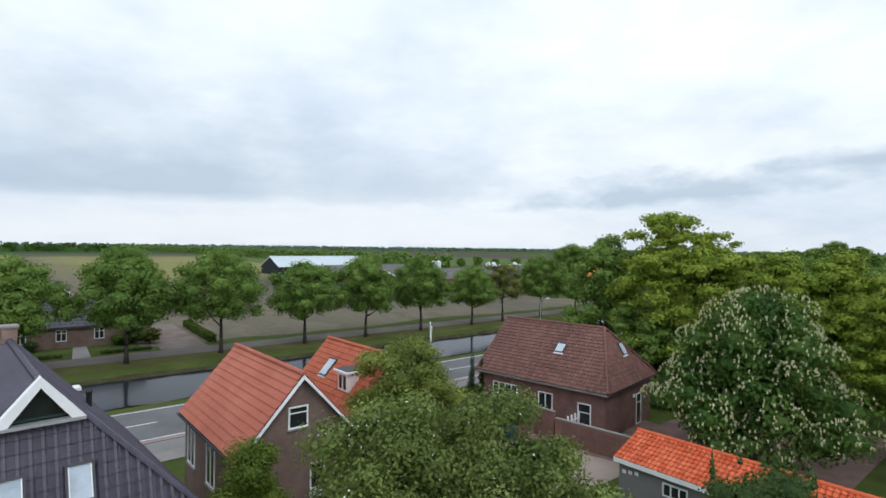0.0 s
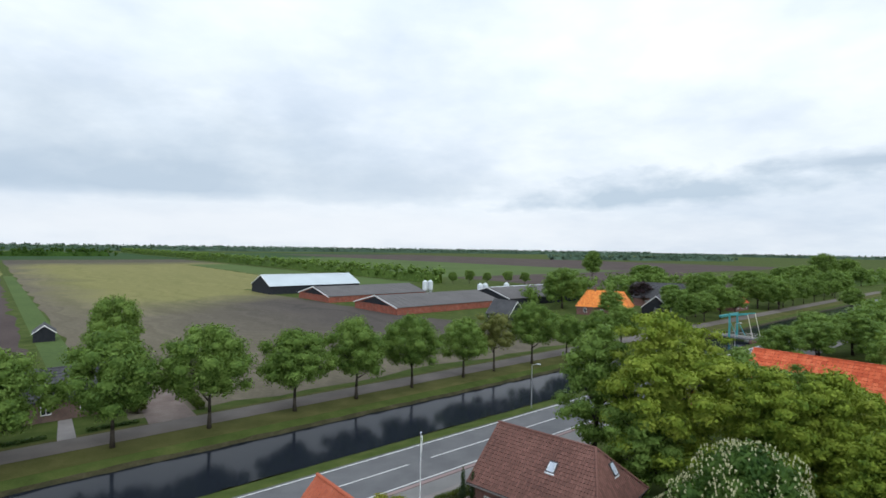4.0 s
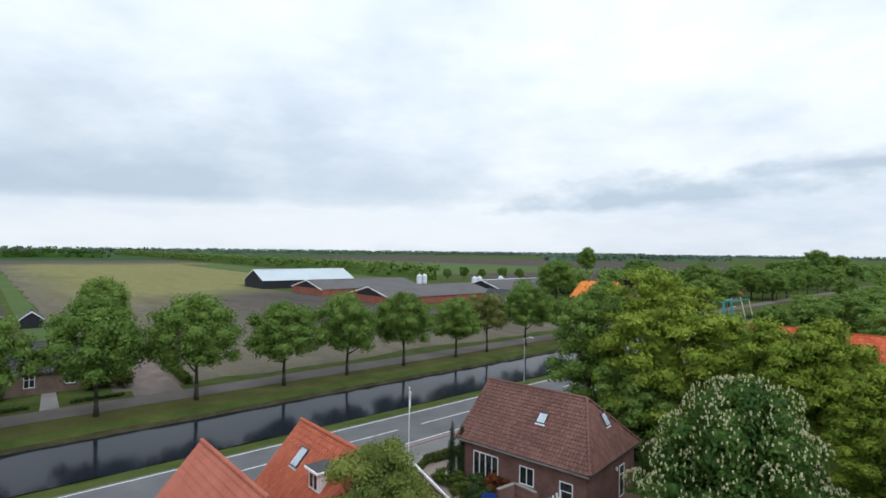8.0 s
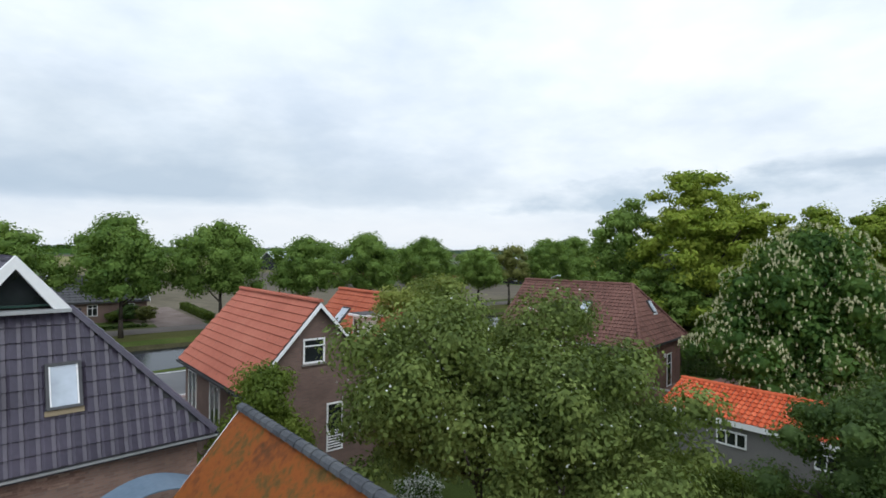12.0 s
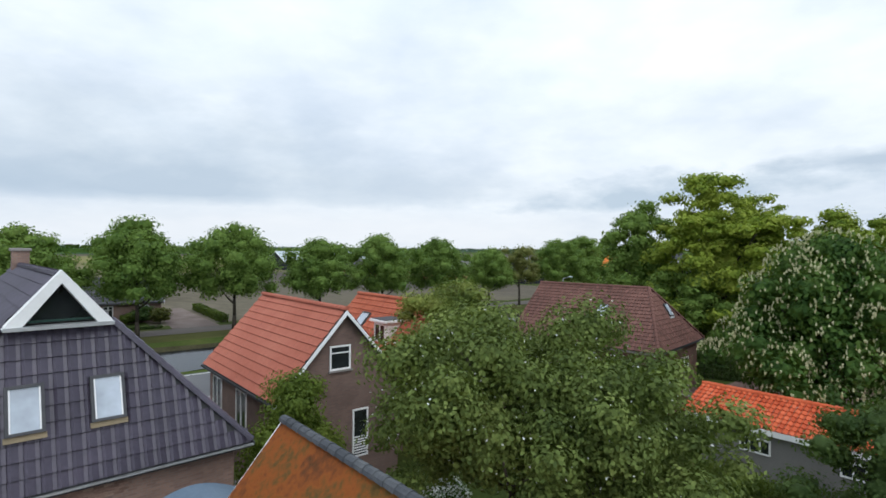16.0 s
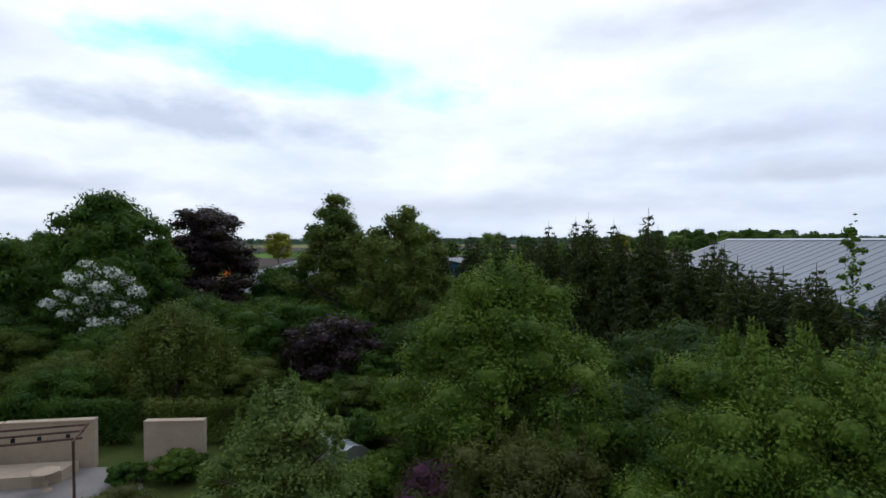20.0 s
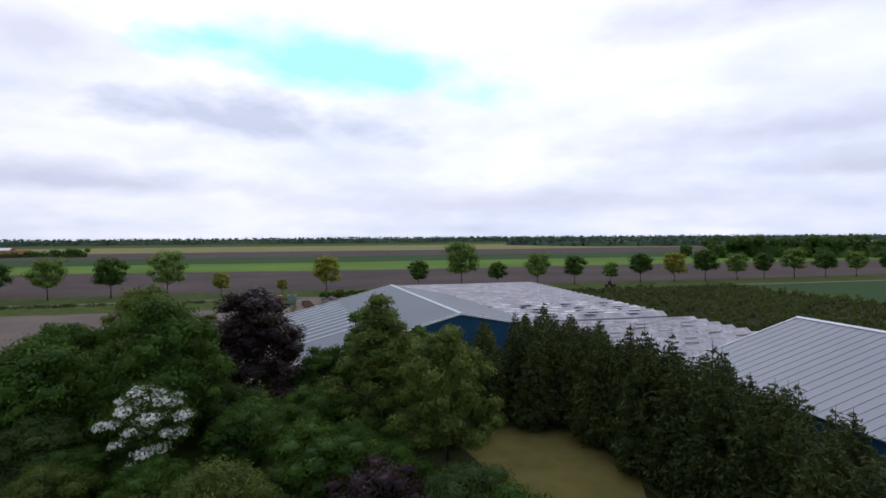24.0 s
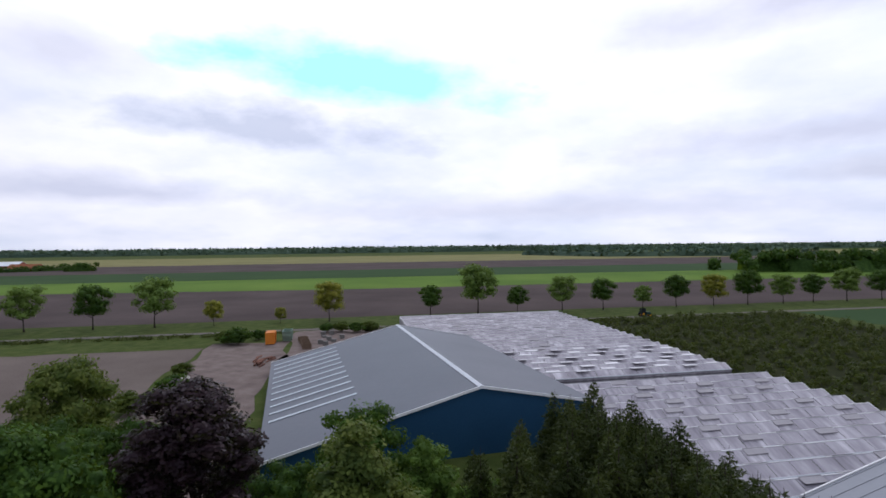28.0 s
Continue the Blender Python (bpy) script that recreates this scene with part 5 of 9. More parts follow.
window(hd, (0, -1.2, 0.05), (0, -1, 0), 0.9, 2.3, 1, 1, False, name="door")
part("wall_lamp", Geo().box(-0.12, 0, -0.75, -0.6, 2.2, 2.45, 0.02), M_WHITE, hd)

# E: long low shed with bright orange pantiles
he = thing("shed", at(27.4, 4.2, 0, 90), "low grey rendered shed with a bright orange pantile roof", "shed")
EX, EY, EZE, EZR = 11.3, 2.2, 2.28, 3.1
gable_walls(he, 0, EX, -EY, EY, EZE, EZR, M_GREYWALL)
re_ = hip_roof(he, 0, EX, -EY, EY, EZE, EZR, 0, 0, M_ORANGETILE, 0.24, 0.32, 0.055, M_WHITE, over=0.22)
part("fascia", Geo().box(-0.2, EX + 0.2, EY + 0.16, EY + 0.24, 1.98, 2.22), M_WHITE, re_)
verge_boards(he, EX + 0.16, -EY, EY, EZE - 0.05, EZR - 0.05, 0.22, M_WHITE, deep=0.2)
window(he, (8.9, EY, 1.05), (-1, 0, 0), 1.25, 0.66, 3, 0, False)
window(he, (5.2, EY, 1.05), (-1, 0, 0), 1.25, 0.66, 3, 0, False)
for k in range(3):
    part("vent_cover", Geo().box(10.2 + 0.35 * k, 10.4 + 0.35 * k, EY, EY + 0.03, 1.55 - 0.05 * k, 1.72 - 0.05 * k), M_WHITE, he)

# F: small steep shed, mossy orange tiles and dark ridge
hf = thing("shed", at(5.0, 7.0, 0, 90), "small steep shed with mossy rust-orange roofing and dark ridge tiles", "shed")
FX, FY, FZE, FZR = 8.1, 2.7, 2.5, 5.65
gable_walls(hf, 0, FX, -FY, FY, FZE, FZR, M_BRICK_BROWN)
slab, cap = Geo(), Geo()
for s in (1, -1):
    slab.prism([(-0.2, s * 3.0, 2.15), (FX + 0.2, s * 3.0, 2.15), (FX + 0.2, 0, FZR), (-0.2, 0, FZR)], (0, 0, 0.1))
rf_ = part("roof", slab, M_MOSSORANGE, hf)
ridge_row(rf_, (-0.2, 0, FZR + 0.1), (FX + 0.2, 0, FZR + 0.1), M_GREYTILE, RIDGES)
verge_boards(hf, FX + 0.2, -FY, FY, FZE + 0.02, FZR + 0.08, 0.3, M_WHITE, deep=0.12, out=0.03)

# J: grey tiled roof with white gablet boards, close below the camera's left
hj = thing("house", at(-6.0, 5.38, 0, 90), "outbuilding with weathered grey tiles and white gablet boards", "house")
JX, JY, JZE, JZR = 6.1, 3.1, 2.85, 6.63
gable_walls(hj, 0, JX, -JY, JY, JZE, JZR, M_BRICK_BROWN, True, False)
rj = hip_roof(hj, 0, JX, -JY, JY, JZE, JZR, 0, 1.45, M_GREYTILE, 0.3, 0.36, 0.02, M_DARKTILE, over=0.3, gab1=0.2, pieces="right")
for s in (-1, 1):
    part("verge_board", Geo().prism([(4.62, s * 0.62, 6.03), (4.62, s * 0.53, 6.03), (4.62, 0, 6.68), (4.62, 0, 6.81)], (0.12, 0, 0)), M_WHITE, rj)
verge_boards(hj, -0.36, -JY, JY, JZE, JZR, 0.3, M_WHITE, deep=0.15, out=0.05)

# I: old barn with rusty-brown pantiles and black boards
hi = thing("barn", at(-24.5, 16.0), "old barn with rust-brown pantiles, brick gable and black boarding", "barn")
IX, IY, IZE, IZR = 7.3, 2.5, 2.75, 4.5
gable_walls(hi, 0, IX, -IY, IY, IZE, IZR, M_BRICK_PALE)
ri = hip_roof(hi, 0, IX, -IY, IY, IZE, IZR, 0, 0, M_RUSTTILE, 0.2, 0.26, 0.045, M_WOOD, over=0.2)
for k in range(18):
    part("board", Geo().box(0.02 + 0.405 * k, 0.40 + 0.405 * k, -IY - 0.05, -IY - 0.015, 0.02, 2.65), M_DARKWOOD, hi)
part("fascia", Geo().box(-0.2, IX + 0.2, -IY - 0.25, -IY - 0.2, 2.5, 2.66), M_WHITE, hi)

# rusty lean-to roof between barn and house
lt = thing("lean_to", at(-21.8, 19.6), "lean-to with rusty and whitish corrugated iron sheets", "shed")
g = Geo()
for k in range(9):
    g = Geo()
    x = 0.5 * k
    pts = [(x + 0.5 * i / 6, 0.035 * math.cos(i * math.pi)) for i in range(7)]
    for i in range(6):
        a_, b_ = pts[i], pts[i + 1]
        g.add([(a_[0], 0, 2.3 + a_[1]), (b_[0], 0, 2.3 + b_[1]), (b_[0], 3.6, 2.9 + b_[1]), (a_[0], 3.6, 2.9 + a_[1])], [(0, 1, 2, 3)])
    part("roof_sheet", g, M_RUST if k % 2 else M_PALERUST, lt)
for x in (0.1, 2.25, 4.4):
    part("post", Geo().box(x - 0.06, x + 0.06, 0.1, 0.22, 0, 2.28), M_WOOD, lt)
part("wall", Geo().box(0, 4.5, 3.4, 3.6, 0, 2.8), M_BRICK_BROWN, lt)

# H: small old house with orange pantiles and two chimneys
hh = thing("house", at(-25.0, 31.3), "small brick house with old bright orange pantiles and end chimneys", "house")
HX, HY, HZE, HZR = 8.2, 3.7, 4.2, 7.3
gable_walls(hh, 0, HX, -HY, HY, HZE, HZR, M_BRICK_BROWN)
hip_roof(hh, 0, HX, -HY, HY, HZE, HZR, 0, 0, M_OLDORANGE, 0.24, 0.32, 0.04, M_WOOD, over=0.2)
chimney(hh, 0.5, 0, 6.6, 8.1, 0.8, M_BRICK_BROWN, False)
chimney(hh, HX - 0.5, 0, 6.6, 8.1, 0.8, M_BRICK_BROWN, False)
gutters(hh, 0, HX, -HY, HY, HZE, HZR, 0.2)
for yy in (-1.3, 0.3):
    window(hh, (HX, yy, 3.6), (0, 1, 0), 0.85, 1.25, 1, 1)
window(hh, (2.0, -HY, 1.0), (1, 0, 0), 1.0, 1.5, 2, 1)
ann = part("annex", Geo().box(1.2, 4.2, -HY - 3.0, -HY, 0, 2.4), M_BRICK_BROWN, hh)
part("annex_roof", Geo().prism([(1.0, -HY - 3.2, 2.35), (4.4, -HY - 3.2, 2.35), (2.7, -HY - 3.2, 3.5)], (0, 3.2, 0)), M_RUSTTILE, ann)
part("flue", Geo().lathe(2.0, -HY - 2.0, [(0.14, 2.9), (0.14, 4.2), (0.22, 4.22), (0.22, 4.3)], 8), M_STEEL, ann)

# K: large brown-red farmhouse
hk = thing("farmhouse", at(-37.0, 8.0, 0, 90), "large farmhouse with a long brown-red tile roof", "house")
gable_walls(hk, 0, 17.3, -5.7, 5.7, 3.2, 8.5, M_BRICK_RED, False, True)
rk = hip_roof(hk, 0, 17.3, -5.7, 5.7, 3.2, 8.5, 4.6, 0, M_BROWNTILE, 0.3, 0.36, 0.025, M_DARKTILE, gab0=0.12)
part("gable_board", Geo().prism([(4.5, -0.75, 7.9), (4.5, 0.75, 7.9), (4.5, 0, 8.75)], (0.1, 0, 0)), M_WHITE, rk)
kup = Vector((0, 5.7, 5.3)).normalized()
for xx, r, w_, h in ((9.4, 3.3, 1.1, 1.3), (12.6, 3.6, 0.6, 0.7)):
    roof_window(rk, Vector((xx, -6.05, 2.88)) + kup * r, (1, 0, 0), kup, w_, h, False)
gable_walls(hk, 17.3, 25.3, -5.2, 5.2, 3.2, 7.6, M_BRICK_RED, False, False)
rk2 = hip_roof(hk, 17.3, 25.3, -5.2, 5.2, 3.2, 7.6, 0, 3.6, M_BROWNTILE, 0.3, 0.36, 0.025, M_DARKTILE, name="front_roof", over=0.3)
kup2 = Vector((0, 5.2, 4.4)).normalized()
for xx, r in ((20.4, 4.3), (18.6, 1.3)):
    roof_window(rk2, Vector((xx, -5.5, 2.95)) + kup2 * r, (1, 0, 0), kup2, 0.8, 1.0, False)
chimney(hk, 21.2, 0, 7.2, 8.15, 0.5, M_BRICK_BROWN, False)


def plain_house(u, v, turn, length, half, ze, zr, wall, roof, label, hip=0.0, wins=3, name="house", tw=0.6, th=0.6, over=0.3, chim=True):
    """A simple neighbour further off."""
    ob = thing(name, at(u, v, 0, turn), label, "house")
    gable_walls(ob, 0, length, -half, half, ze, zr, wall, not hip, not hip)
    hip_roof(ob, 0, length, -half, half, ze, zr, hip, hip, roof, tw, th, 0.03, M_DARKTILE, over=over, fine=False)
    if not hip:
        verge_boards(ob, -over - 0.06, -half, half, ze - 0.05, zr - 0.05, over, M_WHITE)
        verge_boards(ob, length + over, -half, half, ze - 0.05, zr - 0.05, over, M_WHITE)
    for k in range(wins):
        x = length * (k + 0.5) / wins
        window(ob, (x - 0.55, -half, 0.9), (1, 0, 0), 1.1, 1.4, 2, 1)
        if k != wins // 2:
            window(ob, (x + 0.55, half, 0.9), (-1, 0, 0), 1.1, 1.4, 2, 1)
    window(ob, (0, 0.55, ze * 0.5), (0, -1, 0), 1.1, 1.3, 2, 1)
    window(ob, (length, -0.55, ze * 0.5), (0, 1, 0), 1.1, 1.3, 2, 1)
    if chim:
        chimney(ob, length * 0.3, 0, zr - 0.5, zr + 0.9, 0.6, wall)
    return ob


# N: orange-roofed house behind the oak, and others along the street
plain_house(90, 5, 90, 26, 5.5, 3.0, 7.4, M_BRICK_RED, M_ORANGETILE, "brick house with a large orange tile roof among trees")
# across the canal
plain_house(-4, 86, 0, 20, 5, 2.8, 5.6, M_BRICK_BROWN, M_DARKTILE, "low brick farmhouse with a dark roof across the canal", wins=5)
plain_house(-20, 110, 90, 26, 7, 2.8, 6.0, M_DARKWOOD, M_DARKTILE, "long dark barn behind the farmhouse", name="barn", chim=False)
plain_house(-30, 92, 0, 14, 4.5, 2.9, 6.2, M_BRICK_BROWN, M_DARKTILE, "brick bungalow with white windows across the canal", wins=5)
plain_house(-44, 84, 90, 11, 4.5, 3.0, 7.6, M_BRICK_BROWN, M_DARKTILE, "brick house with a dark steep roof and white verges")
plain_house(-38, 91, 0, 7, 4, 2.8, 6.0, M_BRICK_BROWN, M_DARKTILE, "small brick house with white window frames across the canal", wins=3, chim=False)
plain_house(-62, 90, 90, 12, 4.5, 3.0, 7.2, M_BRICK_RED, M_DARKTILE, "house with a dark steep roof and white gable boards")
plain_house(-90, 92, 0, 14, 5, 3.0, 7.0, M_BRICK_RED, M_RUSTTILE, "brick house with a rusty red roof across the canal")
plain_house(-130, 92, 0, 14, 5, 3.0, 7.0, M_BRICK_RED, M_DARKTILE, "brick house across the canal")
plain_house(159, 111, -66.8, 17, 6, 3.0, 8.0, M_BRICK_RED, M_BRIGHTORANGE, "farmhouse with a bright orange roof across the canal", hip=2.5)
plain_house(172, 90, 24, 12, 4.5, 3.0, 6.8, M_DARKWOOD, M_DARKTILE, "dark barn beside the orange-roofed farm", name="barn", chim=False)
plain_house(120, 106, 90, 9, 3.5, 2.6, 6.5, M_DARKWOOD, M_DARKTILE, "small black shed with white verges", name="shed", chim=False)
plain_house(210, 84, 0, 12, 5, 3.0, 7.0, M_BRICK_RED, M_ORANGETILE, "house with an orange roof by the bridge")
plain_house(205, 116, -66.8, 30, 8, 3.5, 9.0, M_BRICK_RED, M_DARKTILE, "long farm building with a grey roof", name="barn", chim=False)
plain_house(330, 150, 20, 30, 9, 3.5, 8.0, M_BRICK_RED, M_DARKTILE, "farm with a dark roof far off", name="barn", chim=False)
plain_house(125, -12, 0, 16, 6, 3.0, 7.5, M_BRICK_RED, M_RUSTTILE, "house with a red-brown roof along the street")
plain_house(150, 22, 0, 12, 5, 3.0, 7.0, M_BRICK_RED, M_REDTILE, "house with a red roof along the street")


def metal_hall(name, m, x1, yl, yr, zl, zr_, zrid, wall, roof, label, ribs=1.0, trim=True):
    """A sheet-clad hall: ridge along x at y = 0, eaves at y = yl (left, positive) and -yr."""
    ob = thing(name, m, label, "hall")
    t = 0.2
    for xx in (0, x1 - t):
        part("gable_wall", Geo().prism([(xx, -yr, 0), (xx, yl, 0), (xx, yl, zl - 0.1), (xx, 0, zrid - 0.1), (xx, -yr, zr_ - 0.1)], (t, 0, 0)), wall, ob)
    part("wall", Geo().box(t, x1 - t, yl - t, yl, 0, zl - 0.1), wall, ob)
    part("wall", Geo().box(t, x1 - t, -yr, -yr + t, 0, zr_ - 0.1), wall, ob)
    for y, z in ((yl, zl), (-yr, zr_)):
        sy = 1 if y > 0 else -1
        g_ = Geo()
        g_.prism([(-0.25, y + 0.3 * sy, z), (x1 + 0.25, y + 0.3 * sy, z), (x1 + 0.25, 0, zrid), (-0.25, 0, zrid)], (0, 0, 0.10))
        rf = part("roof", g_, roof, ob)
        n = int(x1 / ribs)
        rib = mesh_of("rib", Geo().beam((0, y + 0.3 * sy, z + 0.11), (0, 0, zrid + 0.11), 0.09, 0.05), roof)
        for k in range(n + 1):
            r_ = new("rib", rib)
            r_.parent = rf
            r_.location = (x1 * k / n, 0, 0)
    if trim:
        for xx in (-0.3, x1 + 0.2):
            for y, z in ((yl, zl), (-yr, zr_)):
                sy = 1 if y > 0 else -1
                part("verge_trim", Geo().prism([(xx, y + 0.35 * sy, z - 0.12), (xx, y + 0.35 * sy, z + 0.19), (xx, 0, zrid + 0.19), (xx, 0, zrid - 0.12)], (0.12, 0, 0)), M_WHITE, ob)
        part("ridge_cap", Geo().prism([(-0.3, -0.35, zrid + 0.08), (-0.3, 0.35, zrid + 0.08), (-0.3, 0, zrid + 0.24)], (x1 + 0.6, 0, 0)), M_STRIP, ob)
    return ob


# big halls behind the garden
metal_hall("hall", at(-53, -49.8, 0, 90), 37.8, 15.2, 15.2, 4.7, 4.7, 9.2, M_BLUE, M_METAL, "large hall with a ribbed grey metal roof and blue gables", 1.0)
G_ANG = math.degrees(math.atan2(-32.2, 34.3))
Gh = metal_hall("hall", pose(33.93, -68.68, 0, 0, 0, G_ANG), 47.0, 23.3, 14.2, 1.8, 4.6, 7.57, M_BLUE, M_DULLMETAL, "wide hall with grey metal roof, blue gable and pale strips", 47.0)
for k in range(11):
    x = 12 + 3.15 * k
    f0, f1 = 0.52, 0.97
    part("light_strip", Geo().beam((x, 23.6 * f1, 7.57 - 5.77 * f1 + 0.16), (x, 23.6 * f0, 7.57 - 5.77 * f0 + 0.14), 0.55, 0.05), M_PALEMETAL, Gh)

# far barns across the canal
metal_hall("barn", at(96, 240), 46, 10.5, 10.5, 3.6, 3.6, 8.2, M_DARKWOOD, M_PALEMETAL, "black boarded barn with a pale metal roof", 2.0)
for v in (198, 153):
    b_ = metal_hall("stable", at(101, v), 48, 13, 13, 2.4, 2.4, 5.4, M_BRICK_RED2, M_DARKROOF, "low red brick stable with a dark fibre-cement roof", 2.5, False)
    part("gable_boarding", Geo().prism([(-0.05, -9, 2.6), (-0.05, 9, 2.6), (-0.05, 0, 5.0)], (-0.05, 0, 0)), M_DARKWOOD, b_)
    for s in (-1, 1):
        part("verge_trim", Geo().prism([(-0.4, s * 13.3, 2.1), (-0.4, s * 13.3, 2.45), (-0.4, 0, 5.6), (-0.4, 0, 5.25)], (0.12, 0, 0)), M_WHITE, b_)
metal_hall("stable", at(152, 150), 45, 12, 12, 2.8, 2.8, 6.4, M_DARKWOOD, M_DARKROOF, "dark stable with a grey roof", 2.5)
for k, (u, v) in enumerate(((150, 187), (153, 187), (158, 160), (161, 160), (172, 158))):
    silo = thing("silo", at(u, v), "pale metal feed silo on legs", "silo", "feed silos")
    part("tank", Geo().lathe(0, 0, [(0.3, 1.6), (1.2, 3.2), (1.2, 6.6), (0.3, 7.4)], 12), M_STRIP, silo, smooth=False)
    for i in range(4):
        a_ = math.pi / 4 + i * math.pi / 2
        part("leg", Geo().beam((math.cos(a_) * 1.1, math.sin(a_) * 1.1, 0), (math.cos(a_) * 1.1, math.sin(a_) * 1.1, 3.3), 0.1), M_STEEL, silo)

# ---- trees of the far bank, one row ----


def stand(name, x, y, meshes, label, category="tree", group="", s=1.0, turn=0.0, sz=None):
    ob = plant(name, pose(x, y, 0, 0, 0, turn), meshes, label, category, group)
    ob.scale = (s, s, sz or s)
    return ob


STREET = [tree_meshes(100 + k, 11.8 + 0.5 * k, 5.0, 2.7, L_STREET, 26000, 0.125, 50, 0.24, "egg", 0.30, 0.6) for k in range(3)]
STREETFAR = [tree_meshes(110 + k, 12.0 + k, 4.8, 2.4, L_STREET, 10000, 0.19, 40, 0.24, "egg", 0.31, 0.6) for k in range(2)]
rnd = random.Random(4)
for k, u in enumerate((0.5, 10.8, 20.8, 31.7, 41.2, 51.3, 62.3, 69.8, 80.3, 91.2, 102, 112)):
    p = W(u, 66.9)
    s = rnd.uniform(0.87, 0.98) if u > 28 else rnd.uniform(1.0, 1.07)
    s *= 0.8 if u > 85 else 1.0
    if 68 < u < 72:
        mm = tree_meshes(131, 12.5, 4.2, 3.2, L_SPARSE, 6500, 0.15, 26, 0.24, "dome", 0.38, 0.8)
        lab = "sparse yellow-green tree coming into leaf on the canal bank"
    else:
        mm, lab = STREET[k % 3], "round-crowned green linden on the canal bank"
    stand("tree", p.x, p.y, mm, lab, "tree", "canal bank trees", s, rnd.uniform(0, 360), s * (1.04 if u > 28 else 1.05))
for k, u in enumerate((-182, -171, -160, -149, -138, -127, -116, -105, -94, -83, -72, -61, -50, 160, 172, 184, 196, 228, 240, 244, 256, 270, 285, 300, 318, 336)):
    p = W(u, 66.9 if u < 0 else 74)
    s = rnd.uniform(1.0, 1.2) if u < 0 else rnd.uniform(0.75, 0.95)
    stand("tree", p.x, p.y, STREETFAR[k % 2], "green tree along the canal far off", "tree", "far canal trees", s, rnd.uniform(0, 360), s * (1.06 if u < 0 else 1.0))
BIGGREEN = tree_meshes(140, 16.0, 6.6, 2.6, L_STREET, 20000, 0.2, 40, 0.35, "dome", 0.34, 0.6)
stand("tree", -62.9, 40.4, BIGGREEN, "large full green tree across the canal")
stand("tree", -53.0, 47.8, STREET[1], "tall green tree across the canal", s=1.1)
p = W(-41.5, 79.5)
stand("tree", p.x, p.y, STREETFAR[1], "low round green tree before a house across the canal", s=0.72)
for u_, v_, s_ in ((-12, 82, 0.85), (-24, 82, 0.9), (-7, 77, 0.7), (-28, 80, 0.62)):
    p = W(u_, v_)
    stand("tree", p.x, p.y, STREETFAR[0], "dark leafy garden tree before the bungalow", s=s_, turn=u_ * 20)
stand("tree", -66, 52, STREETFAR[0], "green tree in a garden across the canal", s=1.0)
stand("tree", -78, 30, STREETFAR[1], "green garden tree across the canal", s=0.8)
for x_, y_, s_ in ((2.9, 325, 0.62), (13, 330, 0.72), (24, 333, 0.6), (37, 331, 0.7), (47, 327, 0.66), (56, 280, 0.8), (62, 286, 0.7)):
    stand("tree", x_, y_, STREETFAR[1], "round green tree behind the farm barns", s=s_, turn=x_ * 9)
for x_, y_, s_ in ((48.7, 242, 1.0), (55, 248, 0.8), (90, 248, 1.05), (97, 256, 0.9), (81, 196, 0.85), (93, 198, 1.0), (146, 256, 1.1), (152, 262, 0.95), (185, 300, 1.2), (191, 288, 1.35), (197, 276, 1.1), (170, 290, 1.0)):
    stand("tree", x_, y_, STREETFAR[int(x_) % 2], "full dark green tree in the village by the bridge", s=s_, turn=x_ * 7 % 360)
for u_, v_, s_ in ((171, 30, 0.9), (186, 27, 0.8), (204, 29, 0.9), (216, 26, 1.0)):
    p = W(u_, v_)
    stand("tree", p.x, p.y, STREETFAR[0], "green garden tree beside the street far off", s=s_, turn=u_)
stand("tree", 99.5, 371, STREETFAR[0], "tall single tree on the far plain", s=1.5, sz=1.9)
for x_, y_, mesh_, s_, z_, lab in (
    (42.6, 200, BIGGREEN, 1.1, 1.0, "broad dark green tree before the farm"), (51, 167, STREETFAR[0], 0.85, 0.85, "round dark green tree before the orange roof"),
    (103, 286, STREETFAR[1], 1.5, 1.25, "dark green tree behind the farm"), (112, 290, STREETFAR[0], 1.4, 1.2, "dark green tree behind the farm"),
    (95, 197, BIGGREEN, 1.0, 0.95, "large round chestnut by the bridge"), (74, 174, STREETFAR[1], 1.0, 0.85, "round green tree by the bridge"), (83, 180, STREETFAR[0], 0.8, 0.7, "round green tree by the bridge"),
    (121, 210, STREETFAR[0], 1.3, 1.15, "dark green tree beyond the bridge"), (136, 245, STREETFAR[1], 1.4, 1.15, "dark green tree beyond the bridge"), (128, 208, STREETFAR[1], 1.1, 1.0, "dark green tree beyond the bridge"),
    (63, 102, STREETFAR[0], 0.85, 0.75, "dark green tree beside the road"), (80, 116, STREETFAR[1], 1.1, 0.8, "dark green tree beside the road"), (88, 117, STREETFAR[0], 1.2, 0.85, "dark green tree beside the road"), (96, 120, STREETFAR[1], 1.2, 0.85, "dark green tree beside the road"), (104, 122, STREETFAR[0], 1.3, 0.9, "dark green tree beside the road"), (74, 108, STREETFAR[1], 0.9, 0.72, "dark green tree beside the road"), (100, 108, STREETFAR[1], 1.1, 0.8, "dark green tree beside the road"), (112, 132, STREETFAR[1], 1.2, 0.85, "dark green tree beside the road"),
):
    stand("tree", x_, y_, mesh_, lab, "tree", "", s_, x_ * 23 % 360, z_)
stand("tree", 78, 218, tree_meshes(141, 10.5, 5.2, 1.0, L_PURPLE, 9000, 0.2, 30, 0.3, "round", 0.36, 0.65), "dark purple-leaved beech by the farm")
stand("tree", -60.5, 96.5, BIGGREEN, "broad dark green tree at the edge of a field", s=0.70, turn=40, sz=0.82)
stand("tree", -57, 93, STREETFAR[0], "green tree at the edge of a field", s=0.7)

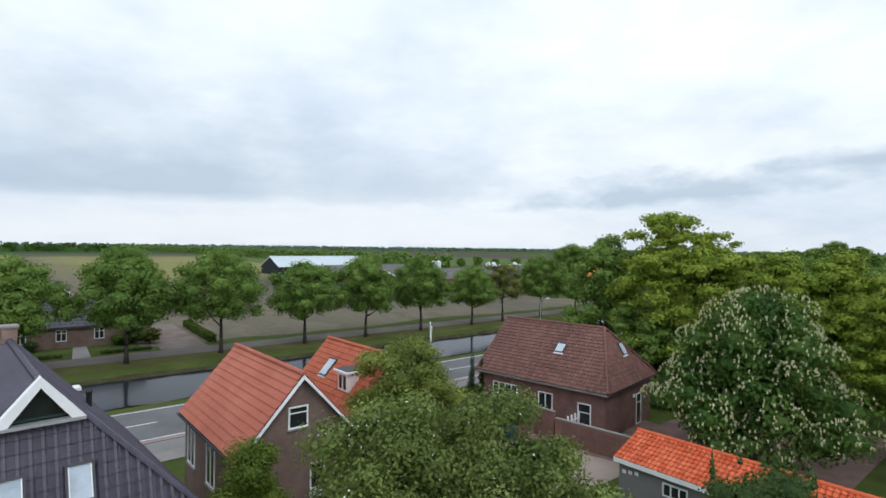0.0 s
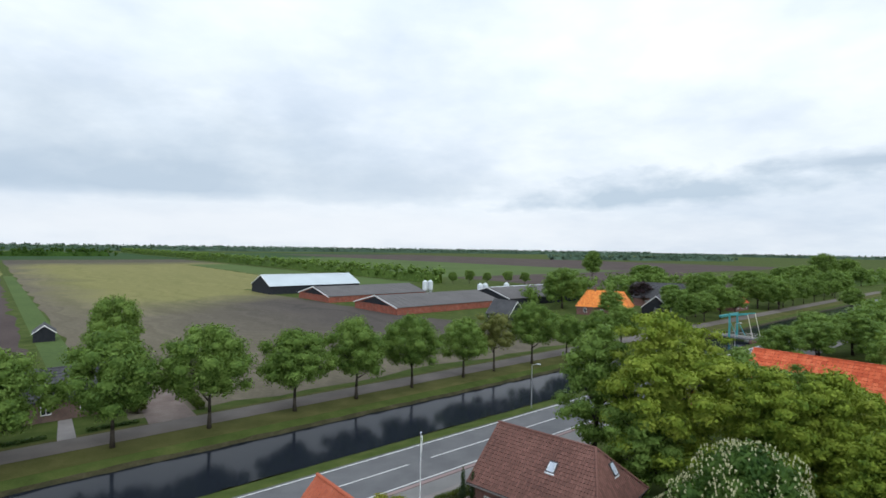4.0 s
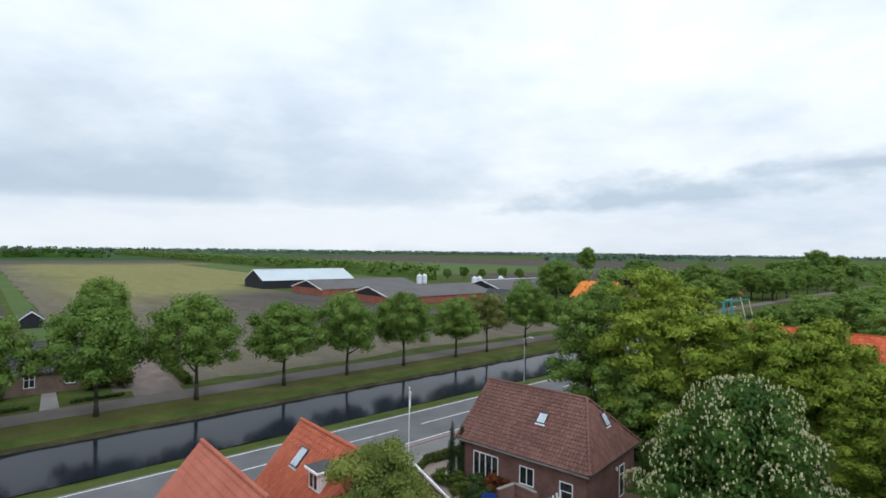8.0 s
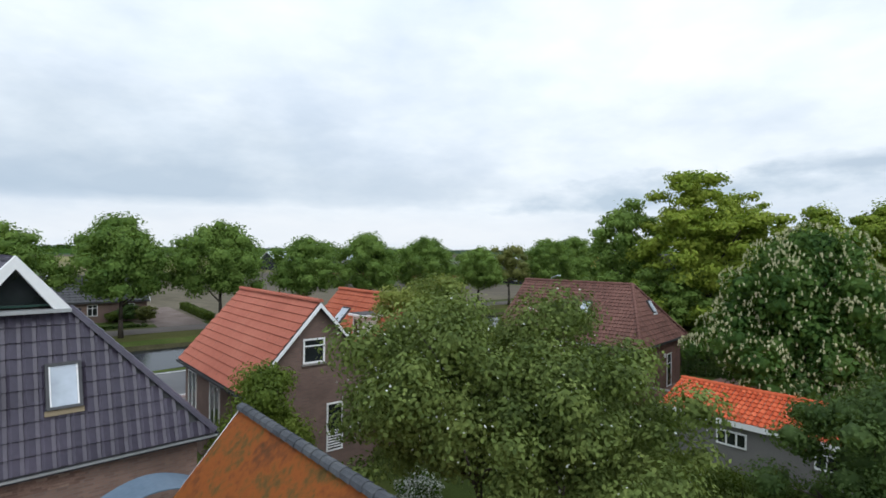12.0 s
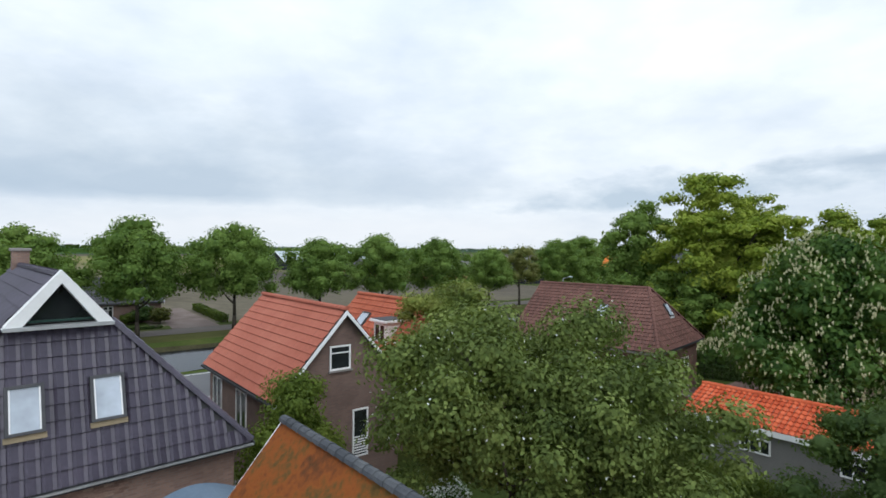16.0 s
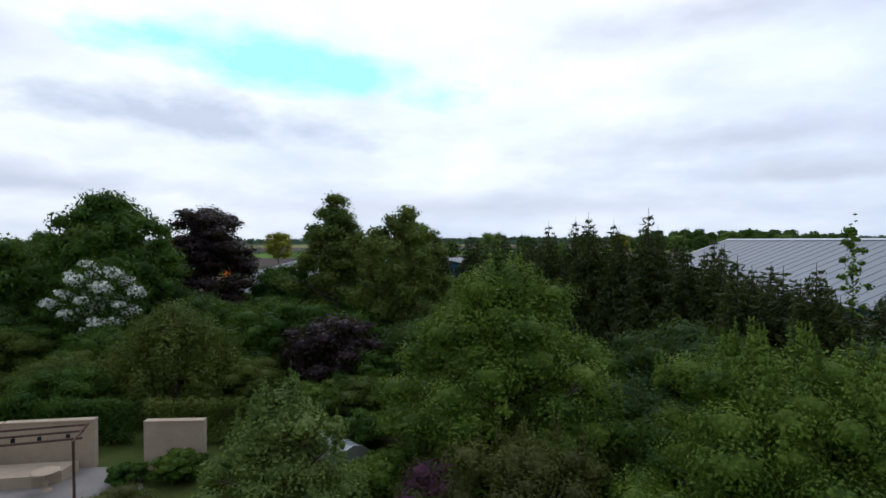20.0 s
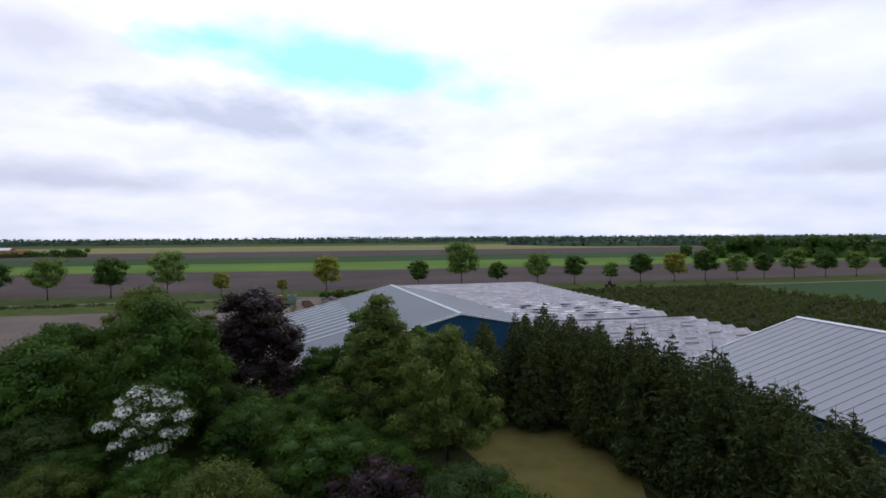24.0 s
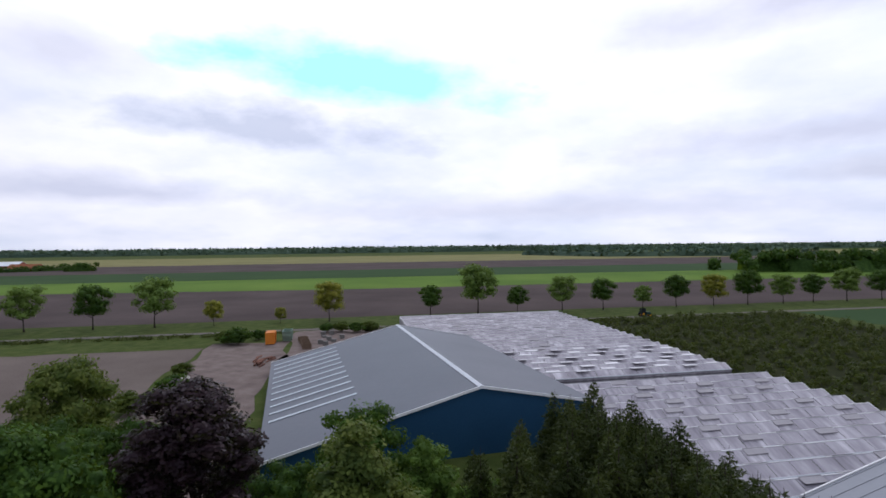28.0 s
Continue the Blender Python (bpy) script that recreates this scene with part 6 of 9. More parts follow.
# ---- near side, before the camera ----
rnd = random.Random(9)
blobs = []
for lx, ly, lz, lr in ((-2.4, 0.2, 5.6, 3.05), (0.2, 0.9, 5.3, 3.1), (2.2, -0.2, 4.75, 2.6), (-2.9, -0.5, 4.9, 2.2), (2.9, -0.4, 3.7, 1.8), (0.4, -1.4, 4.7, 2.4)):
    for b_ in crown_blobs(rnd, lz, lr, lr * 0.98, 15, 0.36):
        blobs.append((b_[0] + lx, b_[1] + ly, b_[2], b_[3], b_[4]))
g = limbs(Geo(), rnd, (-0.6, 0, 0), (-1.8, 0.2, 5.4), 0.16, 3.0, 8)
limbs(g, rnd, (0.4, 0.2, 0), (1.9, 0.2, 5.0), 0.15, 3.0, 8)
stand("shrub_tree", 0.62, 17.3, (mesh_of("trunk", g, M_BARK, True), leaf_cloud("crown", L_LILAC, blobs, 105000, 0.063, 21, 0.75, core=0.3), leaf_cloud("blossom", L_WHITE, blobs, 1000, 0.034, 22, 0.06)), "wide grey-green garden tree with pale blossom specks", s=1.03, sz=1.05)

bush = [(-0.35, -0.3, 3.3, 1.5, 1.7), (0, 0, 2.6, 1.3, 2.6), (0.3, -0.1, 4.1, 0.85, 1.1), (0.9, -0.5, 2.2, 1.1, 2.2), (1.9, -1.2, 1.8, 1.0, 1.7), (2.9, -2.0, 1.5, 0.9, 1.3), (3.8, -2.8, 1.3, 0.9, 1.1), (4.6, -3.6, 1.1, 0.8, 1.0), (0.2, 0.3, 1.5, 1.2, 1.5), (1.4, -0.8, 3.0, 0.7, 0.8)]
bb = [(x + rnd.uniform(-0.5, 0.5) * r, y + rnd.uniform(-0.5, 0.5) * r, z + rnd.uniform(-0.6, 0.6) * h, r * 0.55, h * 0.36) for x, y, z, r, h in bush for _ in range(9)]
g = limbs(Geo(), rnd, (0, 0, 0), (0.1, 0, 3.8), 0.07, 0.7, 6, 1)
stand("hedge_bush", -7.75, 20.3, (mesh_of("trunk", g, M_BARK), leaf_cloud("crown", L_YELLOW2, bb, 42000, 0.055, 31, 0.6, core=0.5)), "clipped yellow-green bush beside the brick house", "bush", s=1.0, sz=1.13)

stand("tree", -2.5, 28.0, tree_meshes(150, 8.9, 2.6, 0.6, L_BETWEEN, 46000, 0.058, 60, 0.12, "egg", 0.27, 0.7), "small yellow-green tree between the houses", s=1.22, sz=1.05)
cb = crown_blobs(random.Random(161), 6.5, 6.9, 6.1, 110, 0.215, "cone", 0.75)
CH = (mesh_of("trunk", limbs(Geo(), random.Random(160), (0, 0, 0), (0.1, 0, 8.5), 0.4, 4.6, 12), M_BARK, True), leaf_cloud("crown", L_CHESTNUT, cb, 44000, 0.13, 162, 0.5, core=0.5))
rnd = random.Random(77)
can = []
for _ in range(6800):
    b_ = rnd.choice(cb[:-2])
    th, ph = rnd.uniform(0, math.tau), math.asin(rnd.uniform(-0.1, 1))
    q = Vector((b_[0] + math.cos(th) * math.cos(ph) * b_[3], b_[1] + math.sin(th) * math.cos(ph) * b_[3], b_[2] + math.sin(ph) * b_[4]))
    # only those on the outside, clear of the neighbouring clumps
    if all(((q.x - c_[0]) / c_[3]) ** 2 + ((q.y - c_[1]) / c_[3]) ** 2 + ((q.z - c_[2]) / c_[4]) ** 2 > 0.85 for c_ in cb if c_ is not b_):
        can.append((q.x, q.y, q.z + 0.10, 0.058, 0.125))
stand("chestnut_tree", 17.7, 31.9, (CH[0], CH[1], leaf_cloud("blossom", L_BLOSSOM, can, 14 * len(can), 0.05, 33, 0.95)), "large horse chestnut full of cream blossom candles", s=0.85, sz=0.94)

def lobes(seed, spots):
    """Clumps gathered into separate lobes of one crown: (x, y, z, r, height)."""
    rn = random.Random(seed)
    out_ = []
    for x, y, z, r, h in spots:
        out_ += [(b_[0] + x, b_[1] + y, b_[2], b_[3], b_[4]) for b_ in crown_blobs(rn, z, r, h, 14, 0.34, "round", 0.6)]
    return out_


OAK = [
    tree_meshes(270, 16.6, 7.2, 1.2, L_OAK, 56000, 0.14, 90, 0.4, "round", 0.20, 0.65, pad=0.5, extra=lobes(5, ((-1.4, 0.6, 15.6, 3.6, 2.9), (3.9, -1.0, 14.4, 2.9, 2.6), (-4.6, 0.5, 12.4, 2.6, 2.2), (5.6, 1.5, 11.0, 2.4, 2.0), (0.8, -4.2, 12.2, 2.8, 2.2)))),
    tree_meshes(271, 16.5, 6.6, 1.2, L_OAK, 40000, 0.16, 96, 0.4, "round", 0.21, 0.65, pad=0.62),
    tree_meshes(272, 17.6, 4.4, 1.6, L_OAK, 34000, 0.13, 70, 0.3, "egg", 0.24, 0.7, pad=0.55),
]
DARKT = [tree_meshes(176 + k, 13.0, 5.2, 1.0, L_STREET, 18000, 0.16, 48, 0.3, "round", 0.28, 0.6, pad=0.55) for k in range(2)]
DARKT.append(tree_meshes(178, 15.2, 3.7, 1.0, L_STREET, 20000, 0.13, 48, 0.3, "egg", 0.28, 0.65, pad=0.6))
for x, y, mm, s, lab in (
    (20.6, 49.4, OAK[0], 0.92, "large bright green oak"), (26.2, 42.6, OAK[2], 0.83, "slim yellow-green young oak"), (15.2, 54.6, DARKT[2], 1.06, "dark green tree beside the oak"),
    (17.5, 47.5, DARKT[1], 0.72, "dark green tree beside the oak"), (39.0, 52.0, OAK[1], 0.66, "yellow-green oak"), (29.4, 41.7, OAK[2], 0.84, "bright green oak"), (27.6, 33.8, OAK[2], 0.72, "yellow-green oak"), (40, 38, DARKT[1], 0.95, "dark green tree"),
    (46.0, 45.0, OAK[0], 0.80, "bright green oak"), (35.2, 38.4, DARKT[2], 0.98, "grey-green tree"), (46, 33, DARKT[0], 1.0, "dark green tree"),
    (56, 42, OAK[1], 0.8, "green oak"), (33, 60, DARKT[0], 0.95, "dark green tree"), (60, 62, DARKT[1], 0.9, "dark green tree"), (44, 66, DARKT[0], 0.7, "green tree by the road"),
    (30, 27, DARKT[0], 0.8, "dark garden tree"), (44, 24, DARKT[1], 0.95, "dark garden tree"), (66, 76, DARKT[1], 0.85, "dark green tree"), (76, 70, DARKT[0], 0.8, "dark green tree"), (90, 86, DARKT[1], 0.7, "dark green tree"), (84, 96, OAK[1], 0.6, "green tree"), (70, 84, DARKT[0], 0.75, "dark green tree"), (78, 86, DARKT[1], 0.7, "dark green tree"), (92, 98, DARKT[0], 0.7, "dark green tree"), (86, 108, DARKT[1], 0.7, "dark green tree"), (98, 112, DARKT[0], 0.7, "dark green tree"), (100, 100, DARKT[0], 0.75, "dark green tree"),
):
    stand("tree", x, y, mm, lab + " in full leaf", s=s, turn=x * 37 % 360)
for u_, v_, h_, mt in ((15.4, 78.5, 2.2, L_BROWNGREEN), (13.6, 80.2, 2.4, L_DARK), (12.0, 79.6, 1.6, L_HEDGE), (3.0, 80.0, 1.4, L_DARK)):
    p = W(u_, v_)
    stand("bush", p.x, p.y, tree_meshes(500 + int(u_), h_, h_ * 0.6, 0.1, mt, 2600, 0.09, 18, 0.06, "round", 0.42, 0.65), "rounded front garden bush across the canal", "bush", "far front garden bushes")
stand("bush", 10.6, 17.8, tree_meshes(180, 6.5, 3.0, 0.5, L_GARDEN, 24000, 0.06, 48, 0.1, "egg", 0.26, 0.75, shoots=12), "green garden shrub tree before the shed", "bush")
stand("bush", 7.6, 19.8, tree_meshes(181, 1.6, 1.0, 0.1, L_RED, 3000, 0.05, 12, 0.05, "round", 0.4, 0.7), "low reddish shrub beside the garden path", "bush")
stand("bush", -3.6, 15.2, tree_meshes(182, 2.4, 0.9, 0.1, L_WHITE, 3500, 0.035, 14, 0.05, "round", 0.4, 0.7), "small white-flowering shrub in the yard", "bush")
stand("bush", -4.5, 40.5, tree_meshes(183, 3.4, 1.9, 0.4, L_YELLOW, 6000, 0.08, 18, 0.07, "round", 0.4, 0.7), "yellow-green bush before the road", "bush")
def column_meshes(seed, h, r, mat, count, size):
    rn = random.Random(seed)
    bl = [(rn.uniform(-0.2, 0.2) * r, rn.uniform(-0.2, 0.2) * r, h * (0.08 + 0.9 * i / 13), r * (0.95 - 0.6 * (i / 13) ** 2), h * 0.09) for i in range(14)]
    return mesh_of("trunk", Geo().tube((0, 0, 0), (0, 0, h * 0.8), 0.05, 0.02, 6), M_BARK), leaf_cloud("crown", mat, bl, count, size, seed, 0.6)
CYPRESS = column_meshes(190, 4.5, 0.42, L_SPRUCE2, 3600, 0.05)
stand("cypress", 1.42, 42.9, CYPRESS, "slender dark columnar cypress in the front garden", "cypress", "front garden cypresses")
stand("cypress", 2.2, 43.0, CYPRESS, "slender dark columnar cypress in the front garden", "cypress", "front garden cypresses", 0.95, 80)
stand("cypress", -33.7, -9.0, column_meshes(191, 6.9, 0.62, L_SPRUCE2, 4500, 0.08), "tall narrow dark cypress in the garden", "cypress")

# ---- left side ----
rnd = random.Random(55)
cone = []
for i in range(60):
    q = i / 60
    a_ = i * 2.4
    rr = 3.1 * (1 - q) ** 0.7 * rnd.uniform(0.45, 0.95)
    cone.append((math.cos(a_) * rr, math.sin(a_) * rr, 0.6 + 7.0 * q, 0.75 * (1 - 0.5 * q), 0.9 * (1 - 0.4 * q)))
stand("conifer", -26.3, 7.6, (mesh_of("trunk", Geo().tube((0, 0, 0), (0, 0, 7.4), 0.16, 0.02, 8), M_BARK), leaf_cloud("crown", L_GREYGREEN, cone, 56000, 0.055, 56, 0.75, core=0.5)), "dense grey-green conical conifer before the old house", s=1.3, sz=1.02)
stand("bush", -24.5, 10.6, tree_meshes(200, 4.2, 2.2, 0.3, L_GREYGREEN, 9000, 0.08, 20, 0.08, "round", 0.4, 0.7), "grey-green shrub under the conifer", "bush")
stand("bush", -29.4, 14.4, tree_meshes(201, 5.6, 1.7, 0.6, L_YELLOW, 5200, 0.075, 20, 0.06, "egg", 0.36, 0.95), "sparse yellow-green shrub by the old house", "bush")
stand("bush", -28.9, 18.4, tree_meshes(202, 2.4, 1.9, 0.1, L_DARK, 6500, 0.07, 20, 0.06, "round", 0.42, 0.6), "round dark green bush by the drive", "bush")
stand("bush", -27.6, 12.6, tree_meshes(203, 3.0, 1.8, 0.2, L_HEDGE, 7000, 0.07, 20, 0.06, "round", 0.42, 0.6), "green shrub beside the parked car", "bush")
stand("bush", -25.6, 13.3, tree_meshes(204, 2.0, 1.5, 0.1, L_HEDGE, 5000, 0.06, 20, 0.06, "round", 0.42, 0.6), "green shrub by the drive", "bush")
stand("bush", -20.6, 0.5, tree_meshes(205, 5.2, 2.1, 0.3, L_APPLE, 12000, 0.07, 22, 0.08, "round", 0.4, 0.7), "green bush before the old barn", "bush")
for k, (u, v, h) in enumerate(((-31.5, 10.5, 2.0), (-30.2, 14.0, 2.1), (-29.4, 17.5, 2.4), (-29.0, 20.5, 2.6), (-28.8, 23.5, 2.0), (-27.8, 26.5, 1.6))):
    p = W(u, v)
    stand("bush", p.x, p.y, tree_meshes(210 + k, h, 1.9, 0.1, L_HEDGE, 6000, 0.075, 20, 0.06, "round", 0.42, 0.6), "clipped green garden bush before the farmhouse", "bush", "farmhouse garden bushes")
SPR = [spruce_meshes(220 + k, 11.0, 2.7 + 0.25 * k, L_SPRUCE, 19000, 0.13) for k in range(3)]
BSPR = spruce_meshes(226, 7.0, 2.7, L_BLUESPRUCE, 30000, 0.07)
stand("spruce", -20.6, -13.8, BSPR, "blue-grey spruce in the garden", "spruce")
stand("spruce", -26.0, -8.2, spruce_meshes(227, 6.4, 2.2, L_GREYGREEN, 12000, 0.11), "grey-green spruce in the garden", "spruce")
MIX = [tree_meshes(230, 6.0, 2.9, 0.5, L_YELLOW3, 15000, 0.085, 30, 0.12, "round", 0.34, 0.7), tree_meshes(231, 8.2, 3.4, 0.6, L_GARDEN, 15000, 0.10, 32, 0.14, "round", 0.34, 0.7), tree_meshes(232, 8.0, 3.2, 0.6, L_APPLE, 14000, 0.10, 32, 0.14, "round", 0.34, 0.7)]
for x, y, k, s, lab in (
    (-23.0, -10.2, 0, 0.95, "yellowing green garden tree"), (-16.4, -14.2, 0, 0.88, "yellowing green garden tree"), (-17.5, -18.5, 1, 0.85, "dark green garden tree"), (-24.0, -15.5, 1, 0.95, "dark green garden tree"),
    (-29.5, -13.0, 1, 0.9, "dark green garden tree"), (-28.5, -19.5, 2, 1.0, "green garden tree"), (-23.5, -22.5, 2, 1.02, "green garden tree"), (-33.5, -16.0, 2, 0.86, "green garden tree"), (-31.5, -24.0, 1, 0.88, "dark green garden tree"),
    (-19.5, -25.5, 1, 1.0, "dark green garden tree"), (-38.0, -13.5, 2, 0.85, "green garden tree"), (-27.5, -28.5, 2, 1.05, "green garden tree"), (-12.6, -12.0, 2, 0.42, "low green garden shrub"), (-14.0, -11.6, 2, 0.45, "low green garden shrub"),
    (-36.0, -22.5, 1, 0.86, "dark green tree"), (-41.5, -18.5, 2, 0.86, "green tree"), (-15.0, -22.8, 1, 0.9, "dark green tree"), (-10.5, -24.5, 1, 0.8, "dark green tree"),
):
    stand("tree", x, y, MIX[k], lab + " in the shelter belt", s=s, turn=x * 53 % 360)

# ---- the garden behind ----
stand("apple_tree", 4.0, -17.0, tree_meshes(240, 9.9, 4.0, 0.4, L_APPLE2, 88000, 0.047, 84, 0.18, "cone", 0.21, 0.7, shoots=46), "tall yellow-green fruit tree in the garden", "fruit tree", s=1.2, sz=1.0)
stand("fruit_tree", -4.0, -13.8, tree_meshes(241, 7.5, 3.6, 0.4, L_APPLE2, 84000, 0.044, 66, 0.16, "egg", 0.22, 0.8, shoots=44), "bushy yellow-green fruit tree with pale blossom", "fruit tree")
stand("fruit_tree", -5.9, -14.6, (MIX[2][0], MIX[2][1]), "leafy green garden fruit tree", "fruit tree", s=0.78)
stand("fruit_tree", 1.6, -11.8, tree_meshes(243, 5.0, 2.4, 0.3, L_BROWNGREEN, 32000, 0.044, 46, 0.1, "round", 0.25, 0.75, shoots=10), "olive and reddish green shrub tree", "fruit tree")
stand("fruit_tree", -1.8, -10.6, tree_meshes(244, 4.6, 2.2, 0.4, L_APPLE2, 32000, 0.04, 30, 0.1, "round", 0.34, 0.75), "bushy yellow-green garden shrub", "fruit tree")
stand("pear_tree", 7.6, -9.6, tree_meshes(242, 6.4, 2.2, 0.4, L_LILAC2, 34000, 0.04, 44, 0.1, "cone", 0.22, 0.9, shoots=34), "loose pale green fruit tree with upright shoots", "fruit tree", s=1.2, sz=1.0)
stand("maple", 26.0, 60.5, tree_meshes(247, 8.4, 2.4, 1.2, L_COPPER, 7000, 0.1, 24, 0.12, "egg", 0.3, 0.7), "copper-orange maple between the tall trees")
stand("lilac_bush", 4.5, -12.2, tree_meshes(245, 3.4, 1.3, 0.3, L_PINK, 4200, 0.045, 14, 0.06, "round", 0.4, 0.7), "purple flowering lilac bush", "bush")
stand("birch", 26.6, -38.6, tree_meshes(250, 13.6, 3.5, 0.8, L_BIRCH, 26000, 0.09, 64, 0.16, "cone", 0.21, 0.85), "slender birch with drooping light green foliage", s=1.42, sz=1.12)
stand("maple", 18.0, -35.4, tree_meshes(251, 12.4, 3.7, 1.2, L_BIRCH, 22000, 0.10, 56, 0.2, "egg", 0.23, 0.8), "light green tree at the lawn's edge", s=1.05, sz=1.07)
stand("purple_beech", 45.2, -41.2, tree_meshes(252, 14.8, 5.0, 0.6, L_PURPLE, 40000, 0.12, 76, 0.3, "cone", 0.21, 0.75), "tall dark purple-leaved beech tree", s=1.42, sz=1.0)
stand("tree", 41.8, -28.4, tree_meshes(253, 14.0, 5.6, 0.6, L_MID, 32000, 0.12, 70, 0.3, "egg", 0.24, 0.75), "dense dark green garden tree", sz=1.07)
stand("tree", 33.6, -47.4, tree_meshes(2531, 12.8, 3.6, 1.0, L_MID, 20000, 0.12, 40, 0.25, "egg", 0.30, 0.65), "dark green tree behind the birch")
stand("tree", 28.5, -48.7, tree_meshes(2532, 10.3, 2.6, 0.8, L_APPLE, 14000, 0.11, 34, 0.2, "egg", 0.30, 0.7), "fresh light green tree before the hall")
LIGHT = tree_meshes(2533, 12.2, 4.4, 0.8, L_BIRCH, 20000, 0.14, 40, 0.25, "egg", 0.30, 0.7)
stand("tree", 66.0, -42.0, LIGHT, "light green tree at the field's edge", s=1.1, sz=1.14)
GREEN = tree_meshes(2534, 10.8, 4.6, 0.4, L_MID, 24000, 0.12, 46, 0.3, "round", 0.30, 0.65)
for x, y, s in ((50.0, -33.0, 1.0), (56.5, -36.5, 0.95), (60.0, -30.0, 1.0), (57.5, -43.5, 0.75), (52.5, -42.0, 0.7), (63.0, -36.0, 0.85), (68.0, -33.0, 0.9), (37.5, -44.5, 0.7)):
    stand("tree", x, y, GREEN, "dense green tree at the garden's end", s=s, turn=x * 41 % 360)
stand("tree", 50.0, -22.5, tree_meshes(254, 11.0, 5.0, 1.0, L_MID, 18000, 0.13, 40, 0.3, "round", 0.32, 0.65), "dense dark green garden tree")
stand("tree", 53.0, -33.0, tree_meshes(255, 10.0, 3.6, 1.0, L_BIRCH, 12000, 0.12, 34, 0.2, "egg", 0.32, 0.7), "light green tree beside the field")
HW = crown_blobs(random.Random(256), 4.4, 2.6, 3.2, 30, 0.34)
stand("hawthorn", 36.6, -23.6, (mesh_of("trunk", limbs(Geo(), random.Random(3), (0, 0, 0), (0, 0, 5.5), 0.12, 2.2, 8), M_BARK), leaf_cloud("crown", L_MID, HW, 9000, 0.08, 257, 0.7), leaf_cloud("blossom", L_WHITE, [(b_[0] * 1.1 + dx_, b_[1] * 1.1 - dx_, b_[2] + 0.1 + dz_, b_[3] * 0.5, b_[4] * 0.42) for b_ in HW for dx_, dz_ in ((-0.45, 0.1), (0.4, -0.2))], 6500, 0.09, 258, 0.3)), "green hawthorn covered in white blossom", s=1.25, sz=1.2)
WL = [(math.cos(a_) * r_, math.sin(a_) * r_, z_, 0.8, 1.3) for r_, z_ in ((0.4, 4.3), (1.4, 3.9), (2.3, 3.0), (2.8, 1.9), (2.9, 0.9)) for a_ in [k * 0.78 + r_ for k in range(8)]]
stand("bush", -2.5, 21.5, (mesh_of("trunk", limbs(Geo(), random.Random(8), (0, 0, 0), (0, 0, 1.0), 0.03, 0.6, 6, 1), M_BARK), leaf_cloud("crown", L_MID, crown_blobs(random.Random(261), 0.85, 0.8, 0.75, 20), 2600, 0.045, 262, 0.7), leaf_cloud("blossom", L_WHITE, crown_blobs(random.Random(261), 0.9, 0.82, 0.78, 20), 1800, 0.04, 263, 0.3)), "small round bush covered in white blossom", "bush")
stand("willow", 24.8, -20.4, (mesh_of("trunk", Geo().tube((0, 0, 0), (0, 0, 4.3), 0.14, 0.05, 7), M_BARK), leaf_cloud("crown", L_HEDGE, WL, 26000, 0.08, 259, 0.7, 0.5, stretch=1.7)), "domed weeping willow with olive-green strands", s=1.2, sz=1.1)
for k, (x, y, h, r, mt, lab) in enumerate(((23.0, -28.0, 6.0, 3.6, L_MID, "round dark green bush"), (29.5, -24.5, 3.4, 2.8, L_HEDGE, "low green shrub"), (31.0, -18.0, 3.2, 2.8, L_HEDGE, "low green shrub"), (18.0, -26.6, 5.4, 3.2, L_PURPLE, "dark purple-leaved shrub"), (33.5, -29.5, 5.5, 3.0, L_MID, "dark green shrub"), (28.0, -31.0, 5.0, 2.8, L_MID, "dark green shrub"), (12.5, -24.0, 2.0, 1.6, L_HEDGE, "low green shrub"), (46, -46, 4.0, 2.4, L_MID, "dark shrub by the hall"), (38, -47, 5.5, 2.6, L_MID, "dark shrub by the hall"), (31, -50, 7.5, 2.6, L_APPLE, "bright green young tree by the hall"), (24.5, -50.5, 7.0, 2.3, L_APPLE, "bright green young tree by the hall"))):
    stand("bush", x, y, tree_meshes(260 + k, h, r, 0.2, mt, 11000, 0.085, 28, 0.08, "round", 0.36, 0.65), lab + " in the garden", "bush")

# spruce belt along the plot's edge, three rows deep
BELT = ((-68, -60, -48, -44, -38, -34, -28, -24, -20, -4), (8.6, 10.2, 10.0, 10.5, 11.6, 11.6, 10.8, 9.5, 8.1, 6.5))
rnd = random.Random(12)
k = 0
for u0, step in ((-34.0, 2.6), (-31.2, 2.7), (-28.4, 2.6), (-25.8, 3.0)):
    v = -68.0 + rnd.uniform(0, 2)
    while v < -4:
        p = W(u0 + rnd.uniform(-0.9, 0.9), v)
        s = rnd.uniform(0.80, 1.08) * (0.92 if v < -58 else 1.0)
        tall = (np.interp(v, BELT[0], BELT[1]) - 0.33 * (-25.8 - u0)) / 11.0 * (rnd.uniform(0.90, 1.07) if u0 > -29 else rnd.uniform(0.80, 1.04))
        stand("spruce", p.x, p.y, SPR[k % 3], "dark green spruce in a dense belt", "spruce", "spruce belt", s, rnd.uniform(0, 360), tall)
        v += step * rnd.uniform(0.8, 1.25)
        k += 1
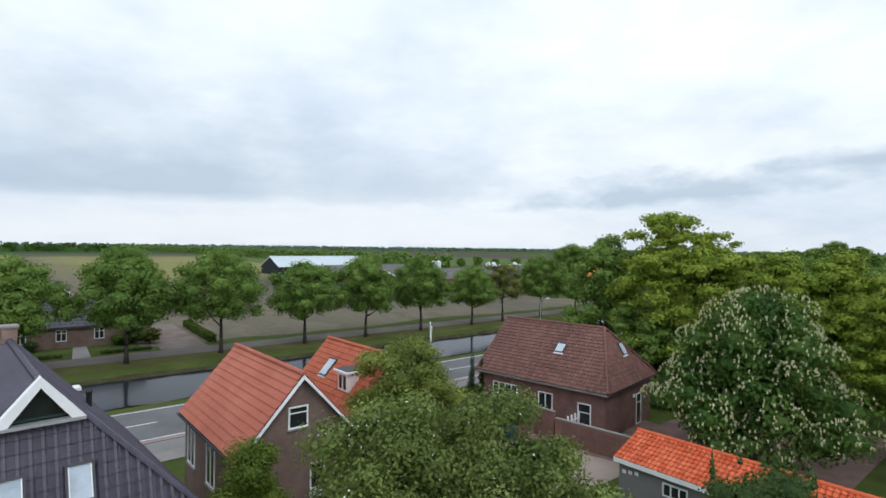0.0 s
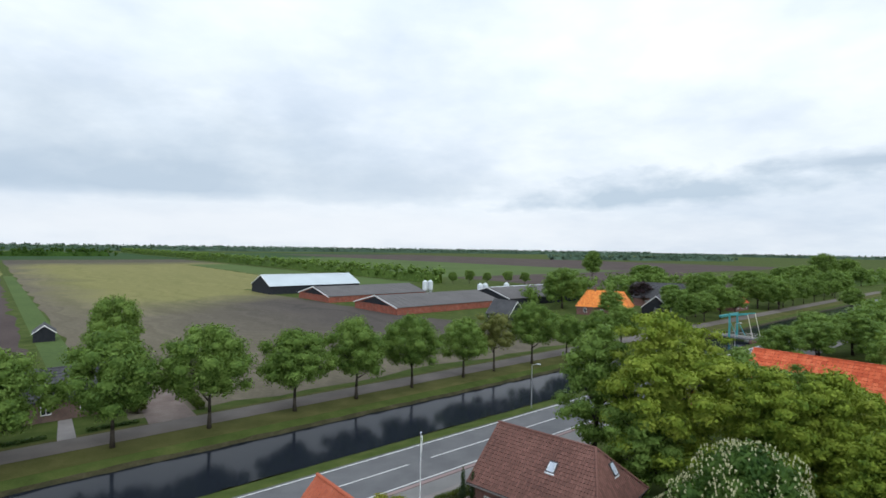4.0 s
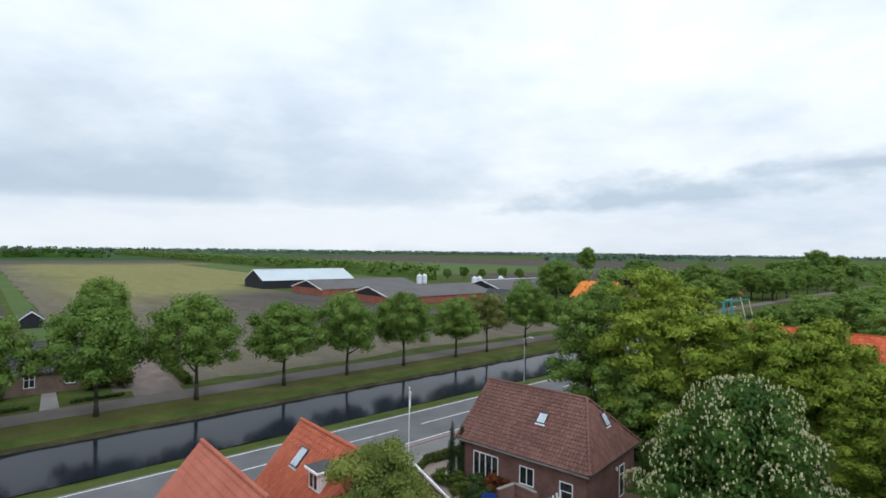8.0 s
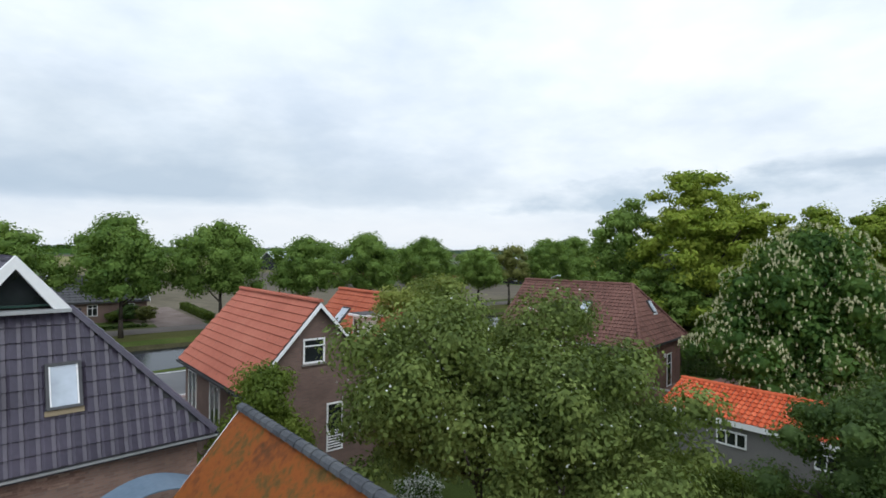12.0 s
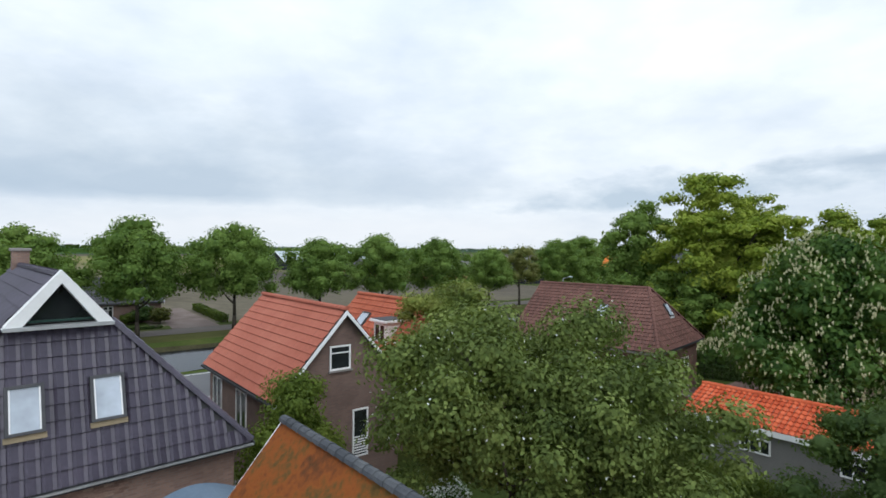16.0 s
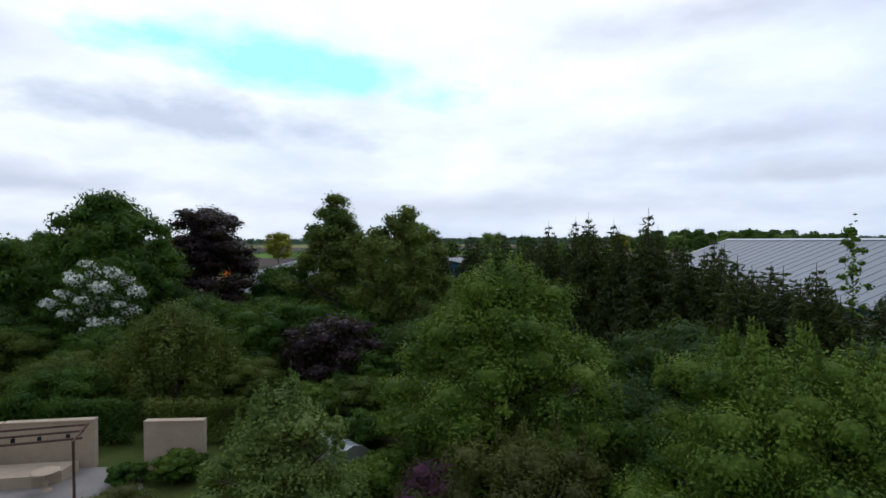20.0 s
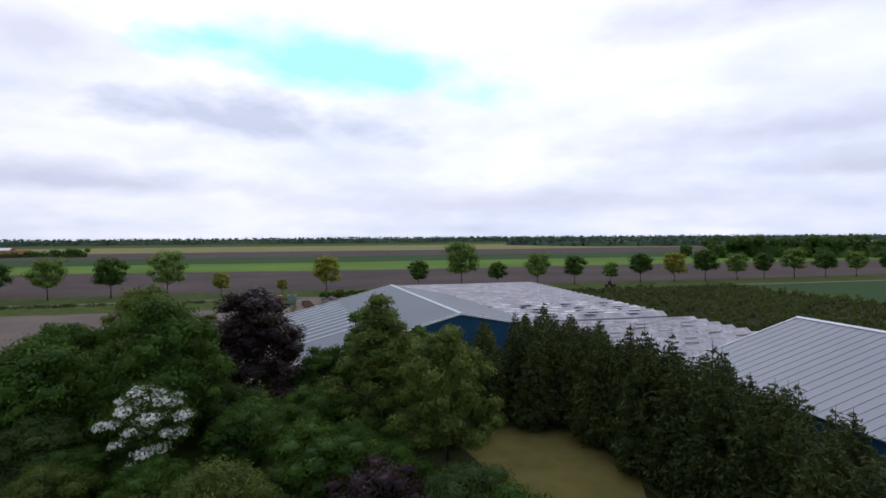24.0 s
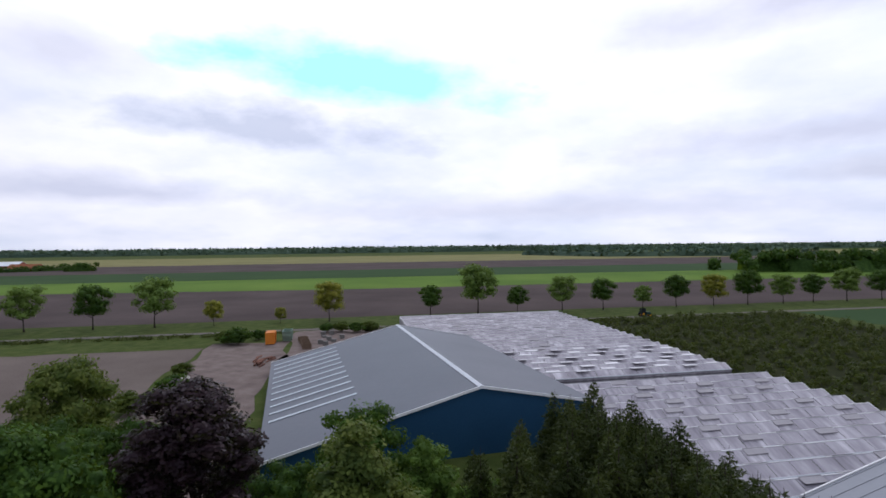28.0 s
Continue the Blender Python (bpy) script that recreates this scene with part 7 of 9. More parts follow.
for x, y, s in ((22.5, -64.5, 0.9), (17.0, -62.5, 0.85), (26.0, -61.0, 0.75), (13.5, -57.5, 0.9), (24.5, -57.0, 0.85), (9.0, -53.0, 0.85), (3.0, -44.0, 1.0), (21.3, -68.0, 1.0), (21.5, -49.3, 1.05), (19.0, -52.5, 1.0), (22.8, -53.0, 0.92), (17.0, -56.0, 0.95), (20.8, -59.5, 0.95), (16.2, -50.0, 0.9), (24.6, -50.0, 0.85), (13.0, -52.0, 0.9), (27.0, -53.5, 0.7), (17.5, -67.0, 0.9), (13.0, -63.0, 0.9)):
    stand("spruce", x, y, SPR[1], "dark green spruce in a dense belt", "spruce", "spruce belt", s, x * 31, s * 0.94)
stand("spruce", 15.6, -53.0, SPR[0], "tall dark green spruce that tops the belt", "spruce", "spruce belt", 1.05, 20, 0.95)
stand("sapling", -9.9, -32.9, tree_meshes(280, 11.3, 0.8, 4.0, L_APPLE, 1500, 0.09, 16, 0.05, "egg", 0.30, 0.95, core=0), "thin young tree rising over the spruces")

# ---- tree row along the farm road behind ----
ROW = [tree_meshes(290 + k, 11.5, 4.1, 2.4, (L_STREET, L_MID, L_YELLOW)[k], 5000, 0.20, 22, 0.16, "round", 0.4, 0.65) for k in range(3)]
rnd = random.Random(31)
for k, u in enumerate((150, 132, 115, 97.7, 82.9, 65.4, 49.2, -32.5, -48.4, -62, -78, -93, -108, -121, -136, -150, -165, -178, -193, -209, -225, -242)):
    p = W(u, -184 - (4 if u < -30 else 0))
    s = {82.9: 1.2, 65.4: 1.2, 49.2: 1.35, -32.5: 0.95, -48.4: 1.55, -108: 0.75, -62: 0.85}.get(u, rnd.uniform(1.0, 1.2))
    mm = ROW[2] if u in (-136,) else ROW[k % 2]
    stand("tree", p.x, p.y, mm, "round roadside tree before the ploughed field", "tree", "farm road trees", s, k * 50)
for u, s in ((-0.4, 1.15), (33, 0.7), (14, 0.45)):
    p = W(u, -184)
    stand("tree", p.x, p.y, ROW[2], "yellowish young roadside tree", "tree", "farm road trees", s)

# ---- woods and tree lines ----


def wood(name, line, deep, h, count, size, mat, seed, label, core=True):
    """A belt of crowns along a line of street-frame points."""
    rn = random.Random(seed)
    bl = []
    for (u0, v0), (u1, v1) in zip(line, line[1:]):
        ln = math.hypot(u1 - u0, v1 - v0)
        n = max(2, int(ln / (h * 0.32)))
        for i in range(n):
            q = (i + rn.random()) / n
            for j in range(3):
                r_ = h * rn.uniform(0.18, 0.34)
                p = W(u0 + (u1 - u0) * q + rn.uniform(-deep, deep), v0 + (v1 - v0) * q + rn.uniform(-deep, deep))
                zt = h * rn.uniform(0.72, 1.08) - r_ * 0.8
                bl.append((p.x, p.y, zt if j < 2 else h * 0.3, r_, r_ * (0.9 if j < 2 else 1.2)))
    if core:
        # the shaded inside of the wood, with an uneven top
        g_ = Geo()
        step = h * 0.7
        for (u0, v0), (u1, v1) in zip(line, line[1:]):
            ln = math.hypot(u1 - u0, v1 - v0)
            n = max(2, int(ln / step))
            nu, nv = -(v1 - v0) / ln * deep * 0.7, (u1 - u0) / ln * deep * 0.7
            k0 = len(g_.v)
            for i in range(n + 1):
                q = i / n
                u, v_ = u0 + (u1 - u0) * q, v0 + (v1 - v0) * q
                for du, dv, z_ in ((nu, nv, 0.0), (nu * 0.7, nv * 0.7, h * rn.uniform(0.42, 0.62)), (-nu * 0.7, -nv * 0.7, h * rn.uniform(0.42, 0.62)), (-nu, -nv, 0.0)):
                    g_.v.append(tuple(W(u + du, v_ + dv, z_)))
            for i in range(n):
                for j in range(3):
                    g_.f.append((k0 + 4 * i + j, k0 + 4 * i + 4 + j, k0 + 4 * i + 5 + j, k0 + 4 * i + 1 + j))
        tagged(new("wood_inside", mesh_of("wood_inside", g_, mat)), "dense dark inside of the wood", "wood", kind="stuff")
    return tagged(new(name, leaf_cloud(name, mat, bl, count, size, seed, 0.5, core=0.5 if h < 12 else 0.0)), label, "wood", kind="stuff")


wood("far_wood", [(-178, 44), (-158, -20), (-158, -62)], 9, 17, 60000, 0.6, L_MID, 300, "mixed green wood behind the street")
wood("far_wood", [(-175, 60), (-210, -10), (-225, -60)], 12, 18, 36000, 0.65, L_STREET, 301, "mixed green wood behind the street")
wood("far_wood", [(-92, 2), (-96, 20), (-100, 45)], 4, 8.0, 14000, 0.28, L_MID, 302, "row of dark green trees behind the farmhouse", core=False)
wood("far_wood", [(-310, -385), (-365, -350), (-470, -345)], 22, 16, 30000, 1.1, L_MID, 303, "dark wood at the field's end")
wood("far_wood", [(-900, 930), (-400, 1000), (150, 1010)], 14, 13, 16000, 1.6, L_MID, 3031, "dark wood across the fields")
wood("far_wood", [(212, 250), (218, 500), (228, 900), (236, 1400)], 3, 11, 16000, 0.7, L_STREET, 304, "long row of green trees along a farm road")
wood("far_wood", [(160, 130), (200, 130), (250, 140), (300, 120)], 10, 11, 9000, 0.5, L_STREET, 305, "farmyard trees across the canal", core=False)
wood("far_wood", [(120, 15), (140, 5), (180, 25), (240, 20), (330, 30)], 9, 11, 12000, 0.5, L_STREET, 306, "garden trees along the street", core=False)
wood("far_wood", [(60, -5), (75, 5), (95, 0), (115, 5)], 5, 9, 9000, 0.4, L_MID, 307, "garden trees along the street", core=False)
wood("far_wood", [(158, 32), (200, 36), (260, 34), (330, 37)], 4, 8.5, 9000, 0.36, L_STREET, 3061, "garden trees beyond the bridge", core=False)
wood("far_wood", [(300, 90), (420, 100), (600, 85)], 8, 11, 9000, 0.7, L_STREET, 308, "trees along the canal far off")
wood("far_wood", [(-75, 104), (-40, 106), (-8, 104)], 4, 8.5, 9000, 0.3, L_STREET, 3092, "garden trees behind the bungalows", core=False)
wood("far_wood", [(-60, 100), (-110, 105), (-160, 100)], 6, 9, 9000, 0.45, L_STREET, 309, "garden trees across the canal", core=False)
wood("far_wood", [(-300, 100), (-500, 90), (-700, 80)], 20, 12, 9000, 0.9, L_STREET, 310, "trees along the canal far off")
rnd = random.Random(71)
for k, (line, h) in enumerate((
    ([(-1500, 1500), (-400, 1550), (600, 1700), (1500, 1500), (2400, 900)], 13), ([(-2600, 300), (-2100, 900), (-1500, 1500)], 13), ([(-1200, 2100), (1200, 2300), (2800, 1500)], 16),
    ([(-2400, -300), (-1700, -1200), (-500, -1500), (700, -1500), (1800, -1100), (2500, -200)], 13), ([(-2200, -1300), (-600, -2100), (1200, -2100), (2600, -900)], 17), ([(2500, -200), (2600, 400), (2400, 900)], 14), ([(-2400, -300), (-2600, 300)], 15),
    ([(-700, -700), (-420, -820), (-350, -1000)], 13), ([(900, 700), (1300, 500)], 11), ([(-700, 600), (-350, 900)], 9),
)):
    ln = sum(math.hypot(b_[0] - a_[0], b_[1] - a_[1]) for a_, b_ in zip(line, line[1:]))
    wood("horizon_wood", line, 14, h, int(ln * 3.2), 3.2, L_HAZED, 320 + k, "dark tree line on the horizon, haze mixed into its leaf colour")
# single trees beyond the bridge
for x, y, mm, s in ((98, 208, STREETFAR[1], 1.1), (128, 222, STREETFAR[0], 0.9), (140, 228, STREETFAR[1], 0.95), (227, 353, STREETFAR[0], 1.2), (290, 415, BIGGREEN, 1.45), (312, 420, BIGGREEN, 1.2), (280, 365, STREETFAR[0], 1.1), (160, 250, STREETFAR[1], 0.9), (185, 275, STREETFAR[0], 0.9), (150, 200, STREETFAR[0], 0.85), (170, 205, STREETFAR[1], 0.9)):
    stand("tree", x, y, mm, "full green tree beyond the drawbridge", "tree", "trees beyond the bridge", s, x * 29 % 360)

# ---- greenhouses and yard behind the garden ----


def loft(rings):
    """Rings of equal length joined in order, closed at both ends."""
    g_ = Geo()
    n = len(rings[0])
    verts = [p for r in rings for p in r]
    faces = [tuple(range(n - 1, -1, -1)), tuple(range((len(rings) - 1) * n, len(rings) * n))]
    for j in range(len(rings) - 1):
        faces += [(j * n + k, j * n + (k + 1) % n, (j + 1) * n + (k + 1) % n, (j + 1) * n + k) for k in range(n)]
    return g_.add(verts, faces)


def shared(name, me, parent, loc=(0, 0, 0), turn=(0, 0, 0), scale=(1, 1, 1)):
    ob = new(name, me)
    ob.parent = parent
    ob.location, ob.rotation_euler, ob.scale = loc, turn, scale
    return ob


def greenhouse(u0, u1, v0, v1, gutter, label, vents):
    """Venlo house: low glazed spans 3.2 m wide with ridges along u."""
    gh = thing("greenhouse", at(u0, v0), label, "greenhouse")
    ln, wd = u1 - u0, v1 - v0
    n = round(wd / 3.2)
    s = wd / n
    rise = s * 0.24
    rn = random.Random(int(abs(v0)))
    panes = Geo()
    cells = int(ln / 2.3)
    c = ln / cells
    for i in range(n):
        for side in (0, 1):
            ya, yb = i * s + (0.09 if side == 0 else s - 0.09), i * s + s / 2
            for k in range(cells):
                dz = rn.uniform(0, 0.02)
                panes.prism([(k * c + 0.03, ya, gutter + 0.05 + dz), (k * c + c - 0.03, ya, gutter + 0.05 + dz), (k * c + c - 0.03, yb, gutter + rise + dz), (k * c + 0.03, yb, gutter + rise + dz)], (0, 0, 0.012))
    tagged(part("panes", panes, M_GREENHOUSE, gh), "whitewashed streaky glass panes", kind="stuff")
    gut = mesh_of("gutter", Geo().prism([(0, -0.10, gutter), (0, 0.10, gutter), (0, 0.13, gutter + 0.12), (0, 0.09, gutter + 0.12), (0, 0.07, gutter + 0.04), (0, -0.07, gutter + 0.04), (0, -0.09, gutter + 0.12), (0, -0.13, gutter + 0.12)], (ln, 0, 0)), M_STRIP)
    rid = mesh_of("ridge_bar", Geo().beam((0, 0, gutter + rise + 0.03), (ln, 0, gutter + rise + 0.03), 0.09, 0.07), M_WHITE)
    for i in range(n + 1):
        shared("gutter", gut, gh, (0, i * s, 0))
    end = mesh_of("gable_end", Geo().prism([(0, 0, 0), (0, s, 0), (0, s, gutter), (0, s / 2, gutter + rise), (0, 0, gutter)], (0.05, 0, 0)), M_GREENHOUSE)
    bar = mesh_of("gable_bar", Geo().beam((0, 0, gutter + 0.06), (0, s / 2, gutter + rise + 0.06), 0.09).beam((0, s, gutter + 0.06), (0, s / 2, gutter + rise + 0.06), 0.09), M_WHITE)
    for i in range(n):
        shared("ridge_bar", rid, gh, (0, i * s + s / 2, 0))
        for x in (0.0, ln - 0.05):
            e = shared("gable_end", end, gh, (x, i * s, 0))
            shared("gable_bar", bar, e)
    for y in (0.02, wd - 0.07):
        part("side_wall", Geo().box(0.05, ln - 0.05, y, y + 0.05, 0.3, gutter), M_GREENHOUSE, gh)
        part("wall_foot", Geo().box(0.05, ln - 0.05, y - 0.03, y + 0.08, 0, 0.3), M_PATH, gh)
        part("wall_rail", Geo().box(0, ln, y - 0.04, y + 0.09, gutter - 0.45, gutter - 0.35), M_DARKTILE, gh)
    edge_ = mesh_of("closed_vent", Geo().box(0, 2.3, -0.04, 0.04, 0, 0.05).box(0, 2.3, 0.04, 0.74, -0.01, 0.02).box(0, 2.3, 0.74, 0.84, -0.02, 0.05), M_BARS)
    vent = mesh_of("vent", Geo().box(0, 2.3, 0, 0.8, 0, 0.035).box(-0.02, 2.32, -0.03, 0.03, -0.02, 0.05).box(-0.02, 2.32, 0.77, 0.83, -0.02, 0.05), M_VENT)
    for i in range(n):
        for k in range(int(ln / 4.6)):
            x = 0.8 + 4.6 * k + (2.3 if i % 2 else 0)
            if x > ln - 2.5:
                continue
            far = 1 - i / n
            raised = vents(i, n, k)
            if raised is None:
                continue
            side = (i + k) % 2
            piece, kind_ = (vent, "vent") if raised > 15 else (edge_, "closed_vent")
            if side:
                shared(kind_, piece, gh, (x, i * s + s / 2, gutter + rise + 0.07), (radians(-26 + raised), 0, 0))
            else:
                shared(kind_, piece, gh, (x + 2.3, i * s + s / 2, gutter + rise + 0.07), (radians(-26 + raised), 0, math.pi))
    return gh


M_BARS = surface("grey_glazing_bar", [(0.31, 0.295, 0.305), (0.40, 0.385, 0.395)], 1.0, 8.0, 0.7, 0.1)
M_VENT = surface("white_vent_glass", [(0.55, 0.54, 0.55), (0.72, 0.71, 0.72)], 0.5, 4.0, 0.45, 0.05, rand=0.4)
rnd = random.Random(8)
greenhouse(-66, -20, -165, -92.4, 2.75, "large greenhouse with whitewashed glass and open white vents", lambda i, n, k: rnd.uniform(24, 34) if n * 0.70 < i < n * 0.96 else (rnd.uniform(2, 8) if rnd.random() < 0.35 else None))
greenhouse(-69, -33, -90.2, -51, 2.3, "lower greenhouse with whitewashed glass panes and raised vents", lambda i, n, k: rnd.uniform(1, 9) if rnd.random() < 0.8 else None)

# nursery shrubs in rows beside the glass
rnd = random.Random(88)
bl = []
for i in range(25):
    for k in range(34):
        if rnd.random() < 0.86:
            p = W(-141 + 2.05 * k + rnd.uniform(-0.7, 0.7), -164 + 3.9 * i + rnd.uniform(-0.5, 0.5))
            r_ = rnd.uniform(0.6, 1.15)
            bl.append((p.x, p.y, r_ * rnd.uniform(0.5, 1.0), r_, r_ * rnd.uniform(0.8, 1.3)))
tagged(new("nursery_shrubs", leaf_cloud("nursery_shrubs", L_NURSERY, bl, 70000, 0.22, 89, 0.6)), "rows of olive-green nursery shrubs beside the greenhouse", "shrubs", kind="stuff")
bl = []
for i in range(620):
    p = W(rnd.uniform(10, 170) if i % 2 else rnd.uniform(-140, -10), -163.5 + rnd.uniform(-1.2, 1.2))
    bl.append((p.x, p.y, 0.4, rnd.uniform(0.6, 1.3), rnd.uniform(0.4, 0.8)))
tagged(new("roadside_growth", leaf_cloud("roadside_growth", L_NURSERY, bl, 20000, 0.2, 90, 0.6)), "rough green growth along the farm road", "grass", kind="stuff")

# things in the hall's yard
cont = thing("container", at(12.4, -149.5, 0, 90), "orange steel container standing in the sandy yard", "container")
part("box", Geo().box(-2.9, 2.9, -1.2, 1.2, 0.18, 2.75, 0.04), M_ORANGE, cont)
for k in range(19):
    for y in (-1.225, 1.225):
        part("rib", Geo().box(-2.75 + 0.3 * k, -2.62 + 0.3 * k, y - 0.03, y + 0.03, 0.3, 2.6), M_ORANGE, cont)
part("roof", Geo().box(-2.95, 2.95, -1.24, 1.24, 2.76, 2.9, 0.03), M_ORANGE, cont)
cont.scale = (0.62, 0.85, 1.0)
for x in (-2.7, 2.5):
    part("skid", Geo().box(x, x + 0.2, -1.2, 1.2, 0, 0.18), M_BLACK, cont)
sk = thing("skip", at(8.9, -153, 0, 90), "green-grey steel skip standing in the yard", "skip")
sk.scale = (1.15, 1.15, 1.45)
part("tub", loft([[(x * q, y * q2, z) for x, y in ((-1.9, -0.9), (1.9, -0.9), (1.9, 0.9), (-1.9, 0.9))] for q, q2, z in ((0.7, 0.9, 0.1), (1.0, 1.0, 1.7), (1.03, 1.06, 1.78), (0.96, 0.94, 1.78), (0.92, 0.9, 0.9))]), M_SKIP, sk)
for x in (-1.2, 1.2):
    part("rib", Geo().beam((x * 0.75, -0.88, 0.2), (x, -0.97, 1.65), 0.1), M_SKIP, sk)
    part("rib", Geo().beam((x * 0.75, 0.88, 0.2), (x, 0.97, 1.65), 0.1), M_SKIP, sk)
rnd = random.Random(91)
for k in range(9):
    st = thing("pallet_stack", at(rnd.uniform(-6, 2), -142 - 2.1 * k, 0, rnd.uniform(-12, 12)), "stack of grey weathered wooden pallets in the yard", "pallets", "yard pallet stacks")
    h = rnd.randint(4, 10)
    for i in range(h):
        part("pallet", Geo().box(-0.6, 0.6, -0.5, 0.5, 0.15 * i + 0.1, 0.15 * i + 0.13).box(-0.6, 0.6, -0.5, -0.38, 0.15 * i, 0.15 * i + 0.1).box(-0.6, 0.6, -0.06, 0.06, 0.15 * i, 0.15 * i + 0.1).box(-0.6, 0.6, 0.38, 0.5, 0.15 * i, 0.15 * i + 0.1), M_GREYWOOD, st)
for k in range(4):
    bn = thing("crate", at(3.5 + 0.5 * k, -141 - 3.2 * k, 0, 8 * k), "dark wooden storage crate in the yard", "crate", "yard crates")
    for y in (-0.8, 0.74):
        part("side", Geo().box(-1, 1, y, y + 0.06, 0.1, 1.2), M_WOOD, bn)
    for x in (-1, 0.94):
        part("side", Geo().box(x, x + 0.06, -0.74, 0.74, 0.1, 1.2), M_WOOD, bn)
    part("base", Geo().box(-0.94, 0.94, -0.74, 0.74, 0.0, 0.2), M_WOOD, bn)
rnd = random.Random(92)
for k in range(16):
    lg = thing("log", at(9.5 + rnd.uniform(0, 3.5), -125 - 0.45 * k, 0.18 + 0.22 * (k % 3), 70 + rnd.uniform(-25, 25)), "brown sawn log in a loose heap", "log", "yard log heap")
    g = Geo().tube((-1.1, 0, 0), (1.1, 0, 0), rnd.uniform(0.14, 0.24), rnd.uniform(0.12, 0.2), 8)
    part("bark", g, M_LOG, lg)
g = Geo()
for r_, z_ in ((1.2, 0.0), (0.9, 0.3), (0.5, 0.5), (0.12, 0.6)):
    for k in range(12):
        q = 1 + 0.15 * math.sin(k * 2.1 + r_)
        g.v.append((95.5 + math.cos(k * math.tau / 12) * r_ * q, -73.7 + math.sin(k * math.tau / 12) * r_ * q, z_))
for j in range(3):
    g.f += [(j * 12 + k, j * 12 + (k + 1) % 12, (j + 1) * 12 + (k + 1) % 12, (j + 1) * 12 + k) for k in range(12)]
g.f.append(tuple(range(36, 48)))
solo("sand_heap", g, M_PALESAND, "pale heap of sand beside the field", "heap", smooth=True)
# bushes at the yard's far edge
YB = [tree_meshes(400 + k, 3.2, 2.4, 0.1, (L_MID, L_HEDGE)[k], 5000, 0.12, 20, 0.08, "round", 0.4, 0.65) for k in range(2)]
for k, (u, v, s) in enumerate(((20, -150, 1.3), (23, -152, 1.0), (-8, -161, 0.9), (-4, -163, 0.9), (0, -163, 0.8), (-12, -162, 0.9), (16, -156, 0.8), (24, -120, 0.8), (22, -108, 1.0), (25, -98, 1.0), (27, -90, 1.3), (30, -84, 1.4), (-70, -160, 0.8), (-71, -150, 0.7))):
    p = W(u, v)
    stand("bush", p.x, p.y, YB[k % 2], "rough green bush at the yard's edge", "bush", "yard edge bushes", s, k * 70)
# small dark farm vehicle on the road behind the nursery
tr = thing("tractor", at(-97, -168.8, 0.05), "small dark green tractor on the farm road", "tractor")
part("bonnet", Geo().box(-1.9, -0.2, -0.45, 0.45, 0.7, 1.5, 0.06), M_DKGREEN, tr)
part("cab", loft([[(x, y, z) for x, y in ((-0.2 + d, -0.75 + d), (1.4 - d, -0.75 + d), (1.4 - d, 0.75 - d), (-0.2 + d, 0.75 - d))] for d, z in ((0, 0.8), (0.02, 1.5), (0.14, 2.6), (0.1, 2.7))]), M_DARKGLASS, tr)
for x, r_ in ((-1.5, 0.5), (0.8, 0.8)):
    for y in (-0.8, 0.8):
        wl = part("wheel", Geo().tube((x, y - 0.18, r_), (x, y + 0.18, r_), r_, r_, 14), M_BLACK, tr)
        part("rim", Geo().tube((x, y - 0.2, r_), (x, y + 0.2, r_), r_ * 0.5, r_ * 0.5, 10), M_YELLOW, wl)

# polytunnels behind the trees, farms far off
for k in range(5):
    pt = thing("polytunnel", at(-140, -7 + 6.2 * k), "white plastic tunnel behind the dark trees", "polytunnel", "white tunnels")
    ring = [(0, 2.9 * math.cos(a_ * math.pi / 12), 3.1 * math.sin(a_ * math.pi / 12)) for a_ in range(13)]
    part("cover", Geo().prism(ring, (22, 0, 0)), M_STRIP, pt, smooth=False)
    for x in (0, 5.5, 11, 16.5, 22):
        g = Geo()
        for a_, b_ in zip(ring, ring[1:]):
            g.beam((x, a_[1] * 1.01, a_[2] * 1.01), (x, b_[1] * 1.01, b_[2] * 1.01), 0.07)
        part("hoop", g, M_STEEL, pt)
sh = thing("shed", pose(-88.5, 116.5, 0, 0, 0, 127), "small black shed with a white gable edge", "shed")
gable_walls(sh, 0, 5, -2, 2, 2.2, 3.8, M_DARKWOOD)
hip_roof(sh, 0, 5, -2, 2, 2.2, 3.8, 0, 0, M_DARKTILE, 0.4, 0.5, 0.02, M_DARKTILE, over=0.2, fine=False)
verge_boards(sh, -0.25, -2, 2, 2.15, 3.75, 0.2, M_WHITE)
for u, v, ln, hf_, ze, zr_, lab, mt in ((330, -655, 60, 16, 5, 9, "long farm shed with a white roof far off", M_STRIP), (345, -605, 34, 12, 3.5, 7, "dark farm barn far off", M_DARKROOF), (300, -630, 26, 8, 3, 7, "brown-roofed farm building far off", M_RUSTTILE)):
    metal_hall("barn", at(u, v, 0, 10), ln, hf_, hf_, ze, ze, zr_, M_BRICK_RED2, mt, lab, 6.0, False)
wood("far_wood", [(270, -640), (300, -610), (345, -590)], 8, 6, 3500, 0.6, L_MID, 390, "dark trees round a far farm")
wood("far_wood", [(240, -600), (262, -600)], 6, 9, 2500, 0.6, L_MID, 391, "dark trees round a far farm")

# ---- the yard beside the dark-tiled house: van, loader, cars ----


def wheels(parent, xs, half, r_, rim, wide=0.22):
    for x in xs:
        for s in (-1, 1):
            y = s * (half - wide * 0.45)
            ty = part("wheel", Geo().tube((x, y - wide / 2, r_), (x, y + wide / 2, r_), r_, r_, 18), M_BLACK, parent)
            part("rim", Geo().tube((x, y + s * wide * 0.3, r_), (x, y + s * wide * 0.53, r_), r_ * 0.62, r_ * 0.5, 14), rim, ty)


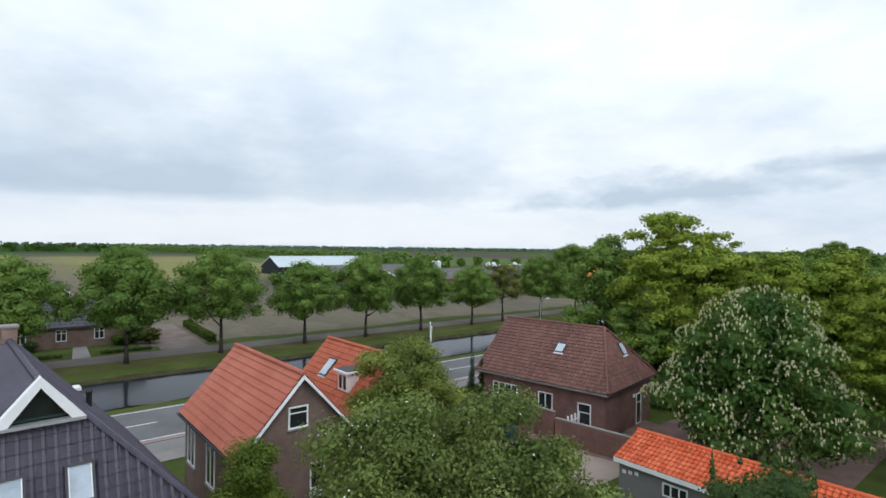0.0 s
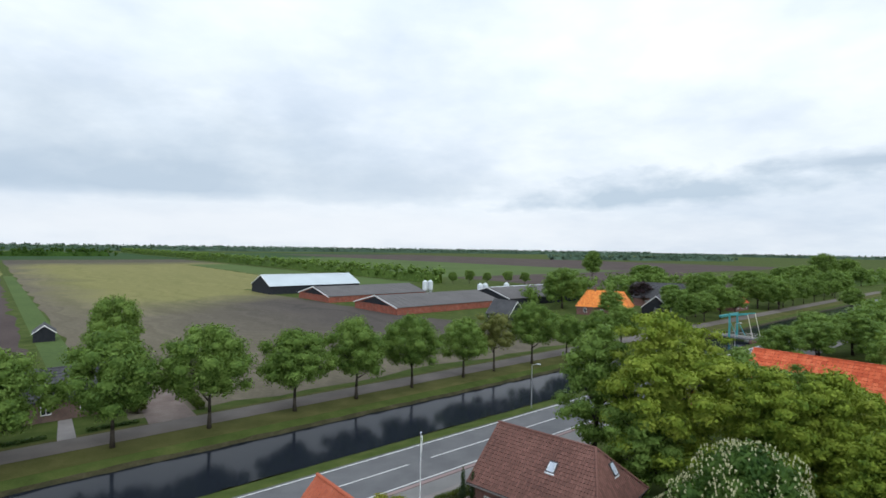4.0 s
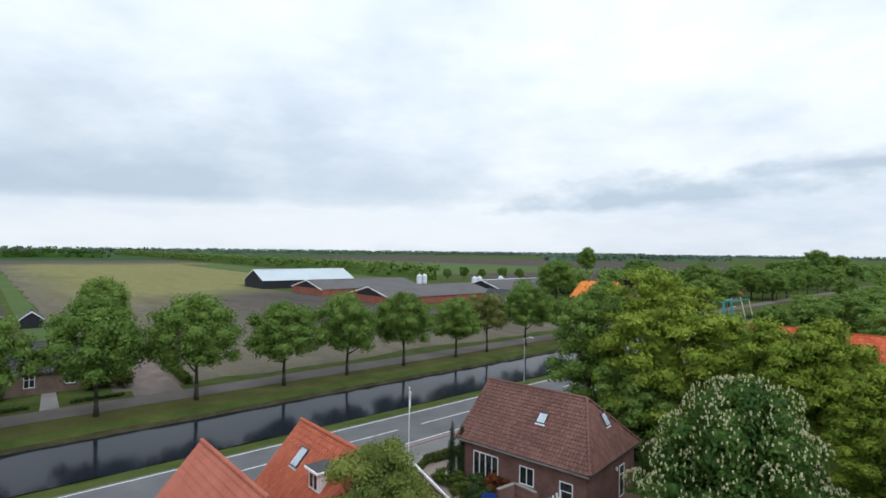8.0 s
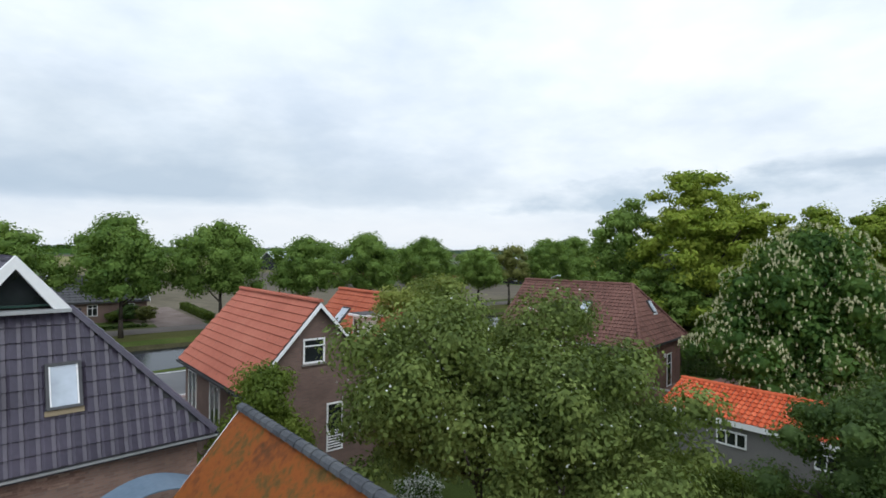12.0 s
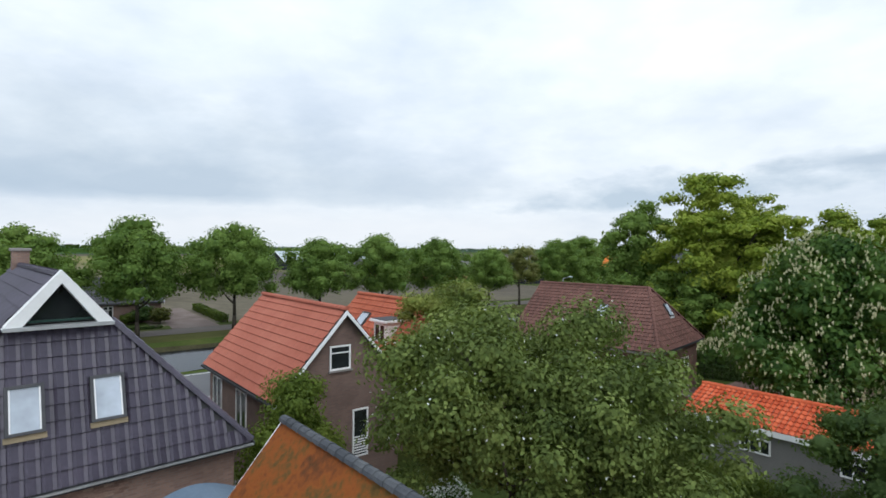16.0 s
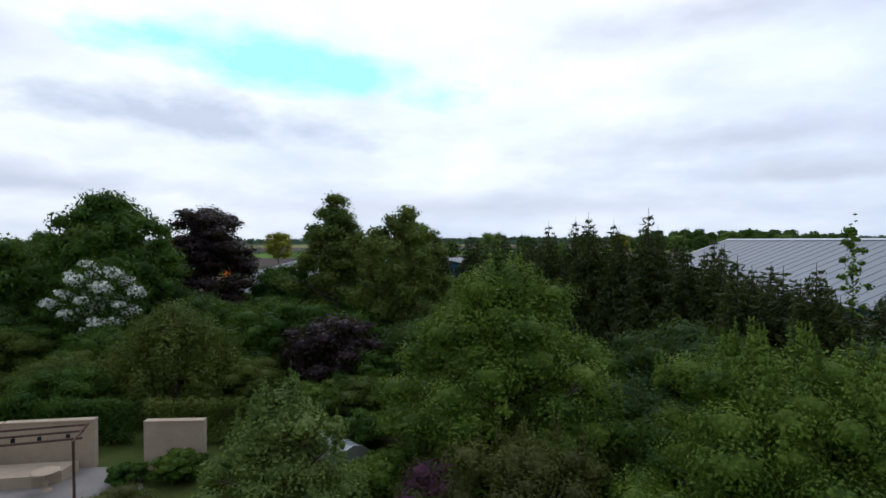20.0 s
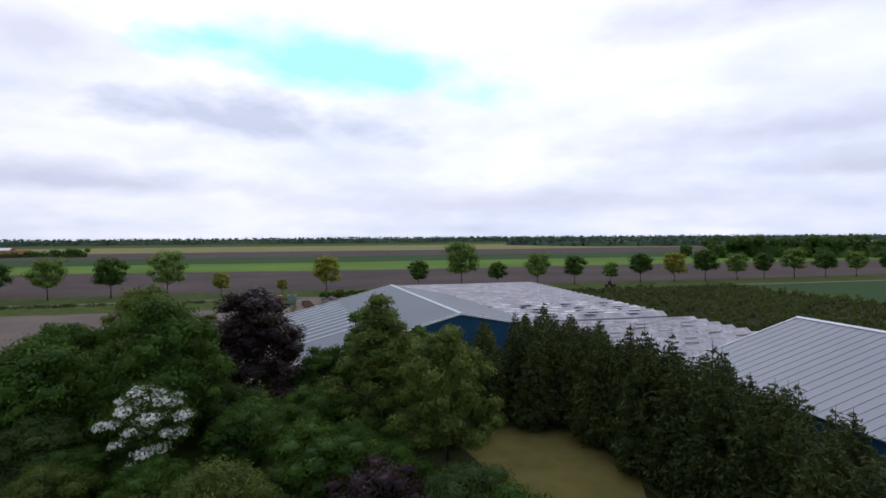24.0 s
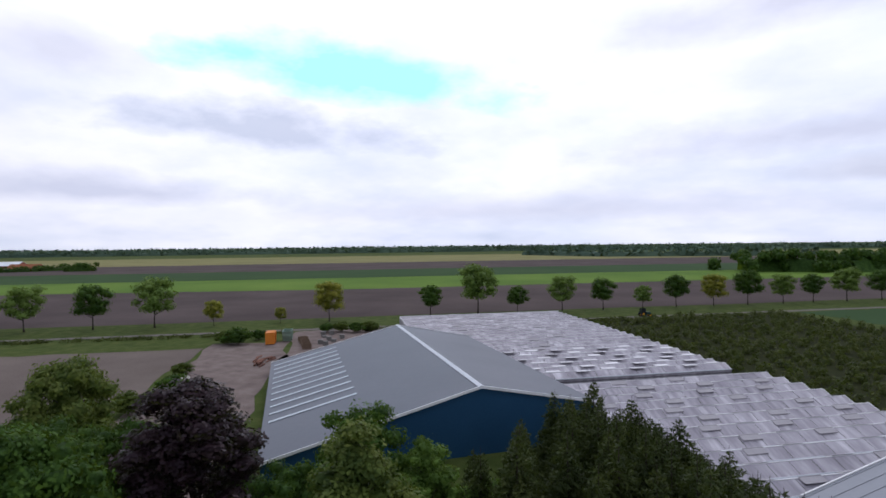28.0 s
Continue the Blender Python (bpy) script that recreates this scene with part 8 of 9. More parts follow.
def section(x, hw, z0, zs, zt, ht):
    """A car body's cross section: sills, shoulders and a narrower top."""
    return [(x, -hw * 0.94, z0), (x, -hw, z0 + 0.18), (x, -hw, zs), (x, -ht, zt - 0.05), (x, -ht * 0.8, zt), (x, ht * 0.8, zt), (x, ht, zt - 0.05), (x, hw, zs), (x, hw, z0 + 0.18), (x, hw * 0.94, z0)]


def car(m, paint, label, ln, half, roof, bonnet, cab, van=False):
    """cab: where windscreen and tail begin and end, as four x; the nose points to +x."""
    ob = thing("van" if van else "car", m, label, "van" if van else "car")
    e = ln / 2
    t0, t1, w1, w0 = cab
    z0 = 0.24
    rings = [section(-e, half * 0.86, z0 + 0.1, 0.75, bonnet if not van else roof * 0.96, half * 0.78), section(-e + 0.12, half * 0.97, z0, 0.85, bonnet + 0.02 if not van else roof, half * 0.86)]
    if not van:
        rings += [section(t0, half, z0, 0.9, bonnet + 0.04, half * 0.9)]
    else:
        rings += [section(w1 - 0.1, half, z0, 1.0, roof, half * 0.88)]
    rings += [section(w0, half, z0, 0.9, bonnet + 0.03, half * 0.88), section(e - 0.35, half * 0.96, z0, 0.75, bonnet - 0.08, half * 0.84), section(e, half * 0.8, z0 + 0.08, 0.6, bonnet - 0.28, half * 0.7)]
    part("body", loft(rings), paint, ob)
    if not van:
        c = loft([section(t0 - 0.02, half * 0.93, 0.85, bonnet - 0.02, bonnet + 0.02, half * 0.88), section(t1, half * 0.93, 0.85, bonnet, roof - 0.05, half * 0.72), section(w1, half * 0.93, 0.85, bonnet, roof - 0.05, half * 0.72), section(w0 + 0.02, half * 0.93, 0.85, bonnet - 0.02, bonnet + 0.02, half * 0.86)])
        part("windows", c, M_DARKGLASS, ob)
        part("roof", loft([section(t1 - 0.06, half * 0.70, roof - 0.06, roof - 0.04, roof - 0.02, half * 0.66), section((t1 + w1) / 2, half * 0.74, roof - 0.07, roof - 0.02, roof + 0.02, half * 0.68), section(w1 + 0.06, half * 0.70, roof - 0.06, roof - 0.04, roof - 0.02, half * 0.66)]), paint, ob)
        for s in (-1, 1):
            for xa, xb in ((t0, t1), (w0, w1)):
                part("pillar", Geo().beam((xa, s * half * 0.87, bonnet), (xb, s * half * 0.73, roof - 0.03), 0.08), paint, ob)
            part("pillar", Geo().beam(((t1 + w1) / 2, s * half * 0.93, bonnet), ((t1 + w1) / 2, s * half * 0.74, roof - 0.03), 0.07), paint, ob)
    else:
        part("windscreen", Geo().prism([(w1 - 0.02, -half * 0.82, roof - 0.08), (w1 - 0.02, half * 0.82, roof - 0.08), (w0 + 0.02, half * 0.88, bonnet + 0.06), (w0 + 0.02, -half * 0.88, bonnet + 0.06)], (0.03, 0, 0.03)), M_DARKGLASS, ob)
        for s in (-1, 1):
            part("side_window", Geo().prism([(w1 - 0.15, s * half * 0.93, roof - 0.25), (w1 - 1.0, s * half * 0.93, roof - 0.25), (w1 - 1.0, s * half * 1.0, bonnet + 0.1), (w0 - 0.1, s * half * 0.99, bonnet + 0.1)], (0, s * 0.02, 0)), M_DARKGLASS, ob)
        for k in range(5):
            part("roof_rib", Geo().box(-e + 0.5 + 0.75 * k, -e + 0.9 + 0.75 * k, -half * 0.6, half * 0.6, roof, roof + 0.012), paint, ob)
    for s in (-1, 1):
        part("headlight", Geo().prism([(e - 0.12, s * half * 0.5, bonnet - 0.34), (e - 0.12, s * half * 0.8, bonnet - 0.32), (e - 0.3, s * half * 0.86, bonnet - 0.2), (e - 0.16, s * half * 0.5, bonnet - 0.22)], (0.12, 0, 0)), M_SKYGLASS, ob)
        part("tail_light", Geo().box(-e - 0.01, -e + 0.08, s * half * 0.72 - 0.07, s * half * 0.72 + 0.07, 0.75, 1.0), M_REDCAR, ob)
        part("mirror", Geo().box(w0 - 0.45, w0 - 0.25, s * (half + 0.1) - 0.1, s * (half + 0.1) + 0.1, bonnet + 0.02, bonnet + 0.18, 0.03), M_BLACK if van else paint, ob)
    part("bumper", Geo().box(e - 0.1, e + 0.03, -half * 0.75, half * 0.75, 0.3, 0.5, 0.02), M_BLACK, ob)
    part("bumper", Geo().box(-e - 0.03, -e + 0.1, -half * 0.8, half * 0.8, 0.35, 0.55, 0.02), M_BLACK, ob)
    wheels(ob, (-e + 0.75, e - 0.8), half, 0.31 if not van else 0.34, M_STEEL)
    return ob


car(pose(-16.75, 11.4, 0, 0, 0, 140), M_WHITEPAINT, "white delivery van parked beside the dark-roofed house", 5.0, 0.98, 2.3, 1.25, (0, 0, 1.35, 1.95), True)
car(pose(-25.6, 15.1, 0, 0, 0, 121), M_BLUECAR, "slate-blue hatchback parked beside the sandy drive", 3.9, 0.82, 1.5, 0.95, (-1.75, -1.3, 0.35, 1.0))
car(at(-13.1, 38.0, 0.05, 180), M_REDCAR, "bright red hatchback parked along the cycle lane", 4.0, 0.84, 1.48, 0.92, (-1.8, -1.3, 0.3, 1.0))

ld = thing("loader", pose(-20.6, 9.9, 0, 0, 0, 218), "yellow compact wheel loader with a black cab", "loader")
part("chassis", Geo().box(-1.5, 1.4, -0.45, 0.45, 0.45, 0.8, 0.04), M_YELLOW, ld)
eng = part("engine_cover", loft([[(x, y, z) for y, z in ((-0.62, 0.75), (0.62, 0.75), (0.62, 1.45), (0.45, zt), (-0.45, zt), (-0.62, 1.45))] for x, zt in ((-1.75, 1.5), (-1.6, 1.72), (-0.55, 1.78))]), M_YELLOW, ld)
for k in range(5):
    part("grille_slot", Geo().box(-1.5 + 0.16 * k, -1.42 + 0.16 * k, -0.3, 0.3, 1.73, 1.775), M_BLACK, eng)
part("counterweight", Geo().box(-1.95, -1.75, -0.6, 0.6, 0.55, 1.4, 0.05), M_YELLOW, ld)
cab_ = part("cab", loft([[(x, y, z) for x, y in ((-0.55 + d, -0.62 + d), (0.6 - d, -0.62 + d), (0.6 - d, 0.62 - d), (-0.55 + d, 0.62 - d))] for d, z in ((0, 0.8), (0.0, 1.5), (0.07, 2.66))]), M_DARKGLASS, ld)
for x in (-0.53, 0.58):
    for y in (-0.6, 0.6):
        part("cab_post", Geo().beam((x, y, 0.8), (x * 0.9, y * 0.9, 2.68), 0.07), M_BLACK, cab_)
part("cab_roof", Geo().box(-0.68, 0.72, -0.68, 0.68, 2.66, 2.8, 0.05), M_CABROOF, cab_)
part("beacon", Geo().lathe(-0.4, -0.4, [(0.08, 2.8), (0.08, 2.92), (0.04, 2.98)], 10), M_REDCAR, cab_)
part("exhaust", Geo().tube((-0.8, 0.35, 1.7), (-0.8, 0.35, 2.3), 0.045, 0.045, 8), M_STEEL, ld)
for s in (-1, 1):
    part("lift_arm", Geo().beam((0.55, 0.4 * s, 1.4), (1.9, 0.4 * s, 0.75), 0.1, 0.2).beam((1.9, 0.4 * s, 0.75), (2.3, 0.4 * s, 0.35), 0.1, 0.2), M_YELLOW, ld)
    part("mudguard", Geo().box(-1.5, -0.7, s * 0.62 - 0.02 if s > 0 else -0.95, 0.95 if s > 0 else -0.6, 0.98, 1.04), M_YELLOW, ld)
part("bucket", Geo().prism([(2.2, -0.85, 0.6), (2.25, -0.85, 0.12), (2.9, -0.85, 0.06), (2.9, -0.85, 0.1), (2.35, -0.85, 0.2), (2.3, -0.85, 0.62)], (0, 1.7, 0)), M_BLACK, ld)
wheels(ld, (-1.1, 1.0), 0.85, 0.48, M_YELLOW, 0.34)

g = thing("fence", pose(-21.5, 12.5, 0, 0, 0, 116), "short weathered wooden fence panel beside the drive", "fence")
for k in range(9):
    part("board", Geo().box(0.14 * k, 0.14 * k + 0.125, -0.012, 0.012, 0.06, 1.15), M_WOOD, g)
for x in (0.0, 1.2):
    part("post", Geo().box(x - 0.05, x + 0.05, -0.09, -0.012, 0, 1.25), M_WOOD, g)
for z in (0.25, 0.95):
    part("rail", Geo().box(0, 1.3, 0.012, 0.05, z, z + 0.07), M_WOOD, g)

# gravel drive past the parked cars, with a pale kerb
g = Geo().add([(-15.0, 7.5, 0.04), (-13.0, 10.5, 0.04), (-17.6, 15.2, 0.04), (-25.5, 22.8, 0.04), (-27.6, 20.4, 0.04), (-20.5, 12.2, 0.04)], [(0, 1, 2, 3, 4, 5)])
solo("drive", g, M_LANE, "pale grey drive leading past the parked cars", "drive", kind="structure")
for a_, b_ in (((-22.2, 13.9), (-27.9, 20.4)),):
    d_ = Vector((b_[0] - a_[0], b_[1] - a_[1], 0))
    kb = thing("kerb", pose(0, 0, 0), "pale concrete kerb along the drive", "kerb", kind="structure")
    kme = mesh_of("kerb_stone", Geo().box(0, 0.97, -0.05, 0.05, 0, 0.12, 0.012), M_PATH)
    for i in range(int(d_.length)):
        shared("kerb_stone", kme, kb, (a_[0] + d_.x * i / d_.length, a_[1] + d_.y * i / d_.length, 0), (0, 0, math.atan2(d_.y, d_.x)))

g = Geo().add([(-22.2, 13.8, 0.045), (-27.8, 20.3, 0.045), (-28.6, 19.2, 0.045), (-26.0, 15.6, 0.045), (-23.0, 12.8, 0.045)], [(0, 1, 2, 3, 4)])
solo("verge", g, M_GRAVEL, "stony sandy strip beside the drive", "verge", kind="structure")
rnd = random.Random(140)
for k in range(14):
    q = rnd.random()
    st = solo("stone", Geo().lathe(0, 0, [(0.09, 0.0), (0.12, 0.06), (0.09, 0.12), (0.03, 0.15)], 7), M_PATH, "pale field stone on the sandy strip", "stone", "verge stones")
    st.matrix_world = pose(-22.8 - 4.8 * q + rnd.uniform(-0.3, 0.3), 13.8 + 5.4 * q + rnd.uniform(-0.3, 0.3), 0.045, 0, 0, rnd.uniform(0, 360))
    st.scale = (rnd.uniform(0.6, 1.4), rnd.uniform(0.6, 1.2), rnd.uniform(0.6, 1.2))
# canopy in the gap between the dark house and the mossy shed
cn = thing("canopy", pose(-8.2, 14.5, 0, 0, 0, -47), "blue-grey curved canopy on slim posts", "canopy")
ring = [(-0.55, -1.2 + 0.2 * i, 3.7 + 0.4 * math.sin(math.pi * i / 12)) for i in range(13)]
ring += [(p[0], p[1], p[2] - 0.03) for p in reversed(ring)]
part("sheet", Geo().prism(ring, (1.1, 0, 0)), M_CANOPY, cn)
for x in (-0.5, 0.5):
    for y in (-1.15, 1.15):
        part("post", Geo().beam((x, y, 0), (x, y, 3.72), 0.06), M_STEEL, cn)

# ---- front garden of the brown-red house ----
fp = thing("flagpole", pose(-2.05, 44.3, 0), "white flagpole with a limp white pennant", "flagpole")
part("pole", Geo().tube((0, 0, 0), (0, 0, 6.75), 0.038, 0.026, 10), M_WHITEPAINT, fp)
part("knob", Geo().lathe(0, 0, [(0.02, 6.74), (0.07, 6.79), (0.07, 6.85), (0.02, 6.9)], 10), M_WHITEPAINT, fp)
part("base", Geo().lathe(0, 0, [(0.16, 0), (0.16, 0.12), (0.07, 0.4)], 12), M_PATH, fp)
ring = [[(0.05 + 0.05 * math.sin(i * 1.3), 0.03 * math.cos(i * 1.7) - 0.02, 6.6 - 0.27 * i), (0.05 + 0.05 * math.sin(i * 1.3), 0.03 * math.cos(i * 1.7) + 0.02, 6.6 - 0.27 * i), (0.07 + 0.07 * (1 - i / 8) + 0.02 * math.sin(i * 2.1), 0.05 * math.cos(i * 1.1), 6.52 - 0.29 * i)] for i in range(8)]
part("pennant", loft(ring), M_WHITEPAINT, fp)
lp = thing("garden_lamp", pose(-2.5, 43.6, 0), "low garden lamp with a white globe", "lamp")
part("post", Geo().tube((0, 0, 0), (0, 0, 0.9), 0.03, 0.03, 8), M_BLACK, lp)
part("globe", Geo().lathe(0, 0, [(0.05, 0.9), (0.14, 0.98), (0.17, 1.08), (0.14, 1.18), (0.05, 1.25)], 12), M_WHITEPAINT, lp, smooth=True)


def wall_run(name, pts, h, mat, label, thick=0.22, cap=True, category="wall"):
    """A free-standing wall along ground points, with coping stones."""
    ob = thing(name, pose(0, 0, 0), label, category)
    for a_, b_ in zip(pts, pts[1:]):
        a_, b_ = Vector((*a_, 0)), Vector((*b_, 0))
        d_ = (b_ - a_).normalized()
        sd = Vector((-d_.y, d_.x, 0)) * thick / 2
        part("wall", Geo().prism([a_ - sd, b_ - sd, b_ + sd, a_ + sd], (0, 0, h)), mat, ob)
        if cap:
            n = max(1, round((b_ - a_).length / 0.6))
            for i in range(n):
                p, q = a_.lerp(b_, i / n) + d_ * 0.004, a_.lerp(b_, (i + 1) / n) - d_ * 0.004
                part("coping_stone", Geo().prism([p - sd * 1.25 + Vector((0, 0, h)), q - sd * 1.25 + Vector((0, 0, h)), q + sd * 1.25 + Vector((0, 0, h)), p + sd * 1.25 + Vector((0, 0, h))], (0, 0, 0.06)), M_PATH if mat != M_BEIGE else M_BEIGE, ob)
    return ob


gt = thing("gate", pose(3.3, 36.5, 0), "royal-blue boarded garden gate between brick walls", "gate")
for k in range(8):
    part("board", Geo().box(0.02 + 0.122 * k, 0.13 + 0.122 * k, -0.02, 0.02, 0.06, 1.85 + 0.12 * math.sin(math.pi * (k + 0.5) / 8)), M_ROYAL, gt)
for z in (0.35, 1.5):
    part("rail", Geo().box(0.02, 0.98, 0.02, 0.06, z, z + 0.1), M_ROYAL, gt)
part("handle", Geo().box(0.85, 0.88, -0.07, -0.02, 0.98, 1.12), M_STEEL, gt)
wall_run("garden_wall", [(4.4, 37.0), (5.7, 38.0), (6.9, 36.6)], 1.95, M_BRICK_RED, "red brick garden wall beside the blue gate")
wall_run("garden_wall", [(6.95, 36.4), (11.0, 32.8)], 1.6, M_BRICK_RED, "long red brick garden wall with coping stones")
rl = thing("railing", pose(7.72, 36.2, 0, 0, 0, 49.5), "white painted stair railing with square posts", "railing")
for k in range(4):
    part("post", Geo().box(0.5 * k - 0.05, 0.5 * k + 0.05, -0.05, 0.05, 0, 1.8), M_WHITE, rl)
for z in (0.85, 1.35):
    part("rail", Geo().box(0.05, 1.45, -0.03, 0.03, z, z + 0.08), M_WHITE, rl)
bn = thing("bench", pose(13.4, 40.9, 0, 0, 0, -40), "dark wooden garden bench beside the brick house", "bench")
for k in range(4):
    part("seat_slat", Geo().box(-0.7, 0.7, -0.22 + 0.115 * k, -0.12 + 0.115 * k, 0.42, 0.45), M_WOOD, bn)
for k in range(3):
    part("back_slat", Geo().box(-0.7, 0.7, 0.25, 0.28, 0.55 + 0.12 * k, 0.64 + 0.12 * k), M_WOOD, bn)
for x in (-0.62, 0.56):
    for y, h in ((-0.2, 0.42), (0.2, 0.9)):
        part("leg", Geo().box(x, x + 0.06, y, y + 0.06, 0, h), M_WOOD, bn)


def hedge(pts, h, wide, mat, label, seed, name="hedge", density=900, size=0.05):
    """A clipped hedge: dense leaves over a boxy body along ground points."""
    rn = random.Random(seed)
    bl_, total = [], 0
    g_ = Geo()
    for a_, b_ in zip(pts, pts[1:]):
        a_, b_ = Vector((*a_, 0)), Vector((*b_, 0))
        ln = (b_ - a_).length
        total += ln
        d_ = (b_ - a_).normalized()
        sd = Vector((-d_.y, d_.x, 0))
        n = max(2, int(ln / 0.28))
        for i in range(n + 1):
            for lev in range(max(2, int(h / 0.35))):
                for s in (-1, 0, 1):
                    p = a_ + d_ * ln * i / n + sd * (wide / 2 - 0.22) * s
                    z = 0.2 + (h - 0.42) * lev / max(1, int(h / 0.35) - 1)
                    if s == 0 and z < h - 0.6:
                        continue
                    bl_.append((p.x + rn.uniform(-0.06, 0.06), p.y + rn.uniform(-0.06, 0.06), z + rn.uniform(-0.05, 0.05), 0.25, 0.25))
        for i in range(int(ln / 0.6)):
            p = a_ + d_ * 0.6 * (i + 0.5)
            g_.tube(p, p + Vector((rn.uniform(-0.1, 0.1), rn.uniform(-0.1, 0.1), h * 0.8)), 0.03, 0.012, 5)
    ob = thing(name, pose(0, 0, 0), label, "hedge")
    part("woody_core", g_, M_BARK, ob)
    part("leaves", leaf_cloud("leaves", mat, bl_, int(total * density * (h + wide)), size, seed, 0.5), None, ob)
    return ob


hedge([W(23.2, 92)[:2], W(22.2, 75)[:2]], 1.1, 1.2, L_HEDGE, "low green hedge beside the sandy farm drive", 443, density=200, size=0.10)
sheet("garden_path", [(6.4, 72.6), (8.2, 72.6), (8.6, 80.8), (7.2, 80.8)], 0.05, M_PATH, "pale paved path to a front door", "path")
hedge([W(9.5, 74.2)[:2], W(14.6, 74.2)[:2]], 0.5, 0.6, L_DARK, "low dark border hedge before a lawn", 444, density=160, size=0.10)
hedge([W(-3, 74.2)[:2], W(5.4, 74.2)[:2]], 0.5, 0.6, L_DARK, "low dark border hedge before a lawn", 445, density=160, size=0.10)
hedge([W(-21, 73)[:2], W(-10, 73)[:2]], 2.0, 1.2, L_DARK, "dark garden hedge across the canal", 440, density=160, size=0.12)
hedge([W(-40, 77.5)[:2], W(-29, 77.5)[:2]], 1.0, 1.0, L_DARK, "low dark garden hedge across the canal", 441, density=160, size=0.12)
g = Geo()
g.prism([(0.3, 44.3, 0.0), (2.9, 42.0, 0.0), (5.3, 42.6, 0.0), (3.2, 45.4, 0.0)], (0, 0, 0.06))
solo("terrace", g, M_PALESAND, "sandy yellow paved terrace beside the brick house", "terrace", kind="structure")
hedge([(16.6, 44.4), (19.2, 43.2), (21.0, 42.0)], 2.0, 0.8, L_DARK, "tall dark clipped hedge beside the terrace", 410, density=420, size=0.07)
hedge([(6.3, 23.5), (10.0, 20.4)], 1.8, 1.0, L_HEDGE, "clipped olive-green hedge before the garage", 442, density=420, size=0.06)
hedge([(-0.7, 46.0), (2.2, 48.3)], 0.85, 0.6, L_HEDGE, "low clipped green hedge of the front garden", 411)
hedge([(-1.6, 43.2), (-0.7, 46.0)], 0.7, 0.5, L_HEDGE, "low clipped green hedge beside the pavement", 412)
g = Geo().add([(-1.2, 42.6, 0.03), (3.6, 39.8, 0.03), (6.2, 42.6, 0.03), (2.2, 47.9, 0.03), (-0.4, 45.8, 0.03)], [(0, 1, 2, 3, 4)])
solo("front_garden", g, M_GRAVEL, "sandy front garden before the house", "ground", kind="structure")
g = Geo().add([(4.6, 36.9, 0.035), (11.0, 32.4, 0.035), (16.6, 38.4, 0.035), (14.4, 41.8, 0.035), (7.0, 38.4, 0.035)], [(0, 1, 2, 3, 4)])
solo("terrace", g, M_BRICK_BROWN, "brick-paved terrace beside the house", "terrace", kind="structure")
an = thing("annex", pose(-1.2, 37.4, 0, 0, 0, -50), "low brick rear annex with a sloping tiled roof", "annex")
part("wall", Geo().prism([(0, 0, 0), (4.4, 0, 0), (4.4, 0, 2.1), (0, 0, 3.35)], (0, 0.22, 0)), M_BRICK_BROWN, an)
part("verge_board", Geo().prism([(-0.1, -0.05, 3.32), (4.5, -0.05, 2.02), (4.5, -0.05, 2.18), (-0.1, -0.05, 3.5)], (0, 0.1, 0)), M_WHITE, an)
SMALL = [tree_meshes(420 + k, 1.3, 0.75, 0.05, mt, 2600, 0.045, 14, 0.04, "round", 0.42, 0.65) for k, mt in enumerate((L_HEDGE, L_RED, L_DARK))]
for k, (x, y, i, s, lab) in enumerate(((0.6, 42.2, 0, 1.0, "low rounded green garden shrub"), (3.4, 41.0, 2, 1.1, "dark green garden shrub by the wall"), (4.6, 40.6, 1, 1.3, "reddish garden shrub under the window"), (3.2, 38.2, 2, 1.4, "dark green shrub beside the blue gate"), (2.2, 39.4, 0, 1.2, "low rounded green garden shrub"), (6.3, 39.6, 2, 0.8, "dark green garden shrub by the wall"), (1.8, 41.4, 0, 1.1, "low rounded green garden shrub"))):
    stand("bush", x, y, SMALL[i], lab, "bush", "front garden shrubs", s, k * 63)

# ---- patio behind the houses ----
wall_run("patio_wall", [(25.6, -7.4), (23.75, -11.4), (20.75, -13.25)], 2.0, M_BEIGE, "beige rendered patio wall with a rounded top", 0.28)
wall_run("patio_wall", [(18.6, -13.9), (16.4, -15.0)], 2.0, M_BEIGE, "short beige rendered garden wall by the path", 0.28)
ben = thing("stone_bench", pose(0, 0, 0), "raised beige bench ledge along the patio wall", "bench")
part("ledge", Geo().prism([(23.4, -11.0, 0), (20.9, -12.6, 0), (20.5, -11.7, 0), (21.0, -10.9, 0), (22.4, -10.0, 0), (24.4, -7.6, 0), (25.1, -7.9, 0)], (0, 0, 0.48)), M_BEIGE, ben)
pg = thing("pergola", pose(0, 0, 0), "rusty brown steel pergola frame over the patio", "pergola")
for x, y in ((18.4, -10.9), (20.0, -9.2), (23.0, -7.4), (21.5, -9.4)):
    part("post", Geo().beam((x, y, 0), (x, y, 2.3), 0.07), M_BROWNSTEEL, pg)
for a_, b_ in (((18.2, -11.1), (24.6, -5.6)), ((18.9, -11.6), (25.2, -6.4)), ((19.5, -12.1), (25.6, -7.2)), ((18.1, -10.7), (19.6, -12.2)), ((20.4, -8.9), (21.8, -10.3))):
    part("rail", Geo().beam((*a_, 2.33), (*b_, 2.33), 0.07), M_BROWNSTEEL, pg)
for x, y in ((19.9, -10.6), (20.6, -10.1), (19.2, -11.2)):
    part("spotlight", Geo().lathe(x, y, [(0.07, 2.1), (0.07, 2.28), (0.03, 2.3)], 10), M_BLACK, pg)
